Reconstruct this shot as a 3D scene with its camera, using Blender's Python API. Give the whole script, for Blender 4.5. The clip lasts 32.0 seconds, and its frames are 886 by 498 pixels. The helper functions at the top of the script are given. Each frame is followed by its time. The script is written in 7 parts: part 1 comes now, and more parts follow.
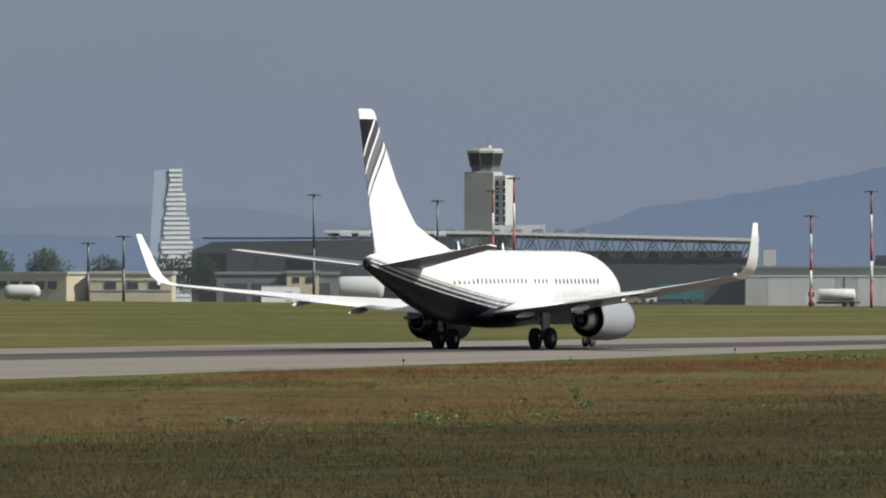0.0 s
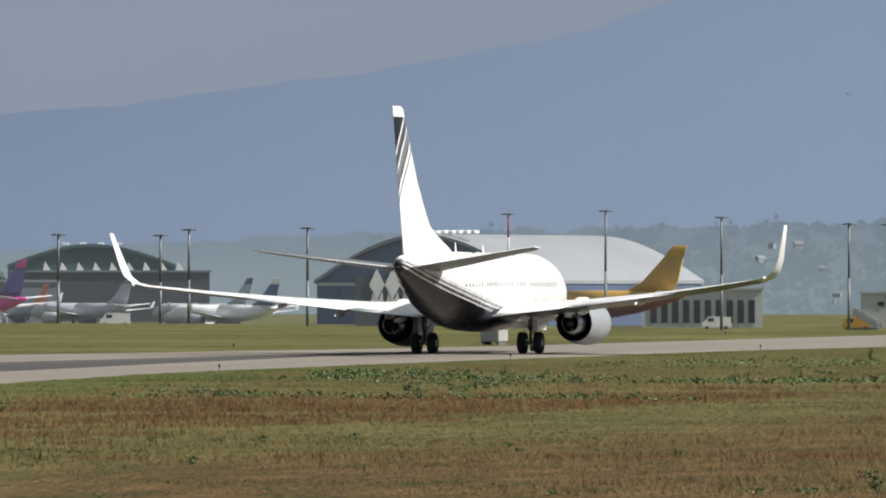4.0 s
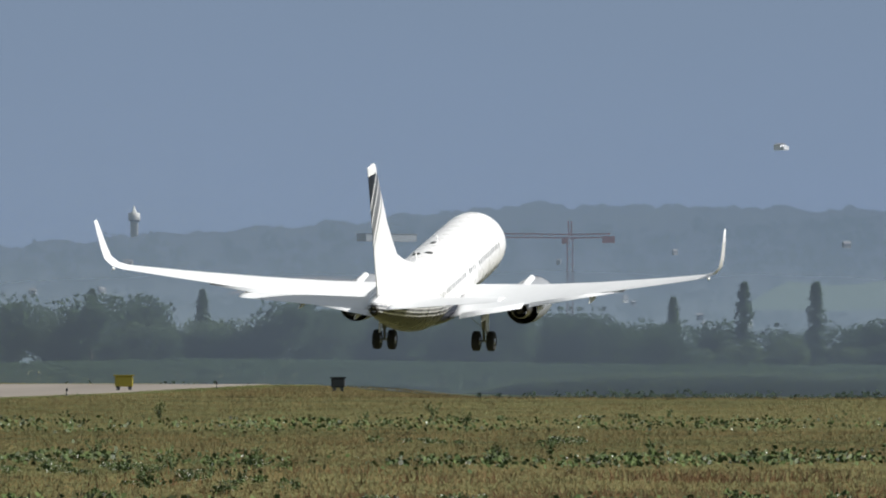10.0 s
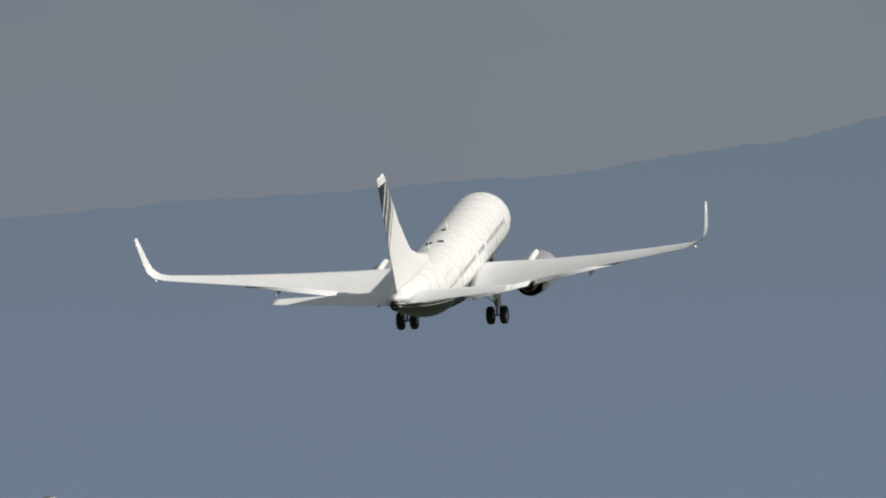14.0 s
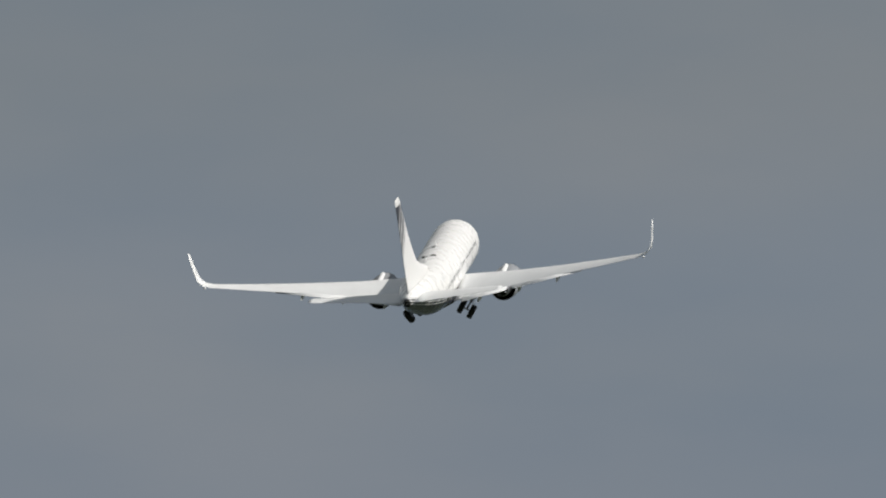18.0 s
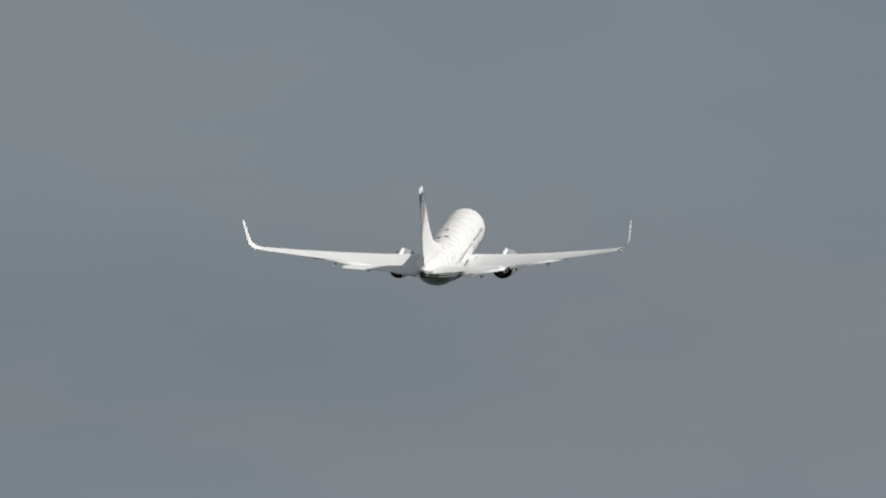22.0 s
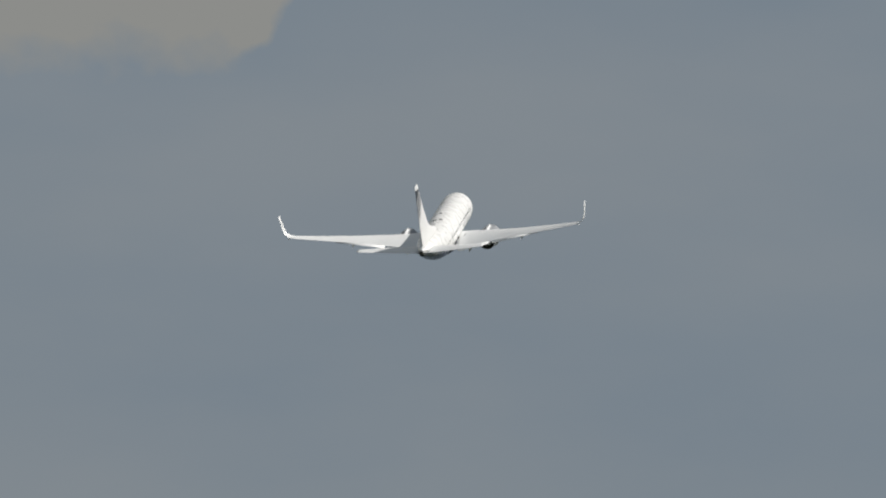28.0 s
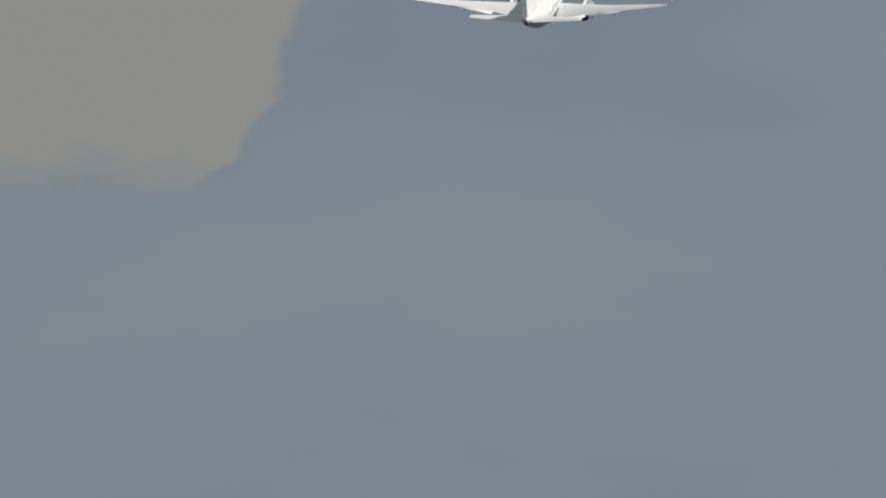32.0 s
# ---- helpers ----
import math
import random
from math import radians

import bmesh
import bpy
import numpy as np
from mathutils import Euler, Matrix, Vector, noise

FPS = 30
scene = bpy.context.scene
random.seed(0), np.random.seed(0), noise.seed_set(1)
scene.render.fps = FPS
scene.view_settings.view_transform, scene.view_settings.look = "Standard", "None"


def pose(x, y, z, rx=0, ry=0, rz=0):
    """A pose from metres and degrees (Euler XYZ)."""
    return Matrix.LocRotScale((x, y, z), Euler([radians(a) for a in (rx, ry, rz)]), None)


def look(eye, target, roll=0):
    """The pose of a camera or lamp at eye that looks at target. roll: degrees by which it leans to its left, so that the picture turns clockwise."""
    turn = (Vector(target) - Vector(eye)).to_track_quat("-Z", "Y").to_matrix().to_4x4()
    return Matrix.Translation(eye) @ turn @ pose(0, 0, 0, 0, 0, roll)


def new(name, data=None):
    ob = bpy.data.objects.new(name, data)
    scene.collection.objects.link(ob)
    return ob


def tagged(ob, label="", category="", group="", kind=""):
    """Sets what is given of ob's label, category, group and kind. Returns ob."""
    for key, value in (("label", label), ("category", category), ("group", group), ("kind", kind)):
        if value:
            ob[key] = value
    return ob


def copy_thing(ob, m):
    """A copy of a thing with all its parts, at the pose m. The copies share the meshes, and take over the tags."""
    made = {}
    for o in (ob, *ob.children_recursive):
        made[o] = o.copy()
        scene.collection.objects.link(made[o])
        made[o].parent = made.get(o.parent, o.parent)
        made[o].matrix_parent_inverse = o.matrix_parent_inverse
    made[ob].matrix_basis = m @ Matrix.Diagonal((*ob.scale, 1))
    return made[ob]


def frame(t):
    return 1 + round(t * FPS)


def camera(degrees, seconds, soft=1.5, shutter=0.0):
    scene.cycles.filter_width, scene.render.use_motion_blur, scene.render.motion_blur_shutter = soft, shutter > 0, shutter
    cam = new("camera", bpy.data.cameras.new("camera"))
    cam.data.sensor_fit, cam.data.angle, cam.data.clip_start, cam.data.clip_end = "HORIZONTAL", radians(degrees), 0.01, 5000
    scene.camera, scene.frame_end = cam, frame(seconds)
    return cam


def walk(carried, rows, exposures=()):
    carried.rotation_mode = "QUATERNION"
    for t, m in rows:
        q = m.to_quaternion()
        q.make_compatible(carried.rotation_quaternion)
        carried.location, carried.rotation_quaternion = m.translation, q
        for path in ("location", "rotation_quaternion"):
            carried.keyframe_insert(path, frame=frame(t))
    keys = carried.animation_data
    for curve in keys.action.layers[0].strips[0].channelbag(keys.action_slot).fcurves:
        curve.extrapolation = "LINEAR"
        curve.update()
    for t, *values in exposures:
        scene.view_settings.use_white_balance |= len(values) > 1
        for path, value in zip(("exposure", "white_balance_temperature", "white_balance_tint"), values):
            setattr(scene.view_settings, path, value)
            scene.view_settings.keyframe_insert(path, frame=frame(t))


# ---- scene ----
cam = camera(6.411, 32.0, soft=2.0)
# the camera's way: seconds, x, y, eye height, tilt, turn
CAMERA_WAY = [
    (0, 215.574, -365.832, 4.4, 90.131, 31),
    (0.5, 204.491, -359.146, 4.388, 90.112, 28.97),
    (1, 194.241, -352.959, 4.375, 90.134, 27.06),
    (1.5, 184.192, -346.858, 4.362, 90.064, 25.333),
    (2, 172.008, -336.682, 4.35, 90.057, 23.587),
    (2.5, 159.219, -324.372, 4.267, 90.102, 21.789),
    (3, 146.641, -311.062, 4.183, 90.127, 20.177),
    (3.5, 133.876, -297.293, 4.1, 90.153, 18.568),
    (5.5, 90.439, -246.433, 3.35, 90.336, 12.66),
    (6, 83.233, -241.134, 3.183, 90.282, 11.311),
    (6.5, 77.048, -236.689, 3.017, 90.224, 10.274),
    (7, 71.262, -230.688, 2.85, 90.215, 9.164),
    (7.5, 65.565, -220.616, 2.743, 90.354, 8.005),
    (8, 60.454, -207.345, 2.637, 90.392, 7.149),
    (8.5, 56.843, -195.001, 2.53, 90.461, 6.202),
    (9, 54.645, -182.641, 2.53, 90.491, 5.29),
    (9.5, 53.266, -167.652, 2.53, 90.499, 4.61),
    (10, 53.296, -150.183, 2.53, 90.63, 3.717),
    (10.5, 53.414, -134.367, 2.53, 90.778, 2.845),
    (11, 53.594, -122.006, 2.53, 90.962, 2.268),
    (11.5, 53.708, -112.536, 2.53, 91.306, 1.484),
    (12, 53.679, -104.631, 2.53, 91.621, 0.725),
    (12.5, 53.552, -97.144, 2.53, 91.964, 0.113),
    (13, 53.398, -88.76, 2.53, 92.32, -0.534),
    (13.5, 53.323, -78.292, 2.53, 92.824, -1.011),
    (14, 53.367, -67.758, 2.53, 93.209, -1.542),
    (14.5, 53.503, -59.688, 2.53, 93.683, -1.979),
    (16.5, 53.493, -53.303, 2.53, 95.431, -3.768),
    (17, 53.493, -52.585, 2.53, 95.876, -4.186),
    (17.5, 53.493, -52.059, 2.53, 96.289, -4.297),
    (18, 53.493, -51.675, 2.53, 96.657, -4.501),
    (18.5, 53.493, -51.393, 2.53, 96.912, -4.773),
    (19, 53.493, -51.188, 2.53, 97.209, -5.006),
    (19.5, 53.493, -51.037, 2.53, 97.617, -5.273),
    (20, 53.493, -50.927, 2.53, 98.06, -5.485),
    (20.5, 53.493, -50.846, 2.53, 98.407, -5.559),
    (21, 53.493, -50.787, 2.53, 98.608, -5.648),
    (21.5, 53.493, -50.744, 2.53, 98.804, -5.693),
    (22, 53.493, -50.713, 2.53, 99.096, -5.802),
    (22.5, 53.493, -50.69, 2.53, 99.459, -5.975),
    (23, 53.493, -50.673, 2.53, 99.799, -6.079),
    (23.5, 53.493, -50.66, 2.53, 100.07, -6.188),
    (24, 53.493, -50.651, 2.53, 100.395, -6.383),
    (24.5, 53.493, -50.645, 2.53, 100.795, -6.569),
    (25, 53.493, -50.64, 2.53, 101.038, -6.6),
    (25.5, 53.493, -50.636, 2.53, 101.235, -6.647),
    (27.5, 53.493, -50.629, 2.53, 102.049, -7.071),
    (28, 53.493, -50.629, 2.53, 102.254, -7.284),
    (28.5, 53.493, -50.628, 2.53, 102.368, -7.46),
    (29, 53.493, -50.628, 2.53, 102.45, -7.464),
    (29.5, 53.493, -50.627, 2.53, 102.532, -7.403),
    (30, 53.493, -50.627, 2.53, 102.655, -7.403),
    (30.5, 53.493, -50.627, 2.53, 102.782, -7.415),
    (31, 53.493, -50.627, 2.53, 102.945, -7.484),
    (31.5, 53.493, -50.627, 2.53, 103.068, -7.489),
    (32, 53.493, -50.627, 2.53, 103.125, -7.534),
]

walk(cam, [(t, pose(x, y, z, rx, 0, rz)) for t, x, y, z, rx, rz in CAMERA_WAY],
     exposures=[(0, 0.22, 6400, 10), (1, 0.34, 6300, 10), (2, 0.42, 6200, 10), (3, 0.54, 6500, 10), (6, 0.45, 6480, 10), (7, 0.41, 6380, 10), (9, 0.36, 6300, 10), (11, 0.42, 6300, 10), (12, 0.25, 6600, 10), (14, -0.06, 6650, 10),
                (17, 0.0, 6500, 10), (21, 0.06, 6500, 10), (25, 0.02, 6500, 10), (28, 0.1, 6500, 10), (32, 0.12, 6500, 10)])

# ---- world and sun ----
SUN_DIR = Vector((0.92, 0.12, 0.85)).normalized()
world = bpy.data.worlds.new("sky")
scene.world = world
world.use_nodes = True
wn, wl = world.node_tree.nodes, world.node_tree.links
wn.clear()
w_out = wn.new("ShaderNodeOutputWorld")
w_bg = wn.new("ShaderNodeBackground")
w_sky = wn.new("ShaderNodeTexSky")
w_sky.sky_type = 'NISHITA'
w_sky.sun_disc = False
w_sky.sun_elevation = math.asin(SUN_DIR.z)
w_sky.sun_rotation = math.atan2(SUN_DIR.x, SUN_DIR.y)
w_sky.dust_density = 3.0
w_dim = wn.new("ShaderNodeVectorMath")
w_dim.operation = 'SCALE'
w_dim.inputs[3].default_value = 0.05
wl.new(w_sky.outputs[0], w_dim.inputs[0])
w_co = wn.new("ShaderNodeTexCoord")
# hazy cloud sheet: broad grey masses, soft streaks
w_n1 = wn.new("ShaderNodeTexNoise")
w_n1.inputs["Scale"].default_value = 9.0
w_n1.inputs["Detail"].default_value = 5.0
w_n1.inputs["Roughness"].default_value = 0.5
w_map = wn.new("ShaderNodeMapping")
w_map.inputs["Scale"].default_value = (1.0, 1.0, 2.6)
wl.new(w_co.outputs["Generated"], w_map.inputs[0])
wl.new(w_map.outputs[0], w_n1.inputs["Vector"])
w_ramp = wn.new("ShaderNodeValToRGB")
w_ramp.color_ramp.elements[0].position = 0.36
w_ramp.color_ramp.elements[0].color = (0.178, 0.215, 0.255, 1)
w_ramp.color_ramp.elements[1].position = 0.66
w_ramp.color_ramp.elements[1].color = (0.222, 0.245, 0.268, 1)
wl.new(w_n1.outputs[0], w_ramp.inputs[0])
# bluer towards the horizon
w_sep = wn.new("ShaderNodeSeparateXYZ")
wl.new(w_co.outputs["Generated"], w_sep.inputs[0])
w_low = wn.new("ShaderNodeMapRange")
w_low.inputs[1].default_value = 0.0
w_low.inputs[2].default_value = 0.10
wl.new(w_sep.outputs[2], w_low.inputs[0])
w_mix = wn.new("ShaderNodeMixRGB")
w_mix.inputs[1].default_value = (0.200, 0.236, 0.304, 1)
wl.new(w_low.outputs[0], w_mix.inputs[0])
wl.new(w_ramp.outputs[0], w_mix.inputs[2])
# a warmer veil low down, clearer and bluer above it
w_warm = wn.new("ShaderNodeValToRGB")
while len(w_warm.color_ramp.elements) < 4:
    w_warm.color_ramp.elements.new(0.5)
for w_el, (w_pos, w_col) in zip(w_warm.color_ramp.elements, ((0.115, (0.980, 0.985, 1.015, 1)), (0.136, (1.0, 0.965, 0.930, 1)), (0.155, (1.0, 0.965, 0.930, 1)), (0.166, (0.965, 0.985, 0.980, 1)))):
    w_el.position, w_el.color = w_pos, w_col
wl.new(w_sep.outputs[2], w_warm.inputs[0])
w_tint = wn.new("ShaderNodeMixRGB")
w_tint.blend_type = 'MULTIPLY'
w_tint.inputs[0].default_value = 1.0
wl.new(w_mix.outputs[0], w_tint.inputs[1])
wl.new(w_warm.outputs[0], w_tint.inputs[2])
# a pale ragged cloud that the aircraft climbs towards
w_warp = wn.new("ShaderNodeTexNoise")
w_warp.inputs["Scale"].default_value, w_warp.inputs["Detail"].default_value = 70.0, 6.0
wl.new(w_co.outputs["Generated"], w_warp.inputs["Vector"])
w_off = wn.new("ShaderNodeVectorMath")
w_off.operation = 'MULTIPLY_ADD'
w_off.inputs[1].default_value = (0.016, 0.016, 0.016)
wl.new(w_warp.outputs[1], w_off.inputs[0])
wl.new(w_co.outputs["Generated"], w_off.inputs[2])
w_cs = wn.new("ShaderNodeSeparateXYZ")
wl.new(w_off.outputs[0], w_cs.inputs[0])


def sky_range(src, a, b):
    n = wn.new("ShaderNodeMapRange")
    n.inputs[1].default_value, n.inputs[2].default_value = a, b
    wl.new(src, n.inputs[0])
    return n.outputs[0]


def sky_math(op, p, q):
    n = wn.new("ShaderNodeMath")
    n.operation = op
    for i, k in enumerate((p, q)):
        if isinstance(k, float):
            n.inputs[i].default_value = k
        else:
            wl.new(k, n.inputs[i])
    return n.outputs[0]


w_lean = sky_math('SUBTRACT', w_cs.outputs[0], sky_math('MULTIPLY', w_cs.outputs[2], 0.6))
w_edge = sky_math('MULTIPLY', sky_range(w_cs.outputs[2], 0.2425, 0.2465), sky_range(w_lean, -0.0395, -0.0420))
w_edge = sky_math('MULTIPLY', w_edge, sky_range(w_cs.outputs[1], 0.2, 0.6))
w_cloud = wn.new("ShaderNodeMixRGB")
w_cloud.inputs[2].default_value = (0.262, 0.260, 0.240, 1)
wl.new(w_edge, w_cloud.inputs[0])
wl.new(w_tint.outputs[0], w_cloud.inputs[1])
w_haze = wn.new("ShaderNodeMixRGB")
w_haze.inputs[0].default_value = 0.88
wl.new(w_dim.outputs[0], w_haze.inputs[1])
wl.new(w_cloud.outputs[0], w_haze.inputs[2])
wl.new(w_haze.outputs[0], w_bg.inputs[0])
w_bg.inputs[1].default_value = 1.0
wl.new(w_bg.outputs[0], w_out.inputs[0])

sun = new("sun", bpy.data.lights.new("sun", "SUN"))
sun.data.energy, sun.data.angle, sun.data.color = 4.5, radians(0.6), (1.0, 0.955, 0.88)
sun.matrix_world = look((0, 0, 300), Vector((0, 0, 300)) - SUN_DIR)


# ---- materials ----
def node_mat(name, rough=0.6, metal=0.0):
    m = bpy.data.materials.new(name)
    m.use_nodes = True
    b = m.node_tree.nodes["Principled BSDF"]
    b.inputs["Roughness"].default_value = rough
    b.inputs["Metallic"].default_value = metal
    return m, m.node_tree.nodes, m.node_tree.links, b


def ramp_node(nd, stops, mode="LINEAR"):
    r = nd.new("ShaderNodeValToRGB")
    r.color_ramp.interpolation = mode
    els = r.color_ramp.elements
    while len(els) < len(stops):
        els.new(0.5)
    for e, (p, c) in zip(els, stops):
        e.position, e.color = p, (*c, 1)
    return r


def leaning_up(nd, ln, b, amount):
    """Thin leaves pass light on: their shading leans towards the sky."""
    geo = nd.new("ShaderNodeNewGeometry")
    mix = nd.new("ShaderNodeMix")
    mix.data_type = 'VECTOR'
    mix.inputs[0].default_value = amount
    ln.new(geo.outputs["Normal"], mix.inputs[4])
    mix.inputs[5].default_value = (0.25, 0.0, 0.97)
    nm = nd.new("ShaderNodeVectorMath")
    nm.operation = 'NORMALIZE'
    ln.new(mix.outputs[1], nm.inputs[0])
    ln.new(nm.outputs[0], b.inputs["Normal"])


def leafy(name, col, var, scale, amount, airy=0.0):
    m = surf(name, col, 1.0, var=var, scale=scale, fine=2.0)
    nd, ln = m.node_tree.nodes, m.node_tree.links
    b = nd["Principled BSDF"]
    b.inputs["Specular IOR Level"].default_value = 0.0
    leaning_up(nd, ln, b, amount)
    # leaves let light through
    tr, mix = nd.new("ShaderNodeBsdfTranslucent"), nd.new("ShaderNodeMixShader")
    mix.inputs[0].default_value = 0.3
    ln.new(b.inputs["Base Color"].links[0].from_socket, tr.inputs[0])
    ln.new(b.outputs[0], mix.inputs[1])
    ln.new(tr.outputs[0], mix.inputs[2])
    last = mix
    if airy:
        # gaps between the leaflets of each spray
        gap, mix2 = nd.new("ShaderNodeBsdfTransparent"), nd.new("ShaderNodeMixShader")
        mix2.inputs[0].default_value = airy
        ln.new(mix.outputs[0], mix2.inputs[1])
        ln.new(gap.outputs[0], mix2.inputs[2])
        last = mix2
    ln.new(last.outputs[0], nd["Material Output"].inputs[0])
    return m


def surf(name, col, rough=0.6, metal=0.0, var=0.18, scale=0.6, fine=9.0, bump=0.0, glow=None):
    """A surface with colour variation at two scales, of the object's own size in metres."""
    m, nd, ln, b = node_mat(name, rough, metal)
    co = nd.new("ShaderNodeTexCoord")
    n1, n2 = nd.new("ShaderNodeTexNoise"), nd.new("ShaderNodeTexNoise")
    n1.inputs["Scale"].default_value, n2.inputs["Scale"].default_value = scale, fine
    n1.inputs["Detail"].default_value, n2.inputs["Detail"].default_value = 4, 3
    ln.new(co.outputs["Object"], n1.inputs["Vector"])
    ln.new(co.outputs["Object"], n2.inputs["Vector"])
    add = nd.new("ShaderNodeMath")
    add.operation = 'MULTIPLY_ADD'
    add.inputs[1].default_value = 0.45
    ln.new(n2.outputs[0], add.inputs[0])
    ln.new(n1.outputs[0], add.inputs[2])
    lo, hi = [c * (1 - var) for c in col], [min(1, c * (1 + var)) for c in col]
    r = ramp_node(nd, [(0.45, lo), (1.0, hi)])
    ln.new(add.outputs[0], r.inputs[0])
    ln.new(r.outputs[0], b.inputs["Base Color"])
    if bump:
        bp = nd.new("ShaderNodeBump")
        bp.inputs["Strength"].default_value = bump
        bp.inputs["Distance"].default_value = 0.05
        ln.new(n2.outputs[0], bp.inputs["Height"])
        ln.new(bp.outputs[0], b.inputs["Normal"])
    if glow:
        b.inputs["Emission Color"].default_value = (*glow[0], 1)
        b.inputs["Emission Strength"].default_value = glow[1]
    return m


WHITE = surf("white_paint", (0.80, 0.80, 0.80), 0.28, var=0.03, scale=0.5)
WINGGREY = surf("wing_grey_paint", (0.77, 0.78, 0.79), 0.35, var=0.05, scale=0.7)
# grey underside paint, darkened so that its shade is part of the colour
WINGUNDER = surf("wing_underside_shade_grey", (0.16, 0.165, 0.175), 0.4, var=0.08, scale=0.7)
NACELLE = surf("nacelle_grey_paint", (0.27, 0.285, 0.31), 0.45, var=0.08)
STEEL = surf("bare_steel", (0.42, 0.42, 0.44), 0.35, 1.0, var=0.15)
DARKMETAL = surf("sooty_metal", (0.05, 0.048, 0.045), 0.5, 0.6, var=0.3)
RUBBER = surf("tyre_rubber", (0.025, 0.025, 0.027), 0.8, var=0.2)
NAVY = surf("navy_paint", (0.012, 0.014, 0.022), 0.25, var=0.1)
BLACK = surf("black_paint", (0.012, 0.012, 0.014), 0.35, var=0.1)
GLASSDARK = surf("dark_window_glass", (0.03, 0.035, 0.045), 0.12, var=0.2)
CONCRETE = surf("pale_concrete", (0.37, 0.37, 0.365), 0.85, var=0.2, scale=0.12, fine=1.5)
CONCRETE_DK = surf("grey_concrete", (0.14, 0.15, 0.165), 0.85, var=0.22, scale=0.12, fine=1.5)
PALEPANEL = surf("pale_cladding", (0.50, 0.51, 0.50), 0.6, var=0.12, scale=0.1, fine=1.2)
GREYPANEL = surf("grey_cladding", (0.15, 0.17, 0.20), 0.55, var=0.15, scale=0.1, fine=1.2)
BLUEPANEL = surf("blue_cladding", (0.075, 0.105, 0.19), 0.5, var=0.15, scale=0.1, fine=1.2)
DARKPANEL = surf("dark_cladding", (0.045, 0.05, 0.058), 0.6, var=0.25, scale=0.1, fine=1.0)
YELLOWWALL = surf("yellow_render", (0.50, 0.455, 0.32), 0.8, var=0.14, scale=0.15, fine=1.4)
ROOFGREEN = surf("green_roof_sheet", (0.055, 0.10, 0.105), 0.6, var=0.15, scale=0.1)
ROOFGREY = surf("grey_roof_sheet", (0.20, 0.21, 0.22), 0.6, var=0.15, scale=0.1)
ROOFMID = surf("dull_roof_sheet", (0.26, 0.275, 0.30), 0.6, var=0.12, scale=0.1)
ROOFLIGHT = surf("pale_roof_sheet", (0.40, 0.42, 0.45), 0.55, var=0.1, scale=0.1)
RED = surf("red_paint", (0.34, 0.075, 0.085), 0.5, var=0.12)
MASTWHITE = surf("white_mast_paint", (0.62, 0.62, 0.62), 0.5, var=0.1)
MASTGREY = surf("galvanised_mast", (0.16, 0.17, 0.18), 0.5, 0.4, var=0.2)
PINK = surf("magenta_paint", (0.62, 0.03, 0.26), 0.35, var=0.06)
PURPLE = surf("purple_paint", (0.075, 0.03, 0.20), 0.35, var=0.08)
YELLOW = surf("yellow_paint", (0.50, 0.29, 0.045), 0.4, var=0.08)
ORANGE = surf("orange_paint", (0.62, 0.16, 0.03), 0.45, var=0.08)
TEAL = surf("teal_tarpaulin", (0.02, 0.13, 0.13), 0.6, var=0.15)
BRICKRED = surf("red_brown_paint", (0.26, 0.075, 0.045), 0.4, var=0.1)
SIGNYELLOW = surf("sign_yellow", (0.34, 0.29, 0.03), 0.6, var=0.15)


# ---- building blocks ----
def mesh_ob(name, verts, faces, mat, parent=None, smooth=False, label=""):
    me = bpy.data.meshes.new(name)
    me.from_pydata([tuple(v) for v in verts], [], faces)
    me.update()
    if smooth:
        me.polygons.foreach_set("use_smooth", [True] * len(me.polygons))
    for mm in (mat if isinstance(mat, (list, tuple)) else [mat]):
        me.materials.append(mm)
    ob = new(name, me)
    if parent is not None:
        ob.parent = parent
    if label:
        ob["label"] = label
    return ob


def again(ob, m, parent=None):
    """One more piece on the same mesh."""
    o = new(ob.name.split(".")[0], ob.data)
    o.parent = parent if parent is not None else ob.parent
    o.matrix_basis = m
    return o


def box_data(x0, x1, y0, y1, z0, z1, bevel=0.0):
    if bevel <= 0:
        v = [(x, y, z) for z in (z0, z1) for y in (y0, y1) for x in (x0, x1)]
        f = [(0, 2, 3, 1), (4, 5, 7, 6), (0, 1, 5, 4), (1, 3, 7, 5), (3, 2, 6, 7), (2, 0, 4, 6)]
        return v, f
    bm = bmesh.new()
    bmesh.ops.create_cube(bm, size=1)
    for w in bm.verts:
        w.co = Vector(((x0 + x1) / 2 + w.co.x * (x1 - x0), (y0 + y1) / 2 + w.co.y * (y1 - y0), (z0 + z1) / 2 + w.co.z * (z1 - z0)))
    bmesh.ops.bevel(bm, geom=bm.edges[:], offset=bevel, segments=1, affect='EDGES')
    bm.verts.index_update()
    v = [tuple(w.co) for w in bm.verts]
    f = [tuple(w.index for w in q.verts) for q in bm.faces]
    bm.free()
    return v, f


def box(name, x0, x1, y0, y1, z0, z1, mat, parent=None, bevel=0.0, label=""):
    v, f = box_data(x0, x1, y0, y1, z0, z1, bevel)
    return mesh_ob(name, v, f, mat, parent, False, label)


def loft_data(rings, cap=True):
    """Joins rings of equal count into a tube."""
    n = len(rings[0])
    v = [p for r in rings for p in r]
    f = []
    for i in range(len(rings) - 1):
        for j in range(n):
            k = (j + 1) % n
            f.append((i * n + j, i * n + k, (i + 1) * n + k, (i + 1) * n + j))
    if cap:
        f.append(tuple(range(n))[::-1])
        f.append(tuple((len(rings) - 1) * n + j for j in range(n)))
    return v, f


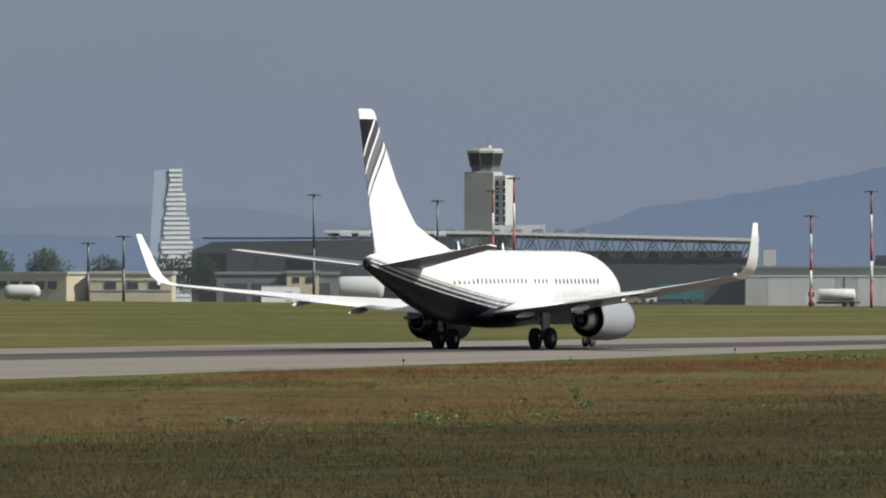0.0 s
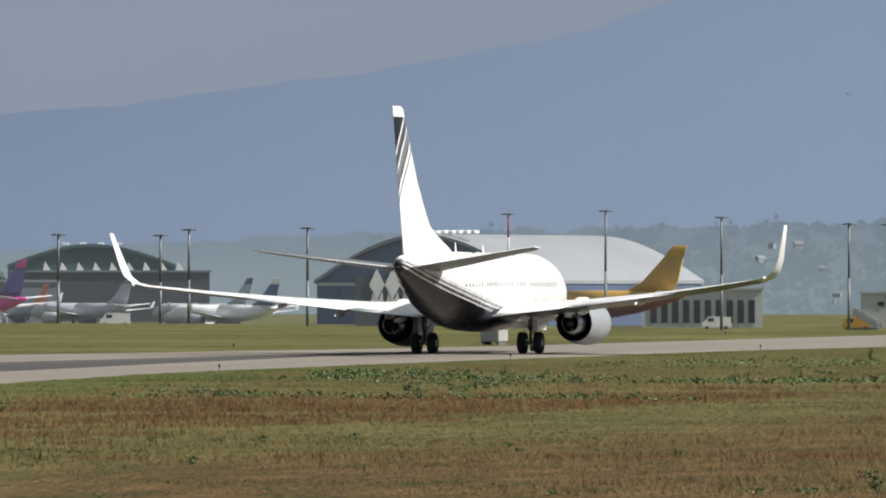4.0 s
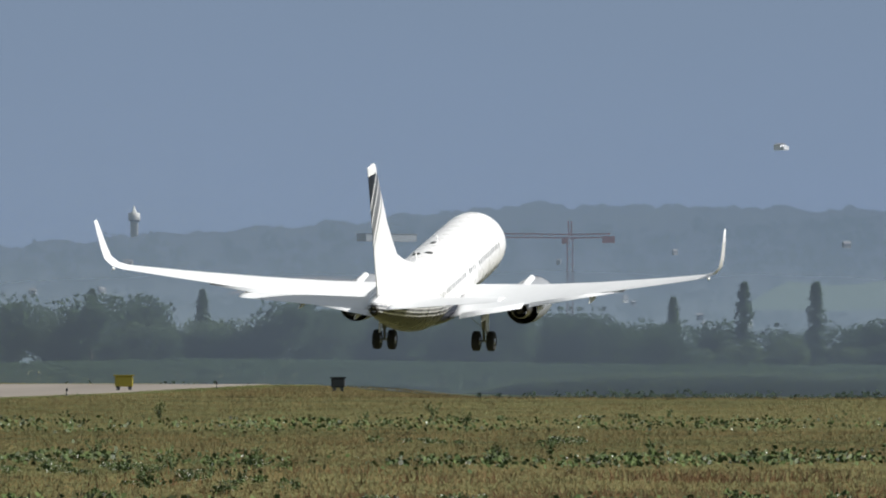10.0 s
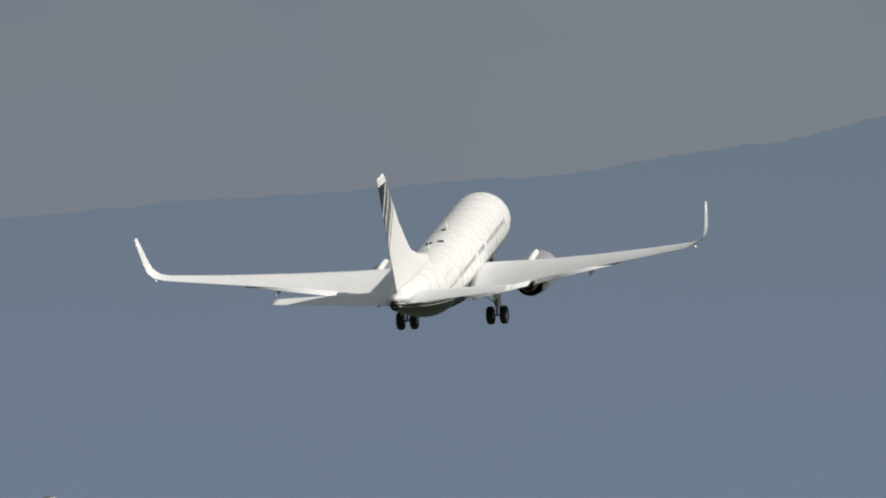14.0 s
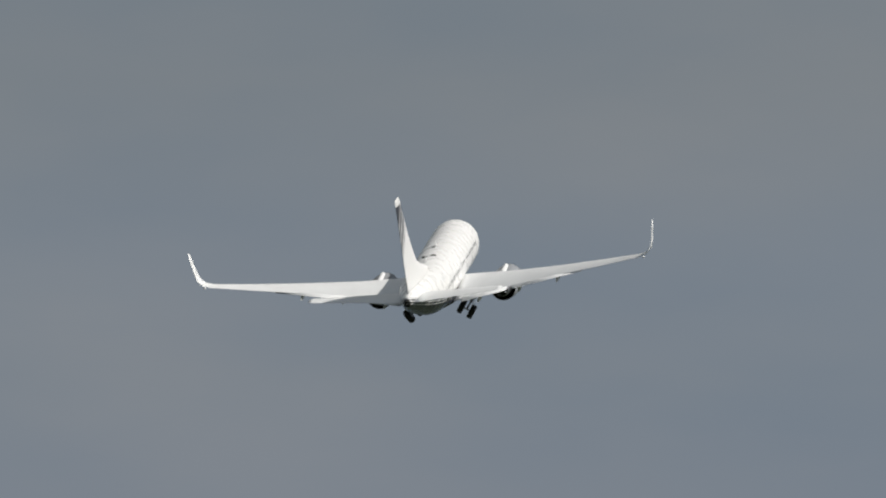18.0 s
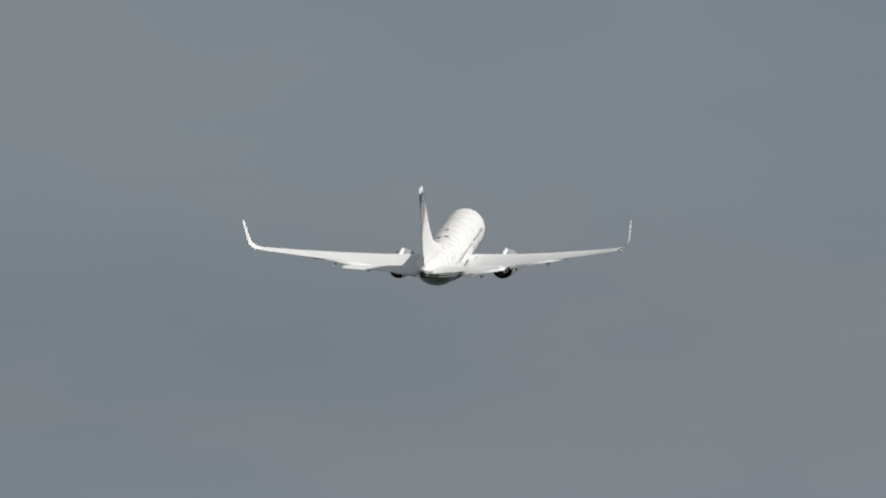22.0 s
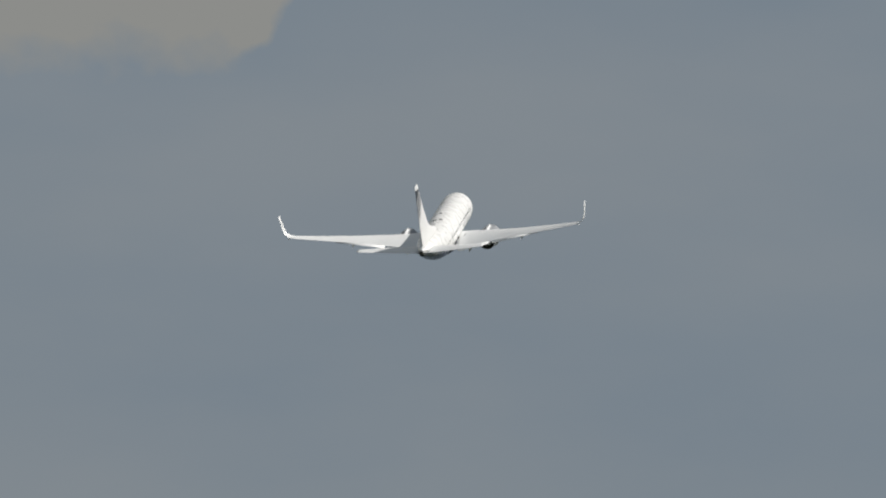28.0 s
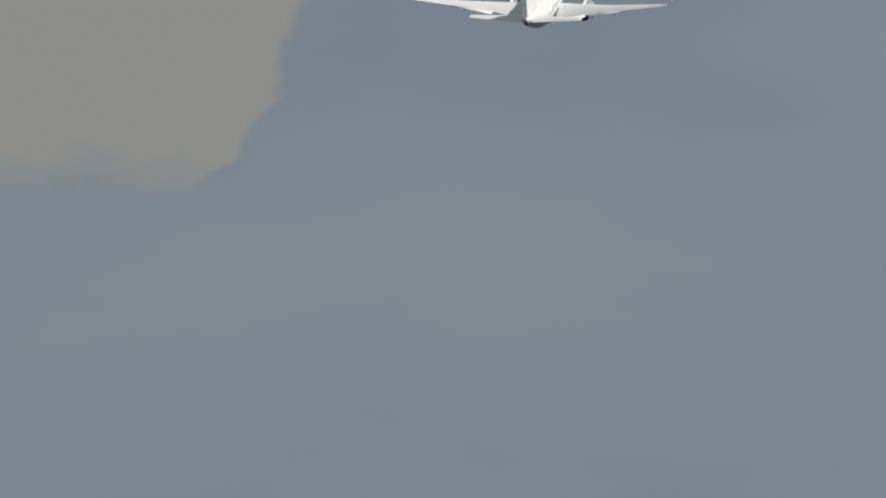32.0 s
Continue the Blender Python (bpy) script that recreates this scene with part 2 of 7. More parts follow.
def lathe_data(profile, n=24, axis="z", cx=0.0, cy=0.0, cz=0.0, cap=True):
    """Turns a profile of (place on the axis, radius) round an axis."""
    rings = []
    for s, r in profile:
        ring = []
        for j in range(n):
            a = 2 * math.pi * j / n
            c, d = r * math.cos(a), r * math.sin(a)
            ring.append((cx + c, cy + d, cz + s) if axis == "z" else (cx + d, cy + s, cz + c) if axis == "y" else (cx + s, cy + c, cz + d))
        rings.append(ring)
    return loft_data(rings, cap)


def merged(*datas):
    v, f = [], []
    for dv, df in datas:
        o = len(v)
        v += list(dv)
        f += [tuple(i + o for i in q) for q in df]
    return v, f


def thing(name, m, label, category, group="", kind=""):
    e = new(name)
    e.empty_display_size = 0.5
    e.matrix_basis = m
    return tagged(e, label, category, group, kind)



# ---- ground ----
def smooth(a, b, x):
    u = min(1.0, max(0.0, (x - a) / (b - a)))
    return u * u * (3 - 2 * u)


def along(y, table):
    for (a, p), (c, q) in zip(table, table[1:]):
        if a <= y <= c:
            return p + (q - p) * (y - a) / (c - a)
    return table[0][1] if y < table[0][0] else table[-1][1]


LAND = [(-600, -1.6), (-480, -1.6), (-240, -4.6), (-180, -4.6), (-100, -4.8), (0, -6.5), (150, -6.5)]


def ground_z(x, y):
    """The lie of the land: level by the runway, falling gently to the terminal and past the runway's end."""
    side = smooth(150, 420, x)
    far = 0.0044 * max(0.0, math.hypot(x - 185, y + 345) - 1200) * (1 - smooth(-420, -140, x))
    z = (along(x, LAND) * (1 - side) + 1.7 * side) * smooth(330, 1000, y) - far
    # a dip beyond the brow past the runway's end
    return z + min(0.0, -5.4 - z) * smooth(165, 330, y) * smooth(22, 46, x + max(0.0, y - 265)) * smooth(-300, -200, x)


NEAR_EDGE = [(-430, 57), (-150, 50), (-130, 46.5), (-105, 40.2), (-85, 36.5), (-60, 31.5), (-40, 27), (-18, 22), (0, 18), (30, 14), (60, 12.5), (100, 11.5), (130, 11), (160, 13), (200, 16), (360, 20)]


def near_edge(y):
    for (a, p), (c, q) in zip(NEAR_EDGE, NEAR_EDGE[1:]):
        if a <= y <= c:
            return p + (q - p) * smooth(0, 1, (y - a) / (c - a)) * 0.5 + (q - p) * (y - a) / (c - a) * 0.5
    return 20.0


FAR_EDGE = -24.0
RUN_START, RUN_END = -420.0, 262.0


def ground_sheet():
    xs = [-5200, -3600, -2600, -1900, -1400, -1100] + [-900 + 40 * i for i in range(22)] + [-20 + 10 * i for i in range(16)] + [140 + 40 * i for i in range(8)] + [480, 700, 1100, 1900, 3000, 5200]
    ys = [-5200, -2500, -1200, -700] + [-500 + 40 * i for i in range(16)] + [140 + 10 * i for i in range(24)] + [380 + 40 * i for i in range(24)] + [1400, 1600, 1900, 2400, 3000, 3800, 5200]
    v = [(x, y, ground_z(x, y)) for y in ys for x in xs]
    n = len(xs)
    f = [(j * n + i, j * n + i + 1, (j + 1) * n + i + 1, (j + 1) * n + i) for j in range(len(ys) - 1) for i in range(n - 1)]
    return mesh_ob("ground", v, f, GRASS, smooth=True)


def grass_material():
    m, nd, ln, b = node_mat("meadow_grass", 0.95)
    b.inputs["Specular IOR Level"].default_value = 0.15
    geo = nd.new("ShaderNodeNewGeometry")
    sep = nd.new("ShaderNodeSeparateXYZ")
    ln.new(geo.outputs["Position"], sep.inputs[0])
    n1, n2, n3 = (nd.new("ShaderNodeTexNoise") for _ in range(3))
    for n, s, d in ((n1, 0.035, 4), (n2, 0.35, 5), (n3, 2.5, 4)):
        n.inputs["Scale"].default_value, n.inputs["Detail"].default_value = s, d
    n4 = nd.new("ShaderNodeTexNoise")
    n4.inputs["Scale"].default_value, n4.inputs["Detail"].default_value = 0.03, 7
    n4.inputs["Roughness"].default_value = 0.65
    ln.new(geo.outputs["Position"], n4.inputs["Vector"])
    # broad patches are drawn out along the runway
    mp = nd.new("ShaderNodeMapping")
    mp.inputs["Scale"].default_value = (2.0, 0.55, 1.0)
    ln.new(geo.outputs["Position"], mp.inputs[0])
    for n in (n1, n2, n3):
        ln.new(mp.outputs[0], n.inputs["Vector"])
    # how far into the rough meadow, from the mown strip by the runway
    wob = nd.new("ShaderNodeMath")
    wob.operation = 'MULTIPLY_ADD'
    wob.inputs[1].default_value = 34.0
    ln.new(n1.outputs[0], wob.inputs[0])
    ln.new(sep.outputs[0], wob.inputs[2])
    mown = ramp_node(nd, [(0.30, (0.055, 0.064, 0.018)), (0.50, (0.094, 0.094, 0.029)), (0.72, (0.142, 0.130, 0.046))])
    ln.new(n2.outputs[0], mown.inputs[0])
    rough = ramp_node(nd, [(0.30, (0.045, 0.045, 0.015)), (0.45, (0.080, 0.056, 0.020)), (0.58, (0.120, 0.070, 0.029)), (0.75, (0.175, 0.112, 0.046))])
    ln.new(n2.outputs[0], rough.inputs[0])
    green = ramp_node(nd, [(0.35, (0.024, 0.022, 0.008)), (0.55, (0.044, 0.038, 0.012)), (0.8, (0.068, 0.066, 0.019))])
    ln.new(n2.outputs[0], green.inputs[0])
    far = nd.new("ShaderNodeMapRange")
    far.inputs[1].default_value, far.inputs[2].default_value = 74.0, 92.0
    ln.new(wob.outputs[0], far.inputs[0])
    mix = nd.new("ShaderNodeMixRGB")
    ln.new(far.outputs[0], mix.inputs[0])
    # drier streaks in the mown grass
    dry = nd.new("ShaderNodeMixRGB")
    dry.inputs[2].default_value = (0.180, 0.164, 0.062, 1)
    dr = nd.new("ShaderNodeMapRange")
    dr.inputs[1].default_value, dr.inputs[2].default_value = 0.46, 0.66
    dr.inputs[4].default_value = 0.8
    ln.new(n4.outputs[0], dr.inputs[0])
    ln.new(dr.outputs[0], dry.inputs[0])
    ln.new(mown.outputs[0], dry.inputs[1])
    ln.new(dry.outputs[0], mix.inputs[1])
    ln.new(rough.outputs[0], mix.inputs[2])
    # greener, shadier meadow further from the runway and further back
    back = nd.new("ShaderNodeMapRange")
    back.inputs[1].default_value, back.inputs[2].default_value = 112.0, 124.0
    ln.new(wob.outputs[0], back.inputs[0])
    mix2 = nd.new("ShaderNodeMixRGB")
    ln.new(back.outputs[0], mix2.inputs[0])
    ln.new(mix.outputs[0], mix2.inputs[1])
    ln.new(green.outputs[0], mix2.inputs[2])
    fine = nd.new("ShaderNodeMixRGB")
    fine.blend_type = 'MULTIPLY'
    fine.inputs[0].default_value = 0.6
    gr = ramp_node(nd, [(0.3, (0.45, 0.45, 0.45)), (0.7, (1.25, 1.25, 1.25))])
    ln.new(n3.outputs[0], gr.inputs[0])
    ln.new(mix2.outputs[0], fine.inputs[1])
    ln.new(gr.outputs[0], fine.inputs[2])
    # longer, darker grass past the runway's end
    m1, m2, mm = nd.new("ShaderNodeMapRange"), nd.new("ShaderNodeMapRange"), nd.new("ShaderNodeMath")
    mm.operation = 'MULTIPLY'
    m1.inputs[1].default_value, m1.inputs[2].default_value = 335.0, 420.0
    m2.inputs[1].default_value, m2.inputs[2].default_value = -130.0, -60.0
    ln.new(sep.outputs[1], m1.inputs[0])
    ln.new(sep.outputs[0], m2.inputs[0])
    ln.new(m1.outputs[0], mm.inputs[0])
    ln.new(m2.outputs[0], mm.inputs[1])
    end = nd.new("ShaderNodeMixRGB")
    ln.new(mm.outputs[0], end.inputs[0])
    ln.new(fine.outputs[0], end.inputs[1])
    shag = ramp_node(nd, [(0.35, (0.040, 0.055, 0.040)), (0.65, (0.062, 0.078, 0.052))])
    ln.new(n1.outputs[0], shag.inputs[0])
    ln.new(shag.outputs[0], end.inputs[2])
    ln.new(end.outputs[0], b.inputs["Base Color"])
    bp = nd.new("ShaderNodeBump")
    bp.inputs["Strength"].default_value, bp.inputs["Distance"].default_value = 0.9, 0.25
    ln.new(n3.outputs[0], bp.inputs["Height"])
    ln.new(bp.outputs[0], b.inputs["Normal"])
    return m


def asphalt_material(name, lo, hi, streak):
    m, nd, ln, b = node_mat(name, 0.85)
    geo = nd.new("ShaderNodeNewGeometry")
    mp = nd.new("ShaderNodeMapping")
    mp.inputs["Scale"].default_value = (1.0, streak, 1.0)
    ln.new(geo.outputs["Position"], mp.inputs[0])
    n1, n2 = nd.new("ShaderNodeTexNoise"), nd.new("ShaderNodeTexNoise")
    n1.inputs["Scale"].default_value, n2.inputs["Scale"].default_value = 0.22, 3.0
    n1.inputs["Detail"].default_value = n2.inputs["Detail"].default_value = 5
    ln.new(mp.outputs[0], n1.inputs["Vector"])
    ln.new(mp.outputs[0], n2.inputs["Vector"])
    a = nd.new("ShaderNodeMath")
    a.operation = 'MULTIPLY_ADD'
    a.inputs[1].default_value = 0.35
    ln.new(n2.outputs[0], a.inputs[0])
    ln.new(n1.outputs[0], a.inputs[2])
    r = ramp_node(nd, [(0.45, lo), (0.9, hi)])
    ln.new(a.outputs[0], r.inputs[0])
    ln.new(r.outputs[0], b.inputs["Base Color"])
    return m


GRASS = grass_material()
ASPHALT = asphalt_material("worn_asphalt", (0.165, 0.143, 0.122), (0.228, 0.200, 0.173), 0.06)
RUBBERED = asphalt_material("rubbered_asphalt", (0.032, 0.030, 0.030), (0.070, 0.064, 0.060), 0.03)

tagged(ground_sheet(), "mown and rough summer grass of an airfield", "ground", kind="structure")


def ribbon(name, left, right, y0, y1, step, z, mat):
    """A level slab along the runway between two edges."""
    n = int((y1 - y0) / step)
    v, f = [], []
    for i in range(n + 1):
        y = y0 + (y1 - y0) * i / n
        for x in (left(y), right(y)):
            v += [(x, y, z), (x, y, z - 0.3)]
    for i in range(n):
        a, c = i * 4, i * 4 + 4
        f += [(a, a + 2, c + 2, c), (a + 1, c + 1, c + 3, a + 3), (a, c, c + 1, a + 1), (a + 2, a + 3, c + 3, c + 2)]
    f += [(0, 1, 3, 2), (n * 4, n * 4 + 2, n * 4 + 3, n * 4 + 1)]
    return mesh_ob(name, v, f, mat)


runway = tagged(ribbon("runway", lambda y: FAR_EDGE + 15.0 * smooth(60, 160, y), near_edge, RUN_START, RUN_END, 10, 0.02, ASPHALT),
                "worn grey-brown asphalt runway", "runway", kind="structure")
track = ribbon("rubber_track", lambda y: -8.0 + 0.6 * math.sin(y * 0.05) + 4 * smooth(20, 120, y), lambda y: 6.5 + 0.5 * math.sin(y * 0.07 + 1) - 9 * smooth(20, 120, y), RUN_START + 5, 125, 6, 0.024, RUBBERED)
track.parent = runway


# ---- the airliner ----
def math_chain(nd, ln, op, a, b=None):
    n = nd.new("ShaderNodeMath")
    n.operation = op
    for i, q in enumerate((a, b)):
        if q is None:
            continue
        if isinstance(q, (int, float)):
            n.inputs[i].default_value = q
        else:
            ln.new(q, n.inputs[i])
    return n.outputs[0]


PEARL, INK, MID, PALE = (0.80, 0.80, 0.80), (0.010, 0.011, 0.016), (0.065, 0.068, 0.075), (0.17, 0.175, 0.185)


def livery_material():
    """White body, ink-blue belly that sweeps up to the tail, pinstripes along its edge."""
    m, nd, ln, b = node_mat("body_livery", 0.26)
    co = nd.new("ShaderNodeTexCoord")
    sep = nd.new("ShaderNodeSeparateXYZ")
    ln.new(co.outputs["Object"], sep.inputs[0])
    y, z = sep.outputs[1], sep.outputs[2]
    u = math_chain(nd, ln, 'MAXIMUM', math_chain(nd, ln, 'SUBTRACT', 2.5, y), 0.0)
    zb = math_chain(nd, ln, 'MULTIPLY', math_chain(nd, ln, 'POWER', u, 2.0), 0.0075)
    h = math_chain(nd, ln, 'SUBTRACT', z, math_chain(nd, ln, 'ADD', zb, 1.95))
    k = math_chain(nd, ln, 'MULTIPLY', math_chain(nd, ln, 'ADD', h, 1.0), 0.4)
    r = ramp_node(nd, [(0.0, INK), (0.40, PEARL), (0.424, MID), (0.485, PEARL), (0.508, PALE), (0.570, PEARL), (0.592, MID), (0.606, PEARL)], "CONSTANT")
    ln.new(k, r.inputs[0])
    ln.new(r.outputs[0], b.inputs["Base Color"])
    n = nd.new("ShaderNodeTexNoise")
    n.inputs["Scale"].default_value = 1.2
    rr = nd.new("ShaderNodeMapRange")
    rr.inputs[3].default_value, rr.inputs[4].default_value = 0.2, 0.36
    ln.new(co.outputs["Object"], n.inputs["Vector"])
    ln.new(n.outputs[0], rr.inputs[0])
    ln.new(rr.outputs[0], b.inputs["Roughness"])
    return m


def fin_material():
    """White fin with grey and black plumes that curl up from the trailing edge."""
    m, nd, ln, b = node_mat("fin_livery", 0.28)
    co = nd.new("ShaderNodeTexCoord")
    sep = nd.new("ShaderNodeSeparateXYZ")
    ln.new(co.outputs["Object"], sep.inputs[0])
    y, z = sep.outputs[1], sep.outputs[2]
    te = math_chain(nd, ln, 'SUBTRACT', -13.85, math_chain(nd, ln, 'MULTIPLY', z, 0.232))
    dist = math_chain(nd, ln, 'MAXIMUM', math_chain(nd, ln, 'SUBTRACT', y, te), 0.001)
    z0 = math_chain(nd, ln, 'SUBTRACT', z, math_chain(nd, ln, 'MULTIPLY', math_chain(nd, ln, 'POWER', dist, 0.65), 1.75))
    k = math_chain(nd, ln, 'MULTIPLY', math_chain(nd, ln, 'SUBTRACT', z0, 6.0), 0.15)
    r = ramp_node(nd, [(0.0, PEARL), (0.16, MID), (0.185, PEARL), (0.235, MID), (0.27, PALE), (0.37, PEARL), (0.395, MID), (0.50, PEARL), (0.53, INK)], "CONSTANT")
    ln.new(k, r.inputs[0])
    cap = math_chain(nd, ln, 'GREATER_THAN', z, 12.02)
    mix = nd.new("ShaderNodeMixRGB")
    ln.new(cap, mix.inputs[0])
    ln.new(r.outputs[0], mix.inputs[1])
    mix.inputs[2].default_value = (*PEARL, 1)
    ln.new(mix.outputs[0], b.inputs["Base Color"])
    return m


CABINGLASS = surf("cabin_window_glass", (0.085, 0.09, 0.10), 0.15, var=0.2)
BODY, FIN = livery_material(), fin_material()


def foil(n=10, t=0.12):
    """An aerofoil outline: (place along the chord from its leading edge, height), chord 1."""
    top, low = [], []
    for i in range(n + 1):
        x = 0.5 * (1 - math.cos(math.pi * i / n))
        yt = 5 * t * (0.2969 * math.sqrt(x) - 0.126 * x - 0.3516 * x * x + 0.2843 * x ** 3 - 0.1036 * x ** 4)
        c = 0.02 * 4 * x * (1 - x)
        top.append((x, c + yt))
        low.append((x, c - yt * 0.8))
    return top + low[-2:0:-1]


def wing_rings(stations, trim=0.0, washout=0.0):
    """Stations: (point of the leading edge, chord, span direction as an angle from level, thickness)."""
    rings = []
    base = trim
    for (x, y, z), chord, ang, t in stations:
        trim = base + washout * min(1.0, max(0.0, (x - 4.0) / 12.0)) * math.cos(ang)
        ca, sa = math.cos(ang), math.sin(ang)
        rings.append([(x - h * chord * sa, y - s * chord, z + h * chord * ca - (1 - s) * chord * trim) for s, h in foil(10, t)])
    return rings


def mirror(data):
    v, f = data
    return [(-x, y, z) for x, y, z in v], [q[::-1] for q in f]


def shifted(data, dx, dy, dz):
    v, f = data
    return [(x + dx, y + dy, z + dz) for x, y, z in v], f


FUSELAGE = [(0.9, 2.75, 0.03, 0.03), (1.1, 2.78, 0.5, 0.45), (1.6, 2.86, 0.93, 0.86), (2.3, 2.98, 1.28, 1.25), (3.2, 3.1, 1.56, 1.58), (4.3, 3.22, 1.76, 1.84),
            (5.5, 3.29, 1.86, 1.97), (7.0, 3.3, 1.88, 2.0), (11.0, 3.3, 1.88, 2.0), (15.0, 3.3, 1.88, 2.0), (19.0, 3.3, 1.88, 2.0), (21.0, 3.33, 1.87, 1.97), (22.6, 3.42, 1.83, 1.88),
            (24.2, 3.58, 1.73, 1.72), (25.8, 3.78, 1.55, 1.50), (27.4, 4.01, 1.30, 1.25), (29.0, 4.24, 1.00, 0.98), (30.4, 4.42, 0.70, 0.72), (31.4, 4.52, 0.48, 0.52), (32.1, 4.57, 0.28, 0.34)]
NOSE = 16.4
WING_PIVOT = (1.9, 0.0, 2.05)


def fine_stations(n):
    """The body's stations with smooth ones set between them."""
    out = []
    for i in range(len(FUSELAGE) - 1):
        a, b, c, d = (FUSELAGE[max(0, min(len(FUSELAGE) - 1, i + k))] for k in (-1, 0, 1, 2))
        for j in range(n):
            u = j / n
            row = [b[0] + (c[0] - b[0]) * u]
            for k in (1, 2, 3):
                ma = (c[k] - a[k]) / max(0.2, c[0] - a[0]) * (c[0] - b[0])
                mb = (d[k] - b[k]) / max(0.2, d[0] - b[0]) * (c[0] - b[0])
                row.append((2 * u ** 3 - 3 * u ** 2 + 1) * b[k] + (u ** 3 - 2 * u ** 2 + u) * ma + (3 * u ** 2 - 2 * u ** 3) * c[k] + (u ** 3 - u ** 2) * mb)
            row[2], row[3] = max(0.02, row[2]), max(0.02, row[3])
            out.append(tuple(row))
    return out + [FUSELAGE[-1]]


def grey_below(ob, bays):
    """Grey paint on the lower skin of the first bays, darkened to include its shade."""
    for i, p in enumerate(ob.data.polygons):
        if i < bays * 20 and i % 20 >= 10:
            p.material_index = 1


def skin(y, z):
    """How far out the body's side is at a place along it."""
    s = NOSE - y
    for (a, z0, w0, h0), (b, z1, w1, h1) in zip(FUSELAGE, FUSELAGE[1:]):
        if a <= s <= b:
            u = (s - a) / (b - a)
            w, zc, h = w0 + (w1 - w0) * u, z0 + (z1 - z0) * u, h0 + (h1 - h0) * u
            return w * math.sqrt(max(0.0, 1 - ((z - zc) / h) ** 2))
    return 0.0


def airliner():
    jet = thing("airliner", pose(0, 0, 0), "white twin-engined airliner with dark belly, striped fin and winglets", "airplane")
    rings = []
    for s, zc, w, h in fine_stations(14):
        rings.append([(w * math.sin(a), NOSE - s, zc + h * math.cos(a)) for a in (2 * math.pi * j / 64 for j in range(64))])
    v, f = loft_data(rings)
    mesh_ob("fuselage", v, f, BODY, jet, True)
    # belly fairing
    rings = []
    for k in range(13):
        u = k / 12
        b = math.sin(math.pi * u) ** 0.45 if 0 < u < 1 else 0.02
        rings.append([((2.05 * b) * math.sin(a), 6.6 - 12.6 * u, 1.95 + (0.82 * b) * math.cos(a)) for a in (2 * math.pi * j / 24 for j in range(24))])
    v, f = loft_data(rings)
    mesh_ob("belly_fairing", v, f, NAVY, jet, True, "dark blue belly fairing")
    v, f = lathe_data([(-15.62, 0.26), (-15.85, 0.20), (-15.86, 0.15), (-15.6, 0.14)], 16, "y", 0, 0, 4.57)
    mesh_ob("tail_pipe", v, f, DARKMETAL, jet, True, "sooty tail pipe")
    # cabin windows, both sides
    rows = [(-8.5 + 0.508 * i) for i in range(18)] + [(1.35 + 0.508 * i) for i in range(4)] + [(4.1 + 0.508 * i) for i in range(12)]
    pane = None
    for sx in (1, -1):
        for y in rows:
            if pane is None:
                v, f = loft_data([[(d, 0.115 * math.cos(a), 0.17 * math.sin(a)) for a in (2 * math.pi * j / 10 for j in range(10))] for d in (-0.03, 0.012)])
                pane = mesh_ob("cabin_window", v, f, CABINGLASS, jet)
                pane.matrix_basis = pose(skin(y, 3.62) - 0.008, y, 3.62, 0, -8, 0)
            else:
                again(pane, pose(sx * (skin(y, 3.62) - 0.008), y, 3.62, 0, -8 * sx, 0), jet)
    # windscreen
    for sx in (1, -1):
        for k in range(2):
            q = box("windscreen", -0.32, 0.32, -0.03, 0.03, -0.25, 0.25, GLASSDARK, jet)
            q.matrix_basis = pose(sx * (0.36 + 0.62 * k), NOSE - 2.8 - 0.42 * k, 4.15 - 0.03 * k, 38, 0, -sx * (20 + 34 * k))
    # registration kept as plain grey bars
    for k in range(5):
        q = box("marking_bar", -0.006, 0.006, -0.13, 0.13, -0.17, 0.17, WINGGREY, jet)
        q.matrix_basis = pose(skin(-7.3 + 0.36 * k, 4.42), -7.3 + 0.36 * k, 4.42, 0, -33, 0)
    # antennas and the hatches on the crown
    for y, hgt in ((1.4, 0.42), (-4.3, 0.5)):
        v, f = loft_data([[(0.03 * math.cos(a), y + 0.16 * math.sin(a), 5.27) for a in (2 * math.pi * j / 8 for j in range(8))],
                          [(0.015 * math.cos(a), y - 0.14 + 0.07 * math.sin(a), 5.27 + hgt) for a in (2 * math.pi * j / 8 for j in range(8))]])
        mesh_ob("blade_antenna", v, f, WHITE, jet)
    for x, y, r in ((-0.35, -2.6, 0.26), (0.25, -2.2, 0.26), (-0.1, 0.8, 0.2), (-0.2, -5.8, 0.2)):
        v, f = lathe_data([(-0.08, r), (0.05, r * 0.9), (0.09, r * 0.4)], 10, "z", x, y, 5.25)
        mesh_ob("crown_antenna", v, f, BLACK, jet, False, "small dark antenna")
    # fin
    st = [((0, -16.55 + (12.5 - z) * 0.232 + c, z), c, 0) for z, c in ((5.05, 10.0), (5.5, 8.7), (6.0, 6.95), (6.6, 5.4), (7.55, 4.55), (8.85, 3.6), (10.6, 2.75), (12.1, 2.05), (12.42, 1.9), (12.55, 1.5))]
    rings = [[(h * c * 0.9, y - s * c, z) for s, h in foil(10, 0.095)] for (x, y, z), c, _ in st]
    v, f = loft_data(rings)
    v = [(x - 0.002, y, z) for x, y, z in v]
    mesh_ob("fin", v, f, FIN, jet, True, "white fin with curved grey and black stripes")
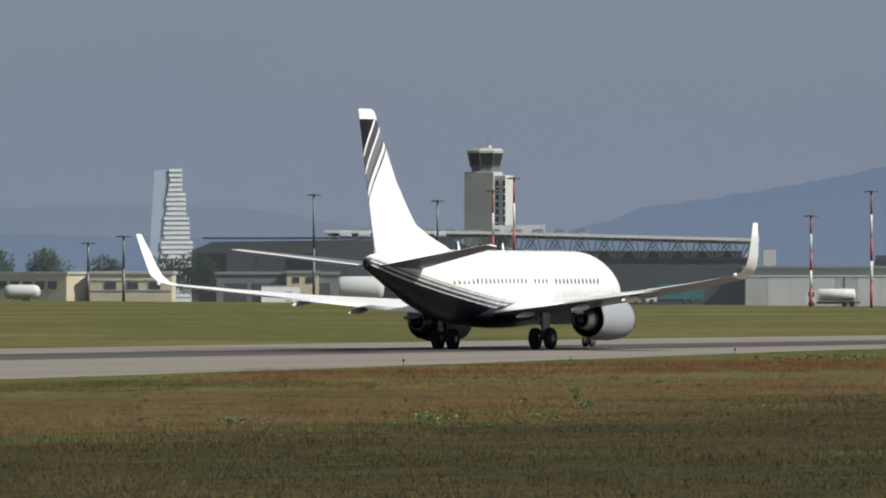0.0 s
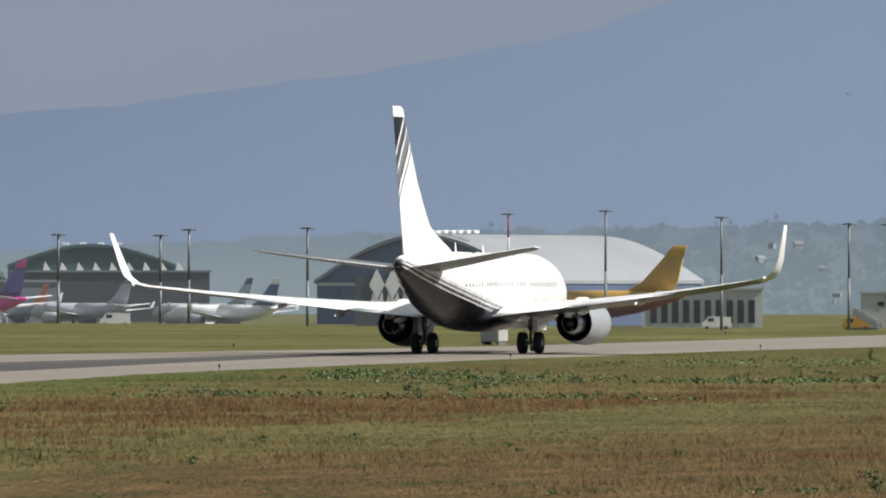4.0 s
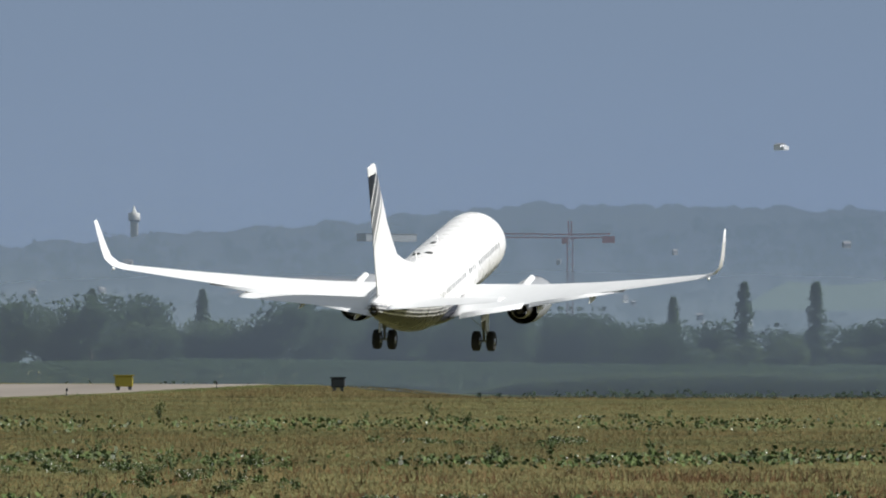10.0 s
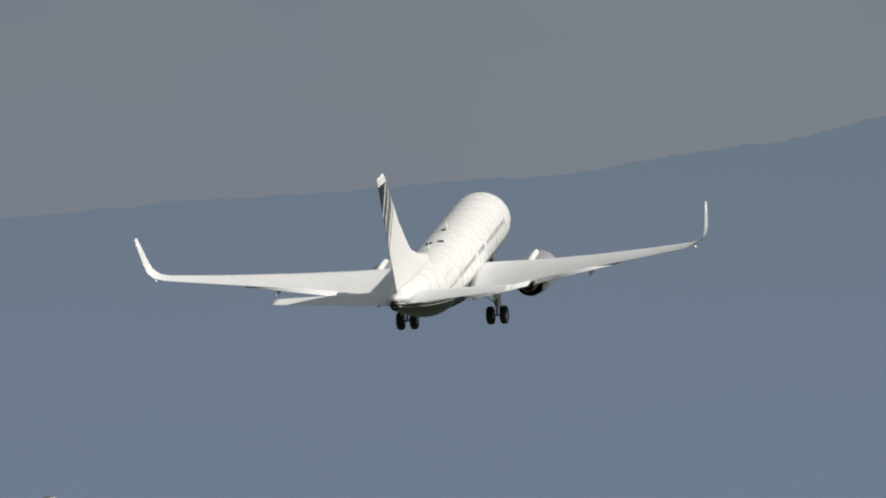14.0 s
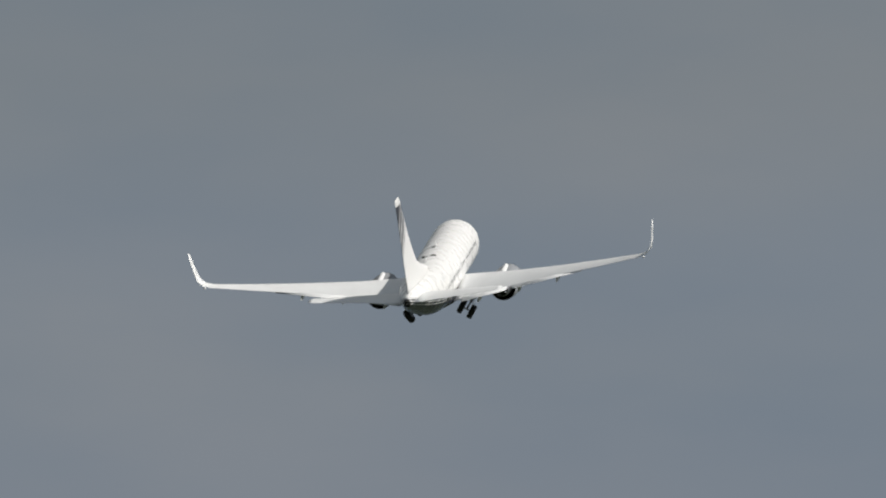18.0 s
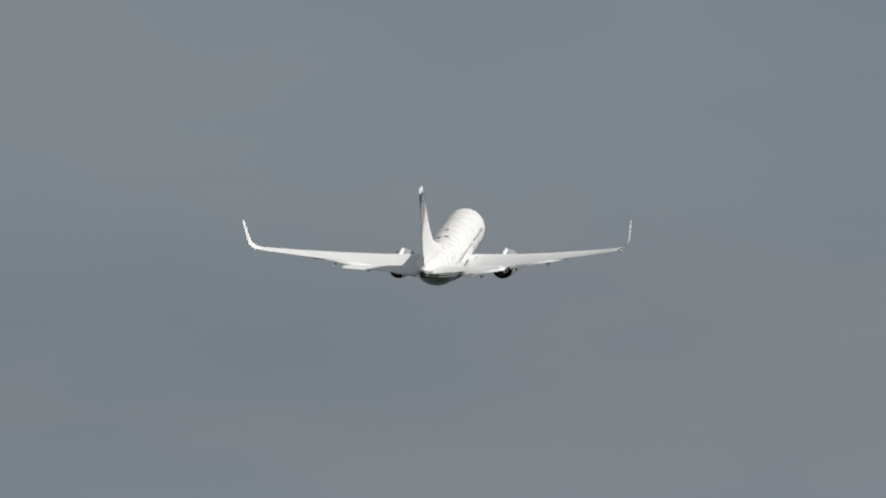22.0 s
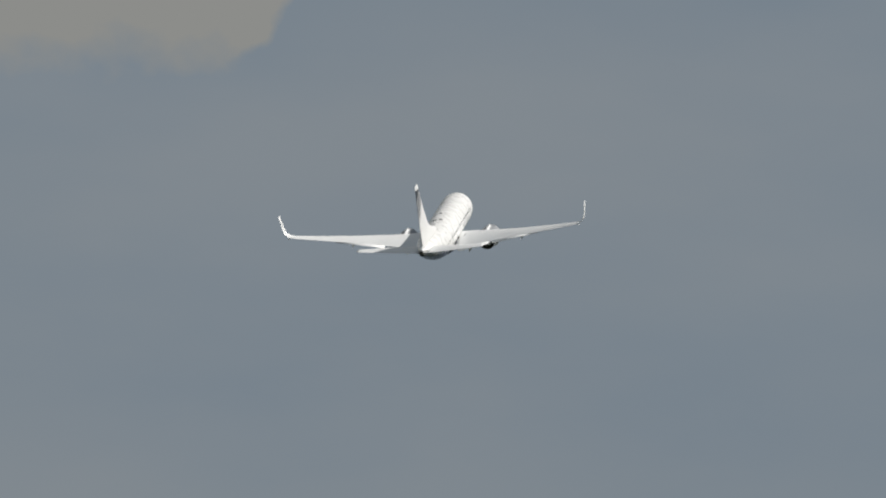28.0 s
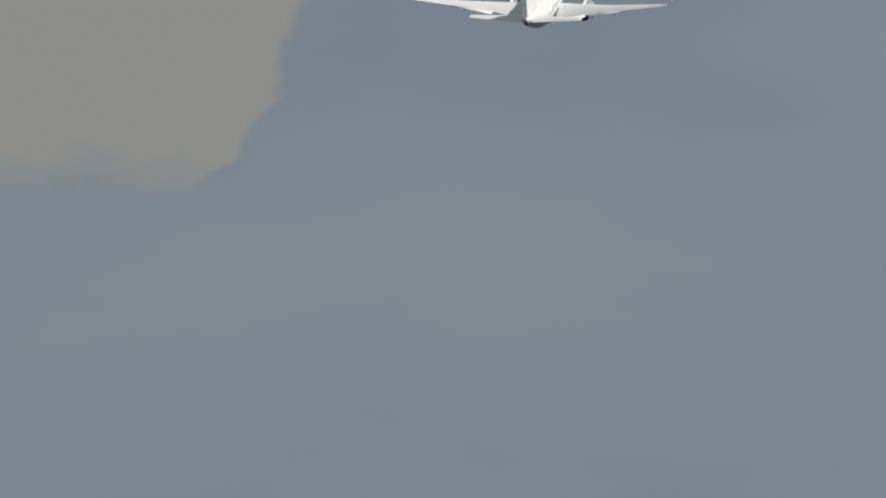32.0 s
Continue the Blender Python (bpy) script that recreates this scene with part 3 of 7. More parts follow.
    # tailplanes
    st = [((0.3, -10.8, 4.42), 4.3, 0.10, 0.10), ((1.2, -11.4, 4.54), 3.95, 0.14, 0.10), ((7.0, -15.2, 5.34), 1.75, 0.13, 0.10), ((7.3, -15.55, 5.38), 1.35, 0.13, 0.08)]
    data = loft_data(wing_rings(st, 0.055))
    for d in (data, mirror(data)):
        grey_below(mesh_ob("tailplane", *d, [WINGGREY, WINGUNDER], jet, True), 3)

    # wings: each swings a little about its root as it takes the load
    moving = {}
    for side, sx in (("right", 1), ("left", -1)):
        px, py, pz = WING_PIVOT
        st = [((1.2, 4.6, 1.85), 8.0, 0.10, 0.14), ((1.9, 4.15, 1.95), 7.6, 0.10, 0.14), ((3.6, 3.1, 2.14), 6.5, 0.11, 0.13), ((5.8, 1.75, 2.40), 5.2, 0.12, 0.12), ((9.5, -0.35, 2.86), 3.75, 0.13, 0.11), ((13.5, -2.65, 3.36), 2.55, 0.14, 0.11),
              ((16.3, -4.3, 3.74), 1.75, 0.18, 0.10), ((16.9, -4.65, 3.92), 1.6, 0.5, 0.09), ((17.3, -4.95, 4.28), 1.42, 0.95, 0.09), ((17.5, -5.2, 4.8), 1.25, 1.25, 0.09), ((17.72, -5.7, 5.7), 0.95, 1.3, 0.09), ((17.9, -6.2, 6.5), 0.62, 1.3, 0.08)]
        data = shifted(loft_data(wing_rings(st, -0.012, 0.085)), -px, -py, -pz)
        if sx < 0:
            data = mirror(data)
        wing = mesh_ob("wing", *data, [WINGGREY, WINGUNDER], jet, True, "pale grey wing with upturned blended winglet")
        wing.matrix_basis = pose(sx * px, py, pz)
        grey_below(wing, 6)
        moving["wing_" + side] = wing

        def on_wing(name, dat, mat, smooth_it=True, label=""):
            d = shifted(dat, -px, -py, -pz)
            return mesh_ob(name, *(mirror(d) if sx < 0 else d), mat, wing, smooth_it, label)
        # flaps set for take-off
        for (xa, xb, ya, yb, za, zb, ca, cb) in ((2.0, 5.6, -3.15, -3.35, 2.05, 2.43, 1.3, 1.05), (6.0, 11.6, -3.3, -4.1, 2.46, 3.10, 1.0, 0.65)):
            rr = []
            for x, yy, zz, c in ((xa, ya, za, ca), (xb, yb, zb, cb)):
                rr.append([(x, yy - s * c * 0.96, zz + h * c * 0.8 - s * c * 0.09) for s, h in foil(6, 0.13)])
            on_wing("flap", loft_data(rr), WINGGREY)
        # aileron hinge line and the flap-track fairings
        for x, y, z in ((3.3, -3.0, 1.86), (6.5, -3.0, 2.20), (9.6, -3.5, 2.66)):
            rr = []
            for k in range(8):
                u = k / 7
                b = max(0.03, math.sin(math.pi * min(1, 0.12 + u * 0.88)) ** 0.7)
                rr.append([(x + 0.14 * b * math.cos(a), y + 0.9 - 2.35 * u, z + 0.02 - 0.16 * u ** 1.6 + 0.17 * b * math.sin(a)) for a in (2 * math.pi * j / 10 for j in range(10))])
            on_wing("flap_fairing", loft_data(rr), WHITE)
        # static wicks and the tip lamp
        on_wing("tip_lamp", shifted(lathe_data([(0, 0.05), (0.2, 0.1), (0.4, 0.02)], 8, "y"), 16.75, -6.7, 3.82), WHITE)
        def on_body(name, dat, mat, smooth_it=True, label=""):
            return mesh_ob(name, *(mirror(dat) if sx < 0 else dat), mat, jet, smooth_it, label)
        # engine: cowl, fan nozzle, core and plug
        ex, ey, ez = 4.83, 3.1, 1.55
        outer = [(2.35, 0.90), (2.52, 0.98), (2.45, 1.03), (1.9, 1.11), (0.9, 1.16), (-0.3, 1.12), (-1.1, 1.03), (-1.6, 0.96)]
        on_body("engine_cowl", lathe_data(outer, 30, "y", ex, ey, ez, False), NACELLE, True, "grey engine cowl")
        on_body("fan_nozzle", lathe_data([(-1.6, 0.955), (-1.62, 0.92), (-0.9, 0.9), (-0.4, 0.62)], 30, "y", ex, ey, ez, False), DARKMETAL, True, "dark fan nozzle")
        on_body("intake_lip", lathe_data([(2.3, 0.86), (2.5, 0.92), (2.56, 0.97), (2.48, 1.035), (2.3, 1.065)], 30, "y", ex, ey, ez, False), STEEL, True, "bare metal intake lip")
        on_body("fan_face", lathe_data([(1.2, 0.87), (1.25, 0.3), (1.6, 0.02)], 24, "y", ex, ey, ez), DARKMETAL)
        on_body("core_nozzle", lathe_data([(-0.5, 0.75), (-1.0, 0.66), (-1.8, 0.60), (-2.5, 0.47), (-2.52, 0.43), (-1.9, 0.46)], 24, "y", ex, ey, ez, False), STEEL, True, "bare metal core nozzle")
        on_body("exhaust_plug", lathe_data([(-1.8, 0.30), (-2.5, 0.22), (-3.05, 0.03)], 16, "y", ex, ey, ez), DARKMETAL)
        rr = [[(ex + w * math.cos(a), ey + y0, z0 + hh * math.sin(a)) for a in (2 * math.pi * j / 12 for j in range(12))]
              for y0, z0, w, hh in ((1.9, 2.6, 0.05, 0.1), (1.2, 2.6, 0.20, 0.32), (-0.6, 2.45, 0.24, 0.45), (-2.2, 2.2, 0.22, 0.42), (-3.6, 2.05, 0.06, 0.14))]
        on_body("pylon", loft_data(rr), WINGGREY)

        # main leg, folding inwards about a hinge in the wing root
        hx, hz = 2.75, 1.95
        leg = new("main_gear")
        leg.parent = jet
        leg.matrix_basis = pose(sx * hx, 0, hz)
        moving["leg_" + side] = leg
        ox = 2.86 - hx
        v, f = lathe_data([(-1.42, 0.07), (-0.75, 0.07), (-0.74, 0.12), (0.1, 0.14)], 12, "z", sx * ox, 0, 0)
        mesh_ob("strut", v, f, STEEL, leg, True)
        v, f = lathe_data([(-0.55, 0.06), (0.55, 0.06)], 8, "x", sx * ox, 0, -1.39)
        mesh_ob("axle", v, f, STEEL, leg, True)
        v, f = loft_data([[(sx * ox + 0.04 * math.cos(a) - sx * 0.9 * k, 0.04 * math.sin(a) + 0.1, -0.7 + 0.75 * k) for a in (2 * math.pi * j / 8 for j in range(8))] for k in (0, 1)])
        mesh_ob("side_brace", v, f, STEEL, leg)
        box("gear_door", sx * (ox + 0.22) - 0.02, sx * (ox + 0.22) + 0.02, -0.42, 0.42, -0.95, 0.05, WHITE, leg, 0.01)
        for wx in (-0.43, 0.43):
            v, f = lathe_data([(-0.2, 0.30), (-0.21, 0.47), (-0.17, 0.54), (-0.08, 0.565), (0.08, 0.565), (0.17, 0.54), (0.21, 0.47), (0.2, 0.30)], 28, "x", 0, 0, 0)
            wheel = mesh_ob("wheel", v, f, RUBBER, leg, True)
            wheel.matrix_basis = pose(sx * ox + wx, 0, -1.385)
            v, f = lathe_data([(-0.215, 0.08), (-0.19, 0.29), (0.19, 0.29), (0.215, 0.08)], 16, "x")
            mesh_ob("hub", v, f, STEEL, wheel, True)
    # nose leg, folding forwards
    leg = new("nose_gear")
    leg.parent = jet
    leg.matrix_basis = pose(0, 12.6, 1.75)
    moving["leg_nose"] = leg
    v, f = lathe_data([(-1.35, 0.05), (-0.7, 0.05), (-0.69, 0.09), (0.1, 0.09)], 10, "z")
    mesh_ob("strut", v, f, STEEL, leg, True)
    for sx in (-1, 1):
        v, f = lathe_data([(-0.1, 0.16), (-0.1, 0.28), (-0.05, 0.342), (0.05, 0.342), (0.1, 0.28), (0.1, 0.16)], 20, "x")
        wheel = mesh_ob("wheel", v, f, RUBBER, leg, True)
        wheel.matrix_basis = pose(sx * 0.2, 0, -1.4)
        v, f = lathe_data([(-0.105, 0.05), (-0.09, 0.16), (0.09, 0.16), (0.105, 0.05)], 12, "x")
        mesh_ob("hub", v, f, STEEL, wheel, True)
        box("gear_door", sx * 0.42 - 0.02, sx * 0.42 + 0.02, -0.9, 0.5, -0.55, 0.0, WHITE, leg, 0.01)
    return jet, moving


jet, jet_moving = airliner()



# ---- the airport: buildings face the runway; local x runs along the front, y away from it ----
def stand(x, y, turn, dz=0.0):
    return pose(x, y, ground_z(x, y) + dz, 0, 0, turn)


def window_row(parent, xs, zs, y, w, h, mat=GLASSDARK, depth=0.12, name="window"):
    """Panes let into a front, each a piece of its own."""
    first = None
    for z in zs:
        for x in xs:
            if first is None:
                first = box(name, -w / 2, w / 2, -depth, depth, -h / 2, h / 2, mat, parent)
                first.matrix_basis = pose(x, y, z)
            else:
                again(first, pose(x, y, z), parent)


def steps(a, b, n):
    return [a + (b - a) * (i + 0.5) / n for i in range(n)]


def mast(x, y, h, bands, group="floodlight masts"):
    """A floodlight mast: painted sections, a head ring and its lamps."""
    label = "tall red and white banded floodlight mast" if bands else "tall grey steel floodlight mast"
    m = thing("floodlight_mast", stand(x, y, 24), label, "light mast", group)
    n = 5 if bands else 2
    for i in range(n):
        z0, z1 = h * i / n, h * (i + 1) / n
        v, f = lathe_data([(z0, 0.26 - 0.10 * i / n), (z1, 0.26 - 0.10 * (i + 1) / n)], 10)
        mesh_ob("pole_section", v, f, (RED if i % 2 == 0 else MASTWHITE) if bands else MASTGREY, m, True)
    v, f = lathe_data([(h - 0.06, 0.8), (h, 0.9), (h + 0.06, 0.8)], 14)
    mesh_ob("head_frame", v, f, MASTGREY, m)
    lamp = None
    for i in range(6):
        a = 2 * math.pi * i / 6
        p = pose(0.95 * math.cos(a), 0.95 * math.sin(a), h - 0.12, 0, 0, math.degrees(a))
        if lamp is None:
            v, f = box_data(-0.22, 0.22, -0.24, 0.24, -0.10, 0.10, 0.04)
            lamp = mesh_ob("floodlight", v, f, MASTGREY, m)
            lamp.matrix_basis = p
        else:
            again(lamp, p, m)
    return m


for x, y, h, bands in ((-498, 779, 18.5, 0), (-480, 790, 17.5, 0), (-469, 797, 21.5, 1), (-472, 795, 19.3, 1), (-425, 822, 15.6, 1), (-416, 827, 19.9, 1), (-503, 717, 9.7, 0), (-498, 720, 10.8, 0), (-489, 982, 16.2, 1),
                       (-421, 904, 18.6, 2), (-383, 867, 21.3, 1), (-397, 915, 17.6, 2), (-358, 878, 18.7, 2), (-373, 926, 16.1, 0), (-395, 997, 19.0, 0), (-380, 1003, 17.1, 0), (-341, 912, 20.2, 2), (-339, 913, 17.1, 1),
                       (-335, 914, 19.1, 2), (-308, 871, 19.0, 2), (-295, 874, 14.6, 0), (-281, 882, 14.8, 0), (-277, 884, 15.8, 0), (-254, 873, 16.4, 0), (-253, 978, 19.7, 1), (-245, 1009, 20.6, 0), (-226, 1014, 19.6, 0),
                       (-205, 1019, 18.6, 0), (-224, 1124, 19.1, 0), (-194, 1124, 19.6, 1), (-182, 1126, 18.8, 1), (-488, 1010, 14.9, 0)):
    mast(x, y, h, bands)


def slab_building(name, label, x, y, turn, w, d, h, wall, roof=ROOFGREY, rows=(), cat="building", over=0.3, proud=0.5):
    """A flat-roofed block: walls, roof slab, and rows of panes: (x from, x to, count, height of the middle, pane width, pane height)."""
    b = thing(name, stand(x, y, turn, -0.1), label, cat)
    box("wall", -w / 2, w / 2, 0, d, 0, h, wall, b)
    box("roof", -w / 2 - over, w / 2 + over, -over, d + over, h, h + proud, roof, b)
    for x0, x1, n, z, pw, ph in rows:
        window_row(b, steps(x0, x1, n), [z], 0.0, pw, ph)
    return b


# low yellow office seen on its corner, with a darker wing
b = slab_building("office_block", "low pale yellow rendered office with a flat roof", -553, 806, 33 - 4, 14.5, 11, 5.3, YELLOWWALL, CONCRETE, ((-5.6, 6.2, 3, 3.2, 2.0, 1.3),))
for z in (2.3, 4.1):
    box("sill_band", -7.2, 7.2, -0.14, 0.0, z, z + 0.18, CONCRETE, b)
b = slab_building("office_wing", "low dim yellow office wing with dark windows", -569, 797, 33 - 22, 15, 10, 5.2, YELLOWWALL, CONCRETE, ((-6, 6, 5, 3.3, 1.7, 1.4),))
box("door", -1.0, 1.0, -0.12, 0.1, 0, 2.3, DARKPANEL, b)
# the dark maintenance hangar
b = thing("dark_hangar", stand(-577, 911, 32, -0.1), "long dark hangar with a low pitched roof", "hangar")
v, f = [], []
for yy in (0, 40):
    v += [(-26, yy, 0), (-26, yy, 10.4), (-22, yy, 12.0), (23, yy, 12.6), (27, yy, 11.0), (27, yy, 0)]
f = [(0, 1, 2, 3, 4, 5)[::-1], (6, 7, 8, 9, 10, 11)] + [(i, i + 1, i + 7, i + 6) for i in range(5)]
mesh_ob("wall", v, f, DARKPANEL, b)
for i in range(9):
    box("wall_panel", -25 + i * 5.7, -19.6 + i * 5.7, -0.12, -0.02, 0.3, 9.8, DARKPANEL if i % 3 else BLACK, b)
v, f = box_data(-24, 26, 2, 38, 12.65, 12.9)
mesh_ob("roof", v, f, DARKPANEL, b)
for i in range(6):
    box("rooflight", 2 + i * 3.6, 4.4 + i * 3.6, 4, 12, 12.9, 13.6, ROOFLIGHT, b, 0.2)
b = slab_building("equipment_shed", "low grey shed with dark doors", -545, 842, 32, 22, 8, 5.4, CONCRETE_DK, ROOFGREY)
for i in range(4):
    box("roller_door", -9.5 + i * 5, -5.5 + i * 5, -0.1, 0.1, 0, 3.8, DARKPANEL, b)
b = slab_building("container_hut", "white windowless equipment container", -521, 805, 32, 6.8, 3, 3.1, WHITE, PALEPANEL, over=0.05, proud=0.1)
box("door", 1.0, 2.0, -0.06, 0.05, 0.1, 2.2, PALEPANEL, b)
b = slab_building("gatehouse", "small pale yellow gatehouse with two windows", -539, 841, 32, 5.8, 5, 5.6, YELLOWWALL, ROOFGREY, ((-2.4, 2.4, 2, 4.4, 1.2, 1.0),))


def storage_tank(x, y, turn, r, l, label):
    t = thing("storage_tank", stand(x, y, turn, 0), label, "tank")
    rings = []
    for u, q in ((-l / 2, 0.05), (-l / 2 + 0.15, 0.55), (-l / 2 + 0.6, 0.9), (-l / 2 + 1.2, 1.0), (l / 2 - 1.2, 1.0), (l / 2 - 0.6, 0.9), (l / 2 - 0.15, 0.55), (l / 2, 0.05)):
        rings.append((u, r * q))
    v, f = lathe_data(rings, 20, "x", 0, 0, r + 0.7)
    mesh_ob("shell", v, f, PALEPANEL, t, True, "dull whitish shell")
    for u in (-l / 4, l / 4):
        box("saddle", u - 0.25, u + 0.25, -r * 0.7, r * 0.7, 0, r * 0.6 + 0.5, CONCRETE_DK, t)
    return t


storage_tank(-546, 872, 31, 2.2, 9.0, "rounded pale storage tank on saddles")
storage_tank(-560, 782, 33, 1.25, 6.5, "whitish fuel tank on saddles")

# control tower
b = thing("control_tower", stand(-654.4, 1098, 31 - 18, -1.4) @ Matrix.Diagonal((0.83, 0.83, 1.0, 1.0)), "tall pale concrete control tower with a flared glass cab", "tower")
box("shaft", -4.6, 3.4, 0, 8, 0, 30.0, CONCRETE, b, 0.12)
box("stair_core", 3.4, 6.4, 0.8, 7.5, 0, 29.2, PALEPANEL, b, 0.12)
window_row(b, [4.1], [10.5 + 1.55 * i for i in range(12)], 0.75, 0.85, 1.15)
window_row(b, [6.0], [10.5 + 1.55 * i for i in range(12)], 0.75, 0.6, 1.15)
box("balcony", 2.9, 7.4, -0.9, 8, 16.0, 16.9, WHITE, b, 0.1)
box("balcony_window", 3.1, 7.2, -0.7, 7.8, 14.2, 16.0, GLASSDARK, b)
box("lower_ring", 2.2, 7.0, -0.7, 8, 11.8, 12.3, CONCRETE_DK, b)
box("base_block", -8, 8, -2, 10, 0, 13.4, DARKPANEL, b)
v, f = lathe_data([(30.0, 3.6), (31.0, 3.9), (31.4, 4.3)], 8, "z", -0.2, 4, 0)
mesh_ob("cab_floor", v, f, CONCRETE_DK, b)
rings = lathe_data([(31.4, 4.05), (34.0, 4.75)], 8, "z", -0.2, 4, 0)
mesh_ob("cab_glass", *rings, GLASSDARK, b, False, "sloping dark cab windows")
for j in range(8):
    a = 2 * math.pi * j / 8
    v, f = loft_data([[(-0.2 + r * math.cos(a) + 0.09 * math.cos(q), 4 + r * math.sin(a) + 0.09 * math.sin(q), z) for q in (0, 1.57, 3.14, 4.71)] for r, z in ((4.08, 31.4), (4.8, 34.0))])
    mesh_ob("mullion", v, f, CONCRETE_DK, b)
v, f = lathe_data([(34.0, 4.95), (34.5, 5.0), (35.0, 4.4), (35.1, 0.3)], 8, "z", -0.2, 4, 0)
mesh_ob("cab_roof", v, f, CONCRETE, b)
box("roof_plant", -1.4, 1.2, 3.0, 5.2, 35.0, 35.8, PALEPANEL, b)
for x, hh in ((-1.0, 1.6), (0.6, 2.2), (1.4, 1.2)):
    box("aerial", x - 0.04, x + 0.04, 3.9, 3.98, 35.0, 35.0 + hh, MASTGREY, b)

# terminal with its oversailing roof on branching steel trees
b = thing("terminal_building", stand(-540, 945, 30, -0.1), "long dark terminal under a pale roof on branching steel columns", "terminal")
box("concourse_wall", -46, 30, 9, 30, 0, 10.4, DARKPANEL, b)
v, f = loft_data([[(x, -3, z), (x, 34, z - 0.6), (x, 34, z - 0.2), (x, -3, z + 0.35)] for x, z in ((-50, 13.9), (-20, 13.7), (33, 12.3))])
mesh_ob("oversailing_roof", v, f, ROOFLIGHT, b)
v, f = loft_data([[(x, -3.3, z - 0.1), (x, -3.0, z - 0.1), (x, -3.0, z + 0.45), (x, -3.3, z + 0.45)] for x, z in ((-50, 13.9), (-20, 13.7), (33, 12.3))])
mesh_ob("roof_edge", v, f, MASTWHITE, b)
for i in range(17):
    x = -46 + i * 4.7
    v, f = lathe_data([(0, 0.28), (7.4, 0.22)], 8, "z", x, 1.5, 0)
    mesh_ob("column", v, f, PALEPANEL, b)
    for dx, dy in ((-2.6, -3.2), (2.6, -3.2), (-1.0, -4.2), (1.0, -4.2), (-2.4, 4.5), (2.4, 4.5), (-3.6, 1.5), (3.6, 1.5)):
        zt = 13.6 - max(0, x + 20) * 0.026 - (0.1 if dy < 0 else 0.3)
        v, f = loft_data([[(x + dx * k ** 1.4 + 0.11 * math.cos(q), 1.5 + dy * k ** 1.4 + 0.11 * math.sin(q), 7.2 + (zt - 7.2) * k) for q in (0, 1.57, 3.14, 4.71)] for k in (0, 0.3, 0.65, 1)])
        mesh_ob("branch", v, f, PALEPANEL, b)
for i in range(11):
    box("rooflight", -44 + i * 4.2, -41.6 + i * 4.2, 6, 12, 13.7, 14.6, STEEL, b, 0.3)
box("roof_plant", -18, -8, 10, 18, 13.4, 15.4, PALEPANEL, b)
box("roof_plant", 34, 36.5, 14, 18, 0, 10.6, PALEPANEL, b)

# grey sheds before the terminal
b = thing("grey_shed", stand(-448, 880, 29, -0.1), "long pale grey metal shed with a flat dark roof", "shed")
box("wall", -19, 21, 0, 24, 0, 6.9, PALEPANEL, b)
box("roof", -19.6, 21.6, -0.5, 24, 6.9, 7.35, ROOFGREY, b)
for i in range(10):
    box("wall_panel", -18.9 + i * 4, -15.0 + i * 4, -0.07, 0.0, 0.2, 5.2, PALEPANEL if i % 4 else CONCRETE, b)
box("downpipe", -1.4, -1.2, -0.16, -0.07, 0, 5.3, MASTGREY, b)
box("trim_rail", -19, 21, -0.12, 0, 5.25, 5.4, MASTGREY, b)
b = thing("gabled_shed", stand(-506, 861, 29 - 20, -0.1), "pale shed with a pitched roof and lit gable", "shed")
v, f = loft_data([[(x, 0, 0), (x, 0, 5.0), (x, 4, 7.2), (x, 8, 5.0), (x, 8, 0)] for x in (-14, 9)])
mesh_ob("wall", v, f, PALEPANEL, b)
v, f = loft_data([[(x, -0.3, 4.9), (x, 4, 7.28), (x, 8.3, 4.9), (x, 8.3, 5.05), (x, 4, 7.5), (x, -0.3, 5.08)] for x in (-14.3, 9.3)])
mesh_ob("roof", v, f, ROOFLIGHT, b)
box("dark_door", -13, 6, -0.1, 0.05, 0, 4.2, DARKPANEL, b)
b = slab_building("dark_store", "dark low store behind the shed", -480, 872, 29, 30, 10, 8.0, DARKPANEL, BLACK)


def lorry(x, y, turn, kind, label):
    t = thing("lorry", stand(x, y, turn), label, "truck", "lorries by the sheds")
    v, f = loft_data([[(xx, yy, zz) for xx, zz in ((-4.2, 0.55), (-2.3, 0.55), (-2.3, 2.9), (-3.9, 2.9), (-4.2, 1.8))] for yy in (-1.2, 1.2)])
    mesh_ob("cab", v, f, MASTWHITE, t)
    box("cab_window", -3.7, -2.7, -1.23, -1.19, 1.75, 2.6, GLASSDARK, t)
    v, f = box_data(-4.12, -3.95, -1.05, 1.05, 1.8, 2.75)
    mesh_ob("windscreen", [(a + (c - 1.8) * 0.28, b2, c) for a, b2, c in v], f, GLASSDARK, t)
    if kind == "tank":
        v, f = lathe_data([(-2.1, 0.2), (-2.0, 0.9), (-1.8, 1.05), (4.2, 1.05), (4.4, 0.9), (4.5, 0.2)], 18, "x", 0, 0, 2.1)
        mesh_ob("tank", v, f, MASTWHITE, t, True)
    else:
        box("load_box", -2.1, 6.0, -1.25, 1.25, 0.9, 3.6, TEAL, t, 0.06, "teal tarpaulin sides")
    box("chassis", -4.0, 5.4, -0.5, 0.5, 0.5, 0.95, MASTGREY, t)
    for wx in (-3.2, 2.6, 3.9):
        for wy in (-1.1, 1.1):
            v, f = lathe_data([(-0.15, 0.2), (-0.15, 0.46), (-0.1, 0.5), (0.1, 0.5), (0.15, 0.46), (0.15, 0.2)], 16, "y", wx, wy, 0.5)
            mesh_ob("wheel", v, f, RUBBER, t, True)
    return t


lorry(-438, 853, 28, "tank", "white tanker lorry with a round tank")
lorry(-470, 853, 29, "box", "lorry with a dark teal tarpaulin load")

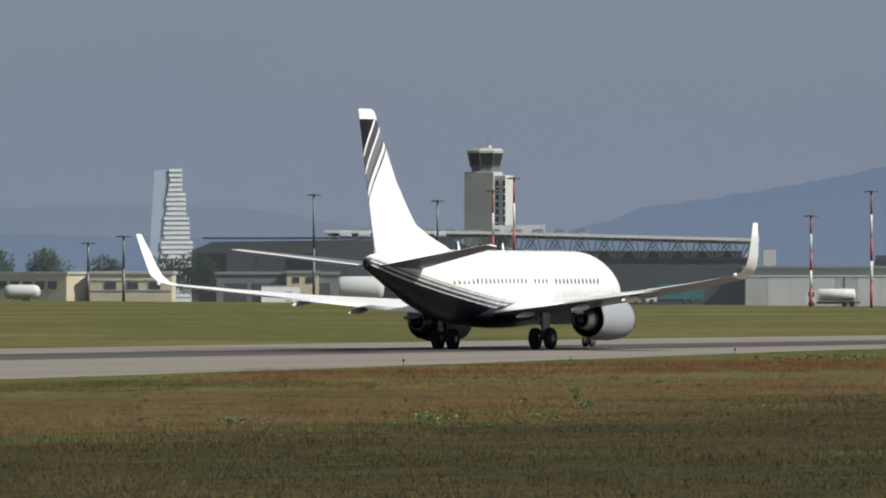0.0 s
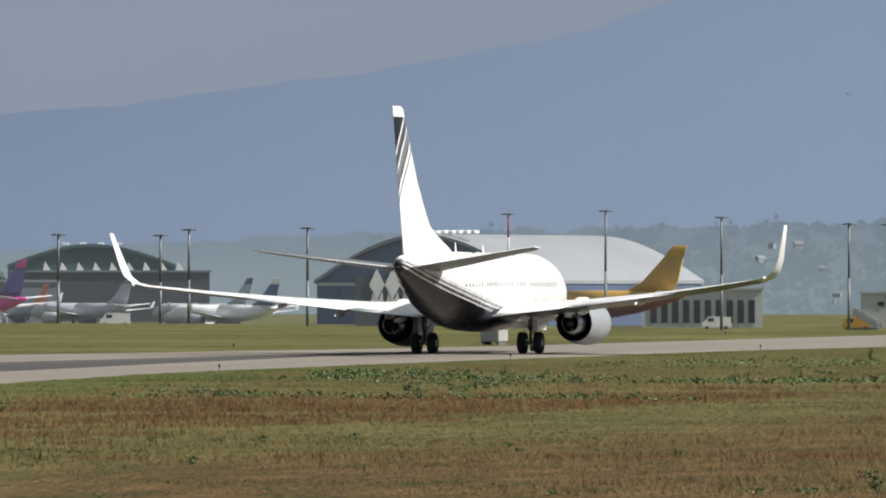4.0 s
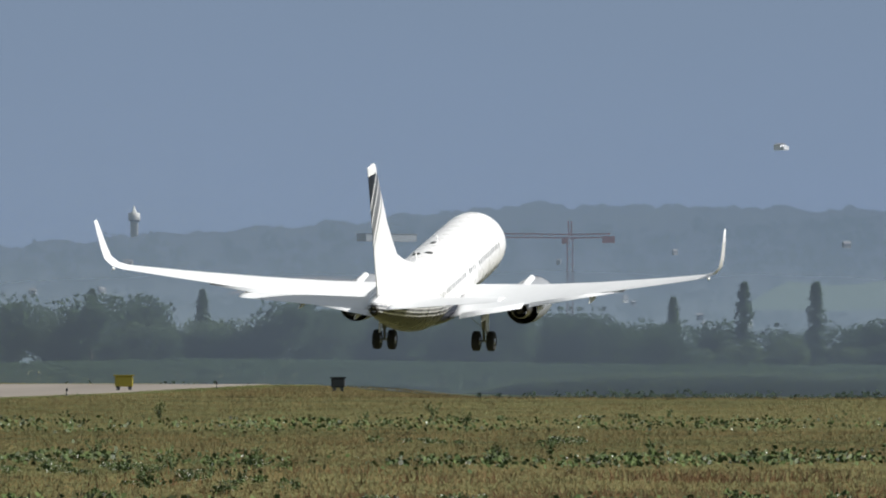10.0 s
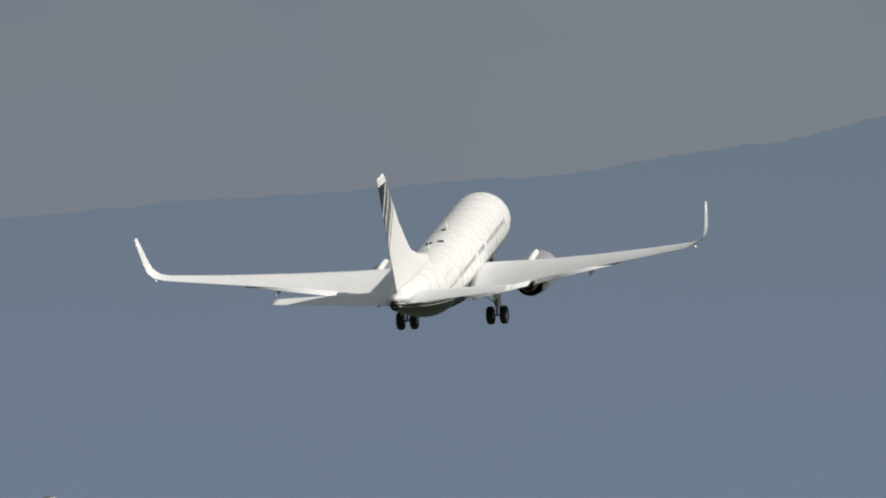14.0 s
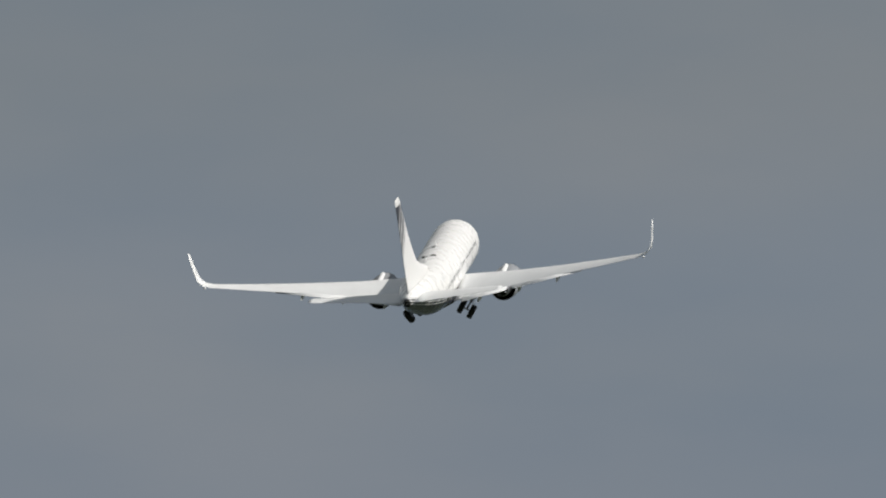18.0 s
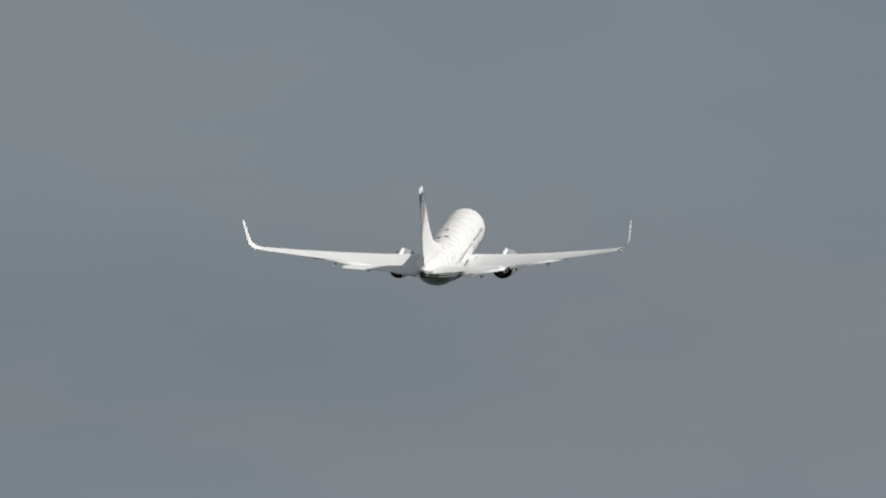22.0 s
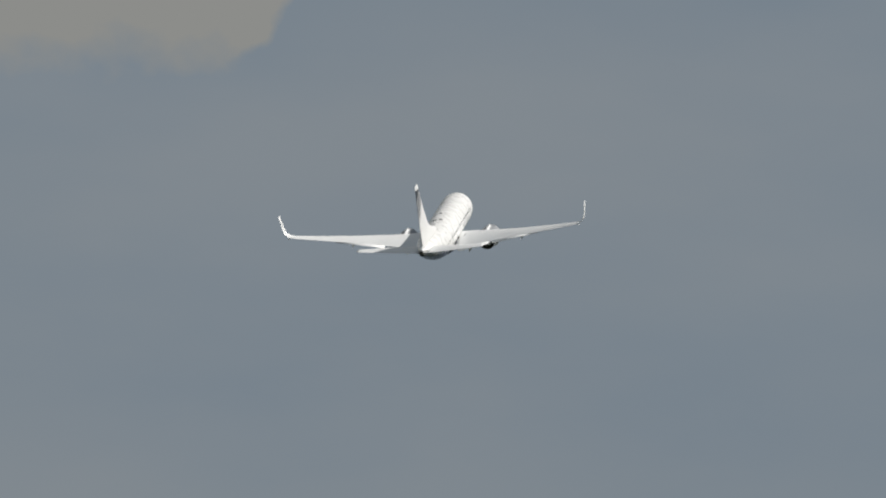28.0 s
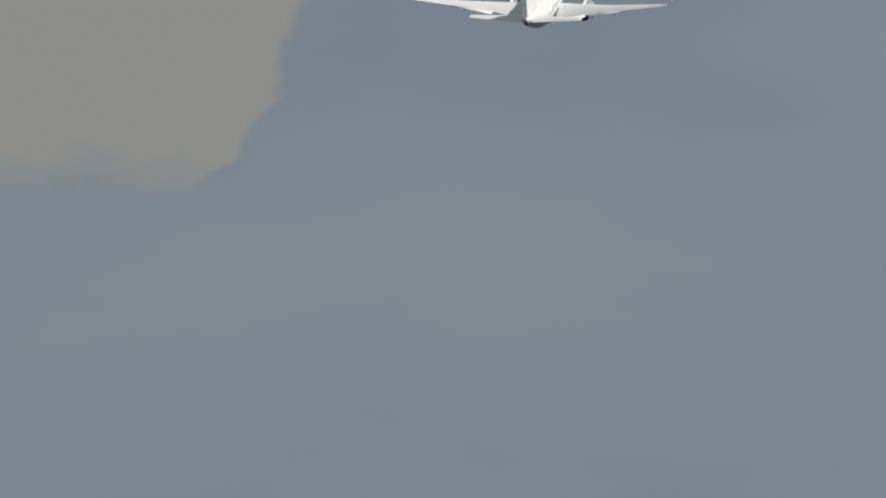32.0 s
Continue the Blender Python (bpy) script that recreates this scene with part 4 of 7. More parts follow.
# twin chimney with banded flue, and a short striped one
def tapered(name, r0, r1, z0, z1, mat, par, cx=0.0, label=""):
    v, f = lathe_data([(z0, r0), (z1, r1)], 16, "z", cx, 0, 0)
    return mesh_ob(name, v, f, mat, par, True, label)


FADEDRED = surf("faded_red_paint", (0.48, 0.30, 0.30), 0.6, var=0.15)
PALERED = surf("bleached_red_paint", (0.55, 0.42, 0.42), 0.6, var=0.15)
b = thing("twin_chimney", stand(-841, 1701, 26) @ Matrix.Scale(0.715, 4), "pair of tall chimneys with faded red and white bands", "chimney")
for i in range(26):
    tapered("flue_band", 0.95, 0.95, 48 * i / 26, 48 * (i + 1) / 26, MASTWHITE if i % 2 else FADEDRED, b, -1.6)
tapered("flue", 1.6, 1.5, 0, 42.0, PALEPANEL, b, 1.6, "plain pale concrete flue")
tapered("flue_band", 1.56, 1.56, 42.0, 45.0, PALERED, b, 1.6)
tapered("flue_band", 1.52, 1.52, 45.0, 46.5, PALEPANEL, b, 1.6)
tapered("flue_cap", 1.5, 1.5, 46.5, 48, CONCRETE_DK, b, 1.5)
box("link_platform", -2.9, 2.8, -1.8, 1.8, 44.8, 45.2, CONCRETE_DK, b)
b = thing("striped_chimney", stand(-633.5, 1359, 25) @ Matrix.Scale(0.75, 4), "short chimney cluster with red and white spiral bands", "chimney")
for cx in (-1.15, 0.0, 1.15):
    tapered("flue", 0.72, 0.72, 0, 26.0, MASTWHITE, b, cx)
    for i in range(4):
        tapered("band", 0.84, 0.84, 20.6 + i * 1.6 + cx * 0.3, 21.4 + i * 1.6 + cx * 0.3, RED, b, cx)
        tapered("band", 0.82, 0.82, 21.4 + i * 1.6 + cx * 0.3, 22.2 + i * 1.6 + cx * 0.3, MASTWHITE, b, cx)

# drifting steam above the chimney: many small rigid puffs
STEAM = bpy.data.materials.new("white_steam")
STEAM.use_nodes = True
sn, sl = STEAM.node_tree.nodes, STEAM.node_tree.links
sn.clear()
s_out, s_mix, s_tr, s_add, s_lit, s_back = (sn.new("ShaderNode" + k) for k in ("OutputMaterial", "MixShader", "BsdfTransparent", "AddShader", "BsdfDiffuse", "BsdfTranslucent"))
s_lit.inputs[0].default_value = s_back.inputs[0].default_value = (0.55, 0.56, 0.58, 1)
s_mix.inputs[0].default_value = 0.5
for a, b in ((s_lit.outputs[0], s_add.inputs[0]), (s_back.outputs[0], s_add.inputs[1]), (s_tr.outputs[0], s_mix.inputs[1]), (s_add.outputs[0], s_mix.inputs[2]), (s_mix.outputs[0], s_out.inputs[0])):
    sl.new(a, b)


def puffs(name, n, seed, place, size, mat):
    rng = random.Random(seed)
    v, f = [], []
    for i in range(n):
        u = i / n
        c = place(u, rng)
        s = size(u) * rng.uniform(0.6, 1.2)
        o = len(v)
        ico = [(0, 0, 1), (0.89, 0, 0.45), (0.28, 0.85, 0.45), (-0.72, 0.53, 0.45), (-0.72, -0.53, 0.45), (0.28, -0.85, 0.45),
               (0.72, 0.53, -0.45), (-0.28, 0.85, -0.45), (-0.89, 0, -0.45), (-0.28, -0.85, -0.45), (0.72, -0.53, -0.45), (0, 0, -1)]
        v += [(c[0] + s * p[0] * rng.uniform(.8, 1.2), c[1] + s * p[1], c[2] + s * p[2] * rng.uniform(.8, 1.2)) for p in ico]
        f += [tuple(o + q for q in t) for t in ((0, 1, 2), (0, 2, 3), (0, 3, 4), (0, 4, 5), (0, 5, 1), (1, 6, 2), (2, 7, 3), (3, 8, 4), (4, 9, 5), (5, 10, 1),
                                                (6, 7, 2), (7, 8, 3), (8, 9, 4), (9, 10, 5), (10, 6, 1), (11, 7, 6), (11, 8, 7), (11, 9, 8), (11, 10, 9), (11, 6, 10))]
    return mesh_ob(name, v, f, mat, None, True)


steam = puffs("steam_plume", 14, 3, lambda u, r: (-9 * u - 3 * u * u + r.uniform(-1, 1) * (0.5 + 1.5 * u), 0, 8.5 * u + r.uniform(-1, 1) * (0.4 + 1.2 * u)), lambda u: 1.1 + 1.5 * u, STEAM)
steam.matrix_basis = stand(-841, 1701, 26) @ Matrix.Scale(0.715, 4) @ pose(1.6, 1.0, 48.5)
tagged(steam, "white steam drifting from a chimney top", "steam", kind="stuff")

# long dark passenger pier with lit columns
SMOKEGLASS = surf("smoky_glazing", (0.055, 0.062, 0.078), 0.5, var=0.25, scale=0.08, fine=0.6)
b = slab_building("passenger_pier", "long dark glazed passenger pier with a flat roof", -438, 955, 25, 92, 14, 7.2, SMOKEGLASS, GREYPANEL, ((-44, 44, 22, 5.2, 3.2, 1.3),), "terminal")
for i in range(18):
    box("pier_column", -44 + i * 5.1, -43.6 + i * 5.1, -1.1, -0.6, 0, 7.2, SMOKEGLASS, b)
for x0, x1, z1 in ((-6, -3.4, 6.4), (3, 5, 3.0), (6.2, 7.4, 3.4), (14, 17.5, 2.8), (19, 20, 3.6), (30, 36, 3.0), (-24, -18, 3.2)):
    box("stair_tower", x0, x1, -3.5, -0.2, 0, z1, CONCRETE, b)
v, f = loft_data([[(x, yy, 7.7 + 2.2 * math.sin(math.pi * k / 8)) for k, yy in ((k, 2 + 10 * k / 8) for k in range(9))] + [(x, 12, 7.6), (x, 2, 7.6)] for x in (-40, 45)])
mesh_ob("arched_roof", v, f, SMOKEGLASS, b, True)

# office building with long window bands
b = thing("airport_office", stand(-474, 1142, 23.5, -0.1), "long blue-grey office building with window bands and pale end", "office")
box("long_wing", -11, 18.5, 0, 14, 0, 19.0, GREYPANEL, b)
for z in (5.0, 8.6, 12.2, 15.8):
    box("window_band", -10.6, 18.2, -0.15, 0.05, z - 1.0, z + 0.9, BLUEPANEL, b)
    box("sill_band", -11, 18.5, -0.22, 0.0, z + 0.95, z + 1.3, GREYPANEL, b)
box("end_block", 18.5, 22, -0.8, 12, 0, 18.2, CONCRETE, b, 0.1)
window_row(b, [20.6], [8, 12, 16], -0.8, 0.7, 1.4)
box("west_block", -22, -11, 0.5, 12, 0, 19.0, GREYPANEL, b, 0.1)
box("roof_block", -13, -4, 2, 12, 19.0, 20.8, ROOFLIGHT, b)
window_row(b, steps(-21.5, -12, 4), [6, 10, 14, 17], 0.5, 0.9, 1.0, BLUEPANEL)
for i in range(5):
    v, f = lathe_data([(0, 0.8), (0.5, 0.8), (1.1, 0.1)], 10, "z", -21 + i * 2.1, 4, 19)
    mesh_ob("roof_vent", v, f, CONCRETE_DK, b)
box("roof_edge", -11.4, 18.8, -0.4, 14, 19.0, 19.5, ROOFGREY, b)
# glass-roofed hall before it
b = thing("arched_hall", stand(-452, 1090, 24, -0.1), "low hall with a shallow arched glass roof", "hall")
v, f = loft_data([[(-20 + 40 * k / 14, yy, 9.5 + 3.6 * math.sin(math.pi * k / 14)) for k in range(15)] + [(20, yy, 0), (-20, yy, 0)] for yy in (0, 24)])
mesh_ob("arched_roof", v, f, ROOFMID, b)
for k in range(1, 14):
    a = -20 + 40 * k / 14
    box("roof_rib", a - 0.1, a + 0.1, -0.1, 24, 9.5 + 3.6 * math.sin(math.pi * k / 14), 9.75 + 3.6 * math.sin(math.pi * k / 14), ROOFLIGHT, b)
box("front_band", -22, 22, -0.5, 0.0, 8.9, 9.5, PALEPANEL, b)
box("front_glass", -20, 20, -0.3, -0.02, 0, 8.9, DARKPANEL, b)


def vault(name, label, x, y, turn, w, d, hw, rise, wall, roof, stripes=0, shift=0.5, n=16, lower=-0.1):
    """A hangar with a vaulted roof: front wall, roof sheet and rooflights."""
    b = thing(name, stand(x, y, turn, lower), label, "hangar")
    def arc(u, lift=0.0):
        return (-w / 2 + w * u, hw + rise * math.sin(math.pi * u ** shift if shift != 0.5 else math.pi * u) + lift)
    pts = [arc(i / n) for i in range(n + 1)]
    v, f = loft_data([[(px, yy, pz) for px, pz in pts] + [(w / 2, yy, 0), (-w / 2, yy, 0)] for yy in (0, d)])
    mesh_ob("wall", v, f, wall, b)
    top = [arc(i / n, 0.35) for i in range(n + 1)]
    v, f = loft_data([[(px * 1.01, yy, pz) for px, pz in top] + [(px * 1.01, yy, pz - 0.3) for px, pz in pts[::-1]] for yy in (-0.8, d + 0.8)])
    mesh_ob("roof", v, f, roof, b, False)
    for i in range(stripes):
        u = 0.08 + 0.84 * (i + 0.5) / stripes
        x0, z0 = arc(u - 0.07, 0.5)
        x1, z1 = arc(u + 0.07, 0.5)
        v, f = loft_data([[(x0, yy, z0), (x1, yy, z1), (x1, yy, z1 + 0.3), (x0, yy, z0 + 0.3)] for yy in (2 + (i % 4) * 8, 3.4 + (i % 4) * 8)])
        mesh_ob("rooflight", v, f, WHITE, b)
    return b


# hangar with a sloping striped roof
ROOFFELT = surf("dark_roof_felt", (0.085, 0.088, 0.085), 0.8, var=0.15, scale=0.1)
b = thing("striped_hangar", stand(-420.6, 1117.2, 22, -0.1), "hangar with a falling dark roof and slanting white rooflights", "hangar")
def ridge_line(u):
    return 15.3 - 4.0 * u ** 1.7
def roof_at(u, k, lift):
    """A place on the slope: along the hangar, up from the eave."""
    return (-16 + 32 * u, -9 + 9 * k, 11.1 + (ridge_line(u) - 11.1) * k + lift)
us = [k / 12 for k in range(13)]
v, f = loft_data([[roof_at(u, 0, -0.1) for u in us] + [(16, -9, 0), (-16, -9, 0)], [roof_at(u, 1, -0.1) for u in us] + [(16, 0, 0), (-16, 0, 0)], [(-16 + 32 * u, 36, ridge_line(u) - 0.1) for u in us] + [(16, 36, 0), (-16, 36, 0)]])
mesh_ob("wall", v, f, GREYPANEL, b)
v, f = loft_data([[roof_at(u, k, 0.15) for u in us] + [roof_at(u, k, -0.05) for u in us[::-1]] for k in (-0.04, 1)])
mesh_ob("apron_roof", v, f, ROOFFELT, b, False, "dark felt roof slope")
for u, long, k0, k1 in ((0.0, 0.17, 0.8, 0.1), (0.06, 0.2, 0.9, 0.05), (0.12, 0.22, 0.9, 0.05), (0.24, 0.22, 0.92, 0.1), (0.34, 0.26, 0.92, 0.0), (0.52, 0.22, 0.95, 0.1), (0.66, 0.28, 0.95, 0.0), (0.01, 0.15, 0.98, 0.9), (0.18, 0.16, 0.98, 0.9), (0.40, 0.10, 0.97, 0.8)):
    (xa, ya, za), (xb, yb, zb) = roof_at(u, k0, 0.2), roof_at(u + long, k1, 0.2)
    v, f = loft_data([[(x, y - 0.3, z - 0.05), (x, y + 0.3, z + 0.1), (x, y + 0.3, z + 0.45), (x, y - 0.3, z + 0.35)] for x, y, z in ((xa, ya, za), (xb, yb, zb))])
    mesh_ob("rooflight", v, f, WHITE, b)
b2 = slab_building("pump_house", "pale beige plant building with boxy roofs", -411, 1083, 22, 5.5, 8, 10.6, YELLOWWALL, CONCRETE, ((-2.4, 2.4, 2, 7.4, 1.2, 1.2),))
box("roof_plant", -9.0, -5.6, 1, 6, 0, 11.4, PALEPANEL, b2)
box("low_wing", -14.0, -2.8, -1.2, 6, 0, 7.4, PALEPANEL, b2)
box("dark_base", -14.2, 12.0, -2.4, -1.3, 0, 6.0, DARKPANEL, b2)
slab_building("blue_annex", "low grey annex with a blue glazed front", -385, 1092, 22, 22, 8, 7.5, GREYPANEL, ROOFGREY, ((-8, 4, 5, 4.8, 2.0, 3.0),))
b = vault("green_hangar", "wide hangar with a dark green vaulted roof", -418.2, 1236.2, 19.5, 34, 40, 11.0, 4.2, ROOFGREEN, ROOFGREEN)
for i in range(4):
    box("roof_vent", -6 + i * 3.6, -4.6 + i * 3.6, 0.5, 2.5, 15.3, 15.8, WHITE, b, 0.1)
b = thing("saw_tooth_hall", stand(-389, 1150, 19.5, -0.1), "long low hall with pale triangular rooflights", "hall")
box("wall", -14, 24, 0, 20, 0, 9.6, DARKPANEL, b)
box("roof", -14.4, 24.4, -0.4, 20, 9.6, 10.0, GREYPANEL, b)
for i in range(9):
    v, f = loft_data([[(-8 + i * 3.2, yy, 10.0), (-6.5 + i * 3.2, yy, 10.0), (-7.6 + i * 3.2, yy, 11.6)] for yy in (0, 6)])
    mesh_ob("rooflight", v, f, WHITE, b)
b = vault("blue_hangar", "large blue hangar with a broad pale vaulted roof", -311, 1118, 17 - 30, 46, 66, 9.5, 8.6, BLUEPANEL, ROOFMID, 0, lower=-1.6)
for i in range(9):
    box("roof_vent", -4 + i * 1.6, -3 + i * 1.6, 2, 4, 18.4, 19.1, WHITE, b, 0.2)
box("door_rail", -22.5, 22.5, -0.5, -0.1, 8.8, 9.4, PALEPANEL, b)
for i in range(10):
    box("hangar_door", -22.4 + i * 4.5, -18.1 + i * 4.5, -0.3, -0.05, 0, 8.6, BLUEPANEL, b)
box("sign_panel", 8, 11, -0.6, -0.3, 5.8, 8.6, PALEPANEL, b)
# block with pale diamond panels
b = thing("diamond_hall", stand(-269, 974, 18, -0.1), "dark hall faced with pale diamond panels", "hall")
box("wall", -9, 9, 0, 12, 0, 9.4, DARKPANEL, b)
for i in range(5):
    x = -5.4 + i * 2.6
    mat = MASTWHITE if i < 3 else CONCRETE
    v, f = loft_data([[(x + 1.28, yy, 7.7), (x, yy, 10.5), (x - 1.28, yy, 7.7), (x, yy, 5.2)] for yy in (-0.05, -0.3)])
    mesh_ob("diamond_panel", v, f, mat, b)
    if i < 3:
        v, f = loft_data([[(x + 1.2, yy, 4.4), (x + 0.9, yy, 6.6), (x + 0.3, yy, 5.2), (x - 0.7, yy, 6.4), (x - 1.1, yy, 4.4)] for yy in (-0.05, -0.24)])
        mesh_ob("foot_panel", v, f, MASTWHITE, b)

slab_building("blue_store", "low dark blue store beside the hangar", -267, 987, 17, 24, 6, 5.6, BLUEPANEL, ROOFLIGHT)
slab_building("pale_depot", "pale grey freight depot with a ribbed front", -258, 1120, 15, 22, 12, 7.0, PALEPANEL, ROOFLIGHT, ((-10, 10, 10, 3.0, 1.2, 4.2),))
slab_building("freight_shed", "low pale freight shed behind the parked aircraft", -215, 1150, 13, 40, 12, 6.5, PALEPANEL, ROOFLIGHT, ((-18, 18, 10, 4.6, 1.2, 0.8),))


def parked_jet(x, y, turn, length, fore, aft, tail, label, fin_tip=None, belly=None):
    """A parked airliner, nose along local +y: body in two colours, wings, fin, tailplanes, engines, legs."""
    k = length / 38.0
    t = thing("parked_airliner", stand(x, y, turn), label, "airplane", "parked airliners")
    prof = [(0, 2.9, .05), (.6, 2.95, .8), (2, 3.2, 1.5), (4, 3.4, 1.95), (7, 3.45, 2.0), (18, 3.45, 2.0), (26, 3.5, 1.95), (30, 3.8, 1.6), (34, 4.3, 1.0), (37.5, 4.7, .25)]
    def body(rows):
        return loft_data([[(r * k * math.sin(a), (19 - s) * k, zc * k + r * k * math.cos(a)) for a in (2 * math.pi * j / 20 for j in range(20))] for s, zc, r in rows])
    for part_name, rows, paint in (("nose_section", prof[:6], fore), ("tail_section", prof[5:], aft)):
        hull = mesh_ob(part_name, *body(rows), [paint, belly or paint], t, True)
        for i, q in enumerate(hull.data.polygons):
            if belly and 6 <= i % 20 <= 13:
                q.material_index = 1
    for sx in (1, -1):
        st = [((1.5, 5, 2.4), 7, 0.1, 0.13), ((6, 1.6, 3.0), 4.2, 0.1, 0.12), ((17, -5.5, 4.2), 1.5, 0.1, 0.1), ((17.3, -6.6, 5.8), 0.7, 1.3, 0.08)]
        d = [(a * k, c * k, e * k) for a, c, e in loft_data(wing_rings(st))[0]], loft_data(wing_rings(st))[1]
        mesh_ob("wing", *(mirror(d) if sx < 0 else d), WINGGREY, t, True)
        st = [((0.4, -13.6, 4.7), 3.6, 0.1, 0.1), ((6, -17.2, 5.3), 1.5, 0.1, 0.09)]
        q = loft_data(wing_rings(st))
        d = [(a * k, c * k, e * k) for a, c, e in q[0]], q[1]
        mesh_ob("tailplane", *(mirror(d) if sx < 0 else d), WINGGREY, t, True)
        v, f = lathe_data([(-2.0, 0.6), (-1.6, 0.8), (0, 1.1), (1.8, 1.05), (2.2, 0.9), (1.6, 0.8)], 18, "y", sx * 5.6 * k, 4.2 * k, 1.75 * k, False)
        mesh_ob("engine_cowl", v, f, aft if aft is not WHITE else NACELLE, t, True)
        v, f = lathe_data([(0, 0.3), (1.75 * k, 0.3)], 8, "z", sx * 3.6 * k, -1.0 * k, 0)
        mesh_ob("main_leg", v, f, DARKMETAL, t)
    v, f = lathe_data([(0, 0.25), (2.2 * k, 0.2)], 8, "z", 0, 14 * k, 0)
    mesh_ob("nose_leg", v, f, DARKMETAL, t)
    st = [((0, -8.5, 5.2), 8.2), ((0, -11.5, 6.6), 5.9), ((0, -15.2, 10.2), 3.2), ((0, -16.6, 11.8), 2.3)]
    lo = loft_data([[(h * c * 0.8, yy - s * c, z) for s, h in foil(8, 0.1)] for (xx, yy, z), c in st[:3]])
    hi = loft_data([[(h * c * 0.8, yy - s * c, z) for s, h in foil(8, 0.1)] for (xx, yy, z), c in st[2:]])
    for dd, mm, nm in ((lo, fin_tip or tail, "fin"), (hi, tail, "fin_top")):
        mesh_ob(nm, [(a * k, c * k, e * k) for a, c, e in dd[0]], dd[1], mm, t, True)
    return t


def air_stairs(x, y, turn):
    t = thing("air_stairs", stand(x, y, turn), "mobile boarding stairs with dark treads", "boarding stairs", "boarding stairs")
    for i in range(9):
        box("tread", -0.7, 0.7, -2.6 + i * 0.5, -2.05 + i * 0.5, 0.5 + i * 0.28, 0.62 + i * 0.28, DARKMETAL, t)
    for sx in (-0.75, 0.75):
        v, f = loft_data([[(sx - 0.04, -2.8, 0.3), (sx + 0.04, -2.8, 0.3), (sx + 0.04, -2.8, 1.5), (sx - 0.04, -2.8, 1.5)], [(sx - 0.04, 2.2, 2.8), (sx + 0.04, 2.2, 2.8), (sx + 0.04, 2.2, 4.1), (sx - 0.04, 2.2, 4.1)]])
        mesh_ob("side_panel", v, f, PALEPANEL, t)
    box("chassis", -0.8, 0.8, -2.4, 2.4, 0.2, 0.55, MASTGREY, t)


parked_jet(-353, 987, 22 + 36, 36, MASTWHITE, PINK, PINK, "white and magenta airliner parked on the apron", PURPLE)
air_stairs(-362, 975, 100)
air_stairs(-343, 975, 60)
parked_jet(-339.4, 1009.4, 20 + 40, 27, ROOFLIGHT, ROOFLIGHT, GREYPANEL, "pale blue-grey airliner parked on the apron", ROOFLIGHT)
parked_jet(-371, 1061, 20 + 34, 23, ROOFMID, ROOFMID, ORANGE, "grey regional airliner with an orange fin", ORANGE)
parked_jet(-331, 1050, 20 + 40, 27, ROOFLIGHT, ROOFLIGHT, BLUEPANEL, "pale grey airliner with a blue-marked fin", ROOFLIGHT)
parked_jet(-266, 1061, 16 + 60, 47, YELLOW, YELLOW, YELLOW, "yellow freighter with a red-brown belly, parked", YELLOW, BRICKRED)
parked_jet(-204, 1216, 60, 40, YELLOW, YELLOW, YELLOW, "yellow freighter with a red-brown belly by the purple-finned one", YELLOW, BRICKRED)
parked_jet(-236, 1438, 50, 46, WHITE, WHITE, PURPLE, "white freighter with a purple fin", PURPLE)
parked_jet(-240, 1383, 55, 37, WHITE, WHITE, PALEPANEL, "white airliner with a plain pale fin", PALEPANEL)
parked_jet(-183.4, 1066, 12 + 40, 36, WHITE, WHITE, PALEPANEL, "white airliner parked by the freight sheds", PALEPANEL, BRICKRED)
parked_jet(-296, 958, 62, 27, WHITE, WHITE, WHITE, "white airliner with a dark blue mark on its fin", BLUEPANEL)


def service_van(x, y, turn, paint, label):
    t = thing("service_van", stand(x, y, turn), label, "van", "apron vehicles")
    v, f = loft_data([[(xx, yy, zz) for xx, zz in ((-2.6, 0.35), (2.6, 0.35), (2.6, 2.2), (-1.5, 2.25), (-2.2, 1.35), (-2.6, 1.2))] for yy in (-0.95, 0.95)])
    mesh_ob("body", v, f, paint, t)
    box("side_window", -1.55, -0.5, -0.97, -0.93, 1.35, 2.0, GLASSDARK, t)
    v, f = box_data(-0.02, 0.02, -0.8, 0.8, -0.35, 0.35)
    w = mesh_ob("windscreen", v, f, GLASSDARK, t)
    w.matrix_basis = pose(-1.88, 0, 1.8, 0, 38, 0)
    for wx in (-1.7, 1.7):
        for wy in (-0.85, 0.85):
            v, f = lathe_data([(-0.1, 0.15), (-0.1, 0.32), (0.1, 0.32), (0.1, 0.15)], 14, "y", wx, wy, 0.34)
            mesh_ob("wheel", v, f, RUBBER, t, True)
    return t


for x, y, turn, paint, label in ((-476, 848, 30, YELLOW, "yellow airfield service van"), (-430, 898, 24, MASTWHITE, "white airfield service van"), (-425, 900, 100, MASTWHITE, "white airfield service van"), (-415, 905, 22, PALEPANEL, "pale grey service van"),
                                 (-398, 925, 30, MASTWHITE, "white airfield service van"), (-372, 960, 60, YELLOW, "yellow airfield service van"), (-388, 952, 18, MASTWHITE, "white airfield service van"), (-330, 1000, 20, MASTWHITE, "white airfield service van"),
                                 (-318, 1012, 70, PALEPANEL, "pale grey service van"), (-246, 1085, 20, MASTWHITE, "white airfield service van"), (-206, 1098, 70, MASTWHITE, "white airfield service van"), (-222, 1092, 14, YELLOW, "yellow airfield service van"), (-177, 1020, 60, RED, "red airfield service van"), (-197, 1030, 80, MASTWHITE, "white airfield service van")):
    service_van(x, y, turn, paint, label)
air_stairs(-412, 915, 60)
air_stairs(-408, 918, 60)
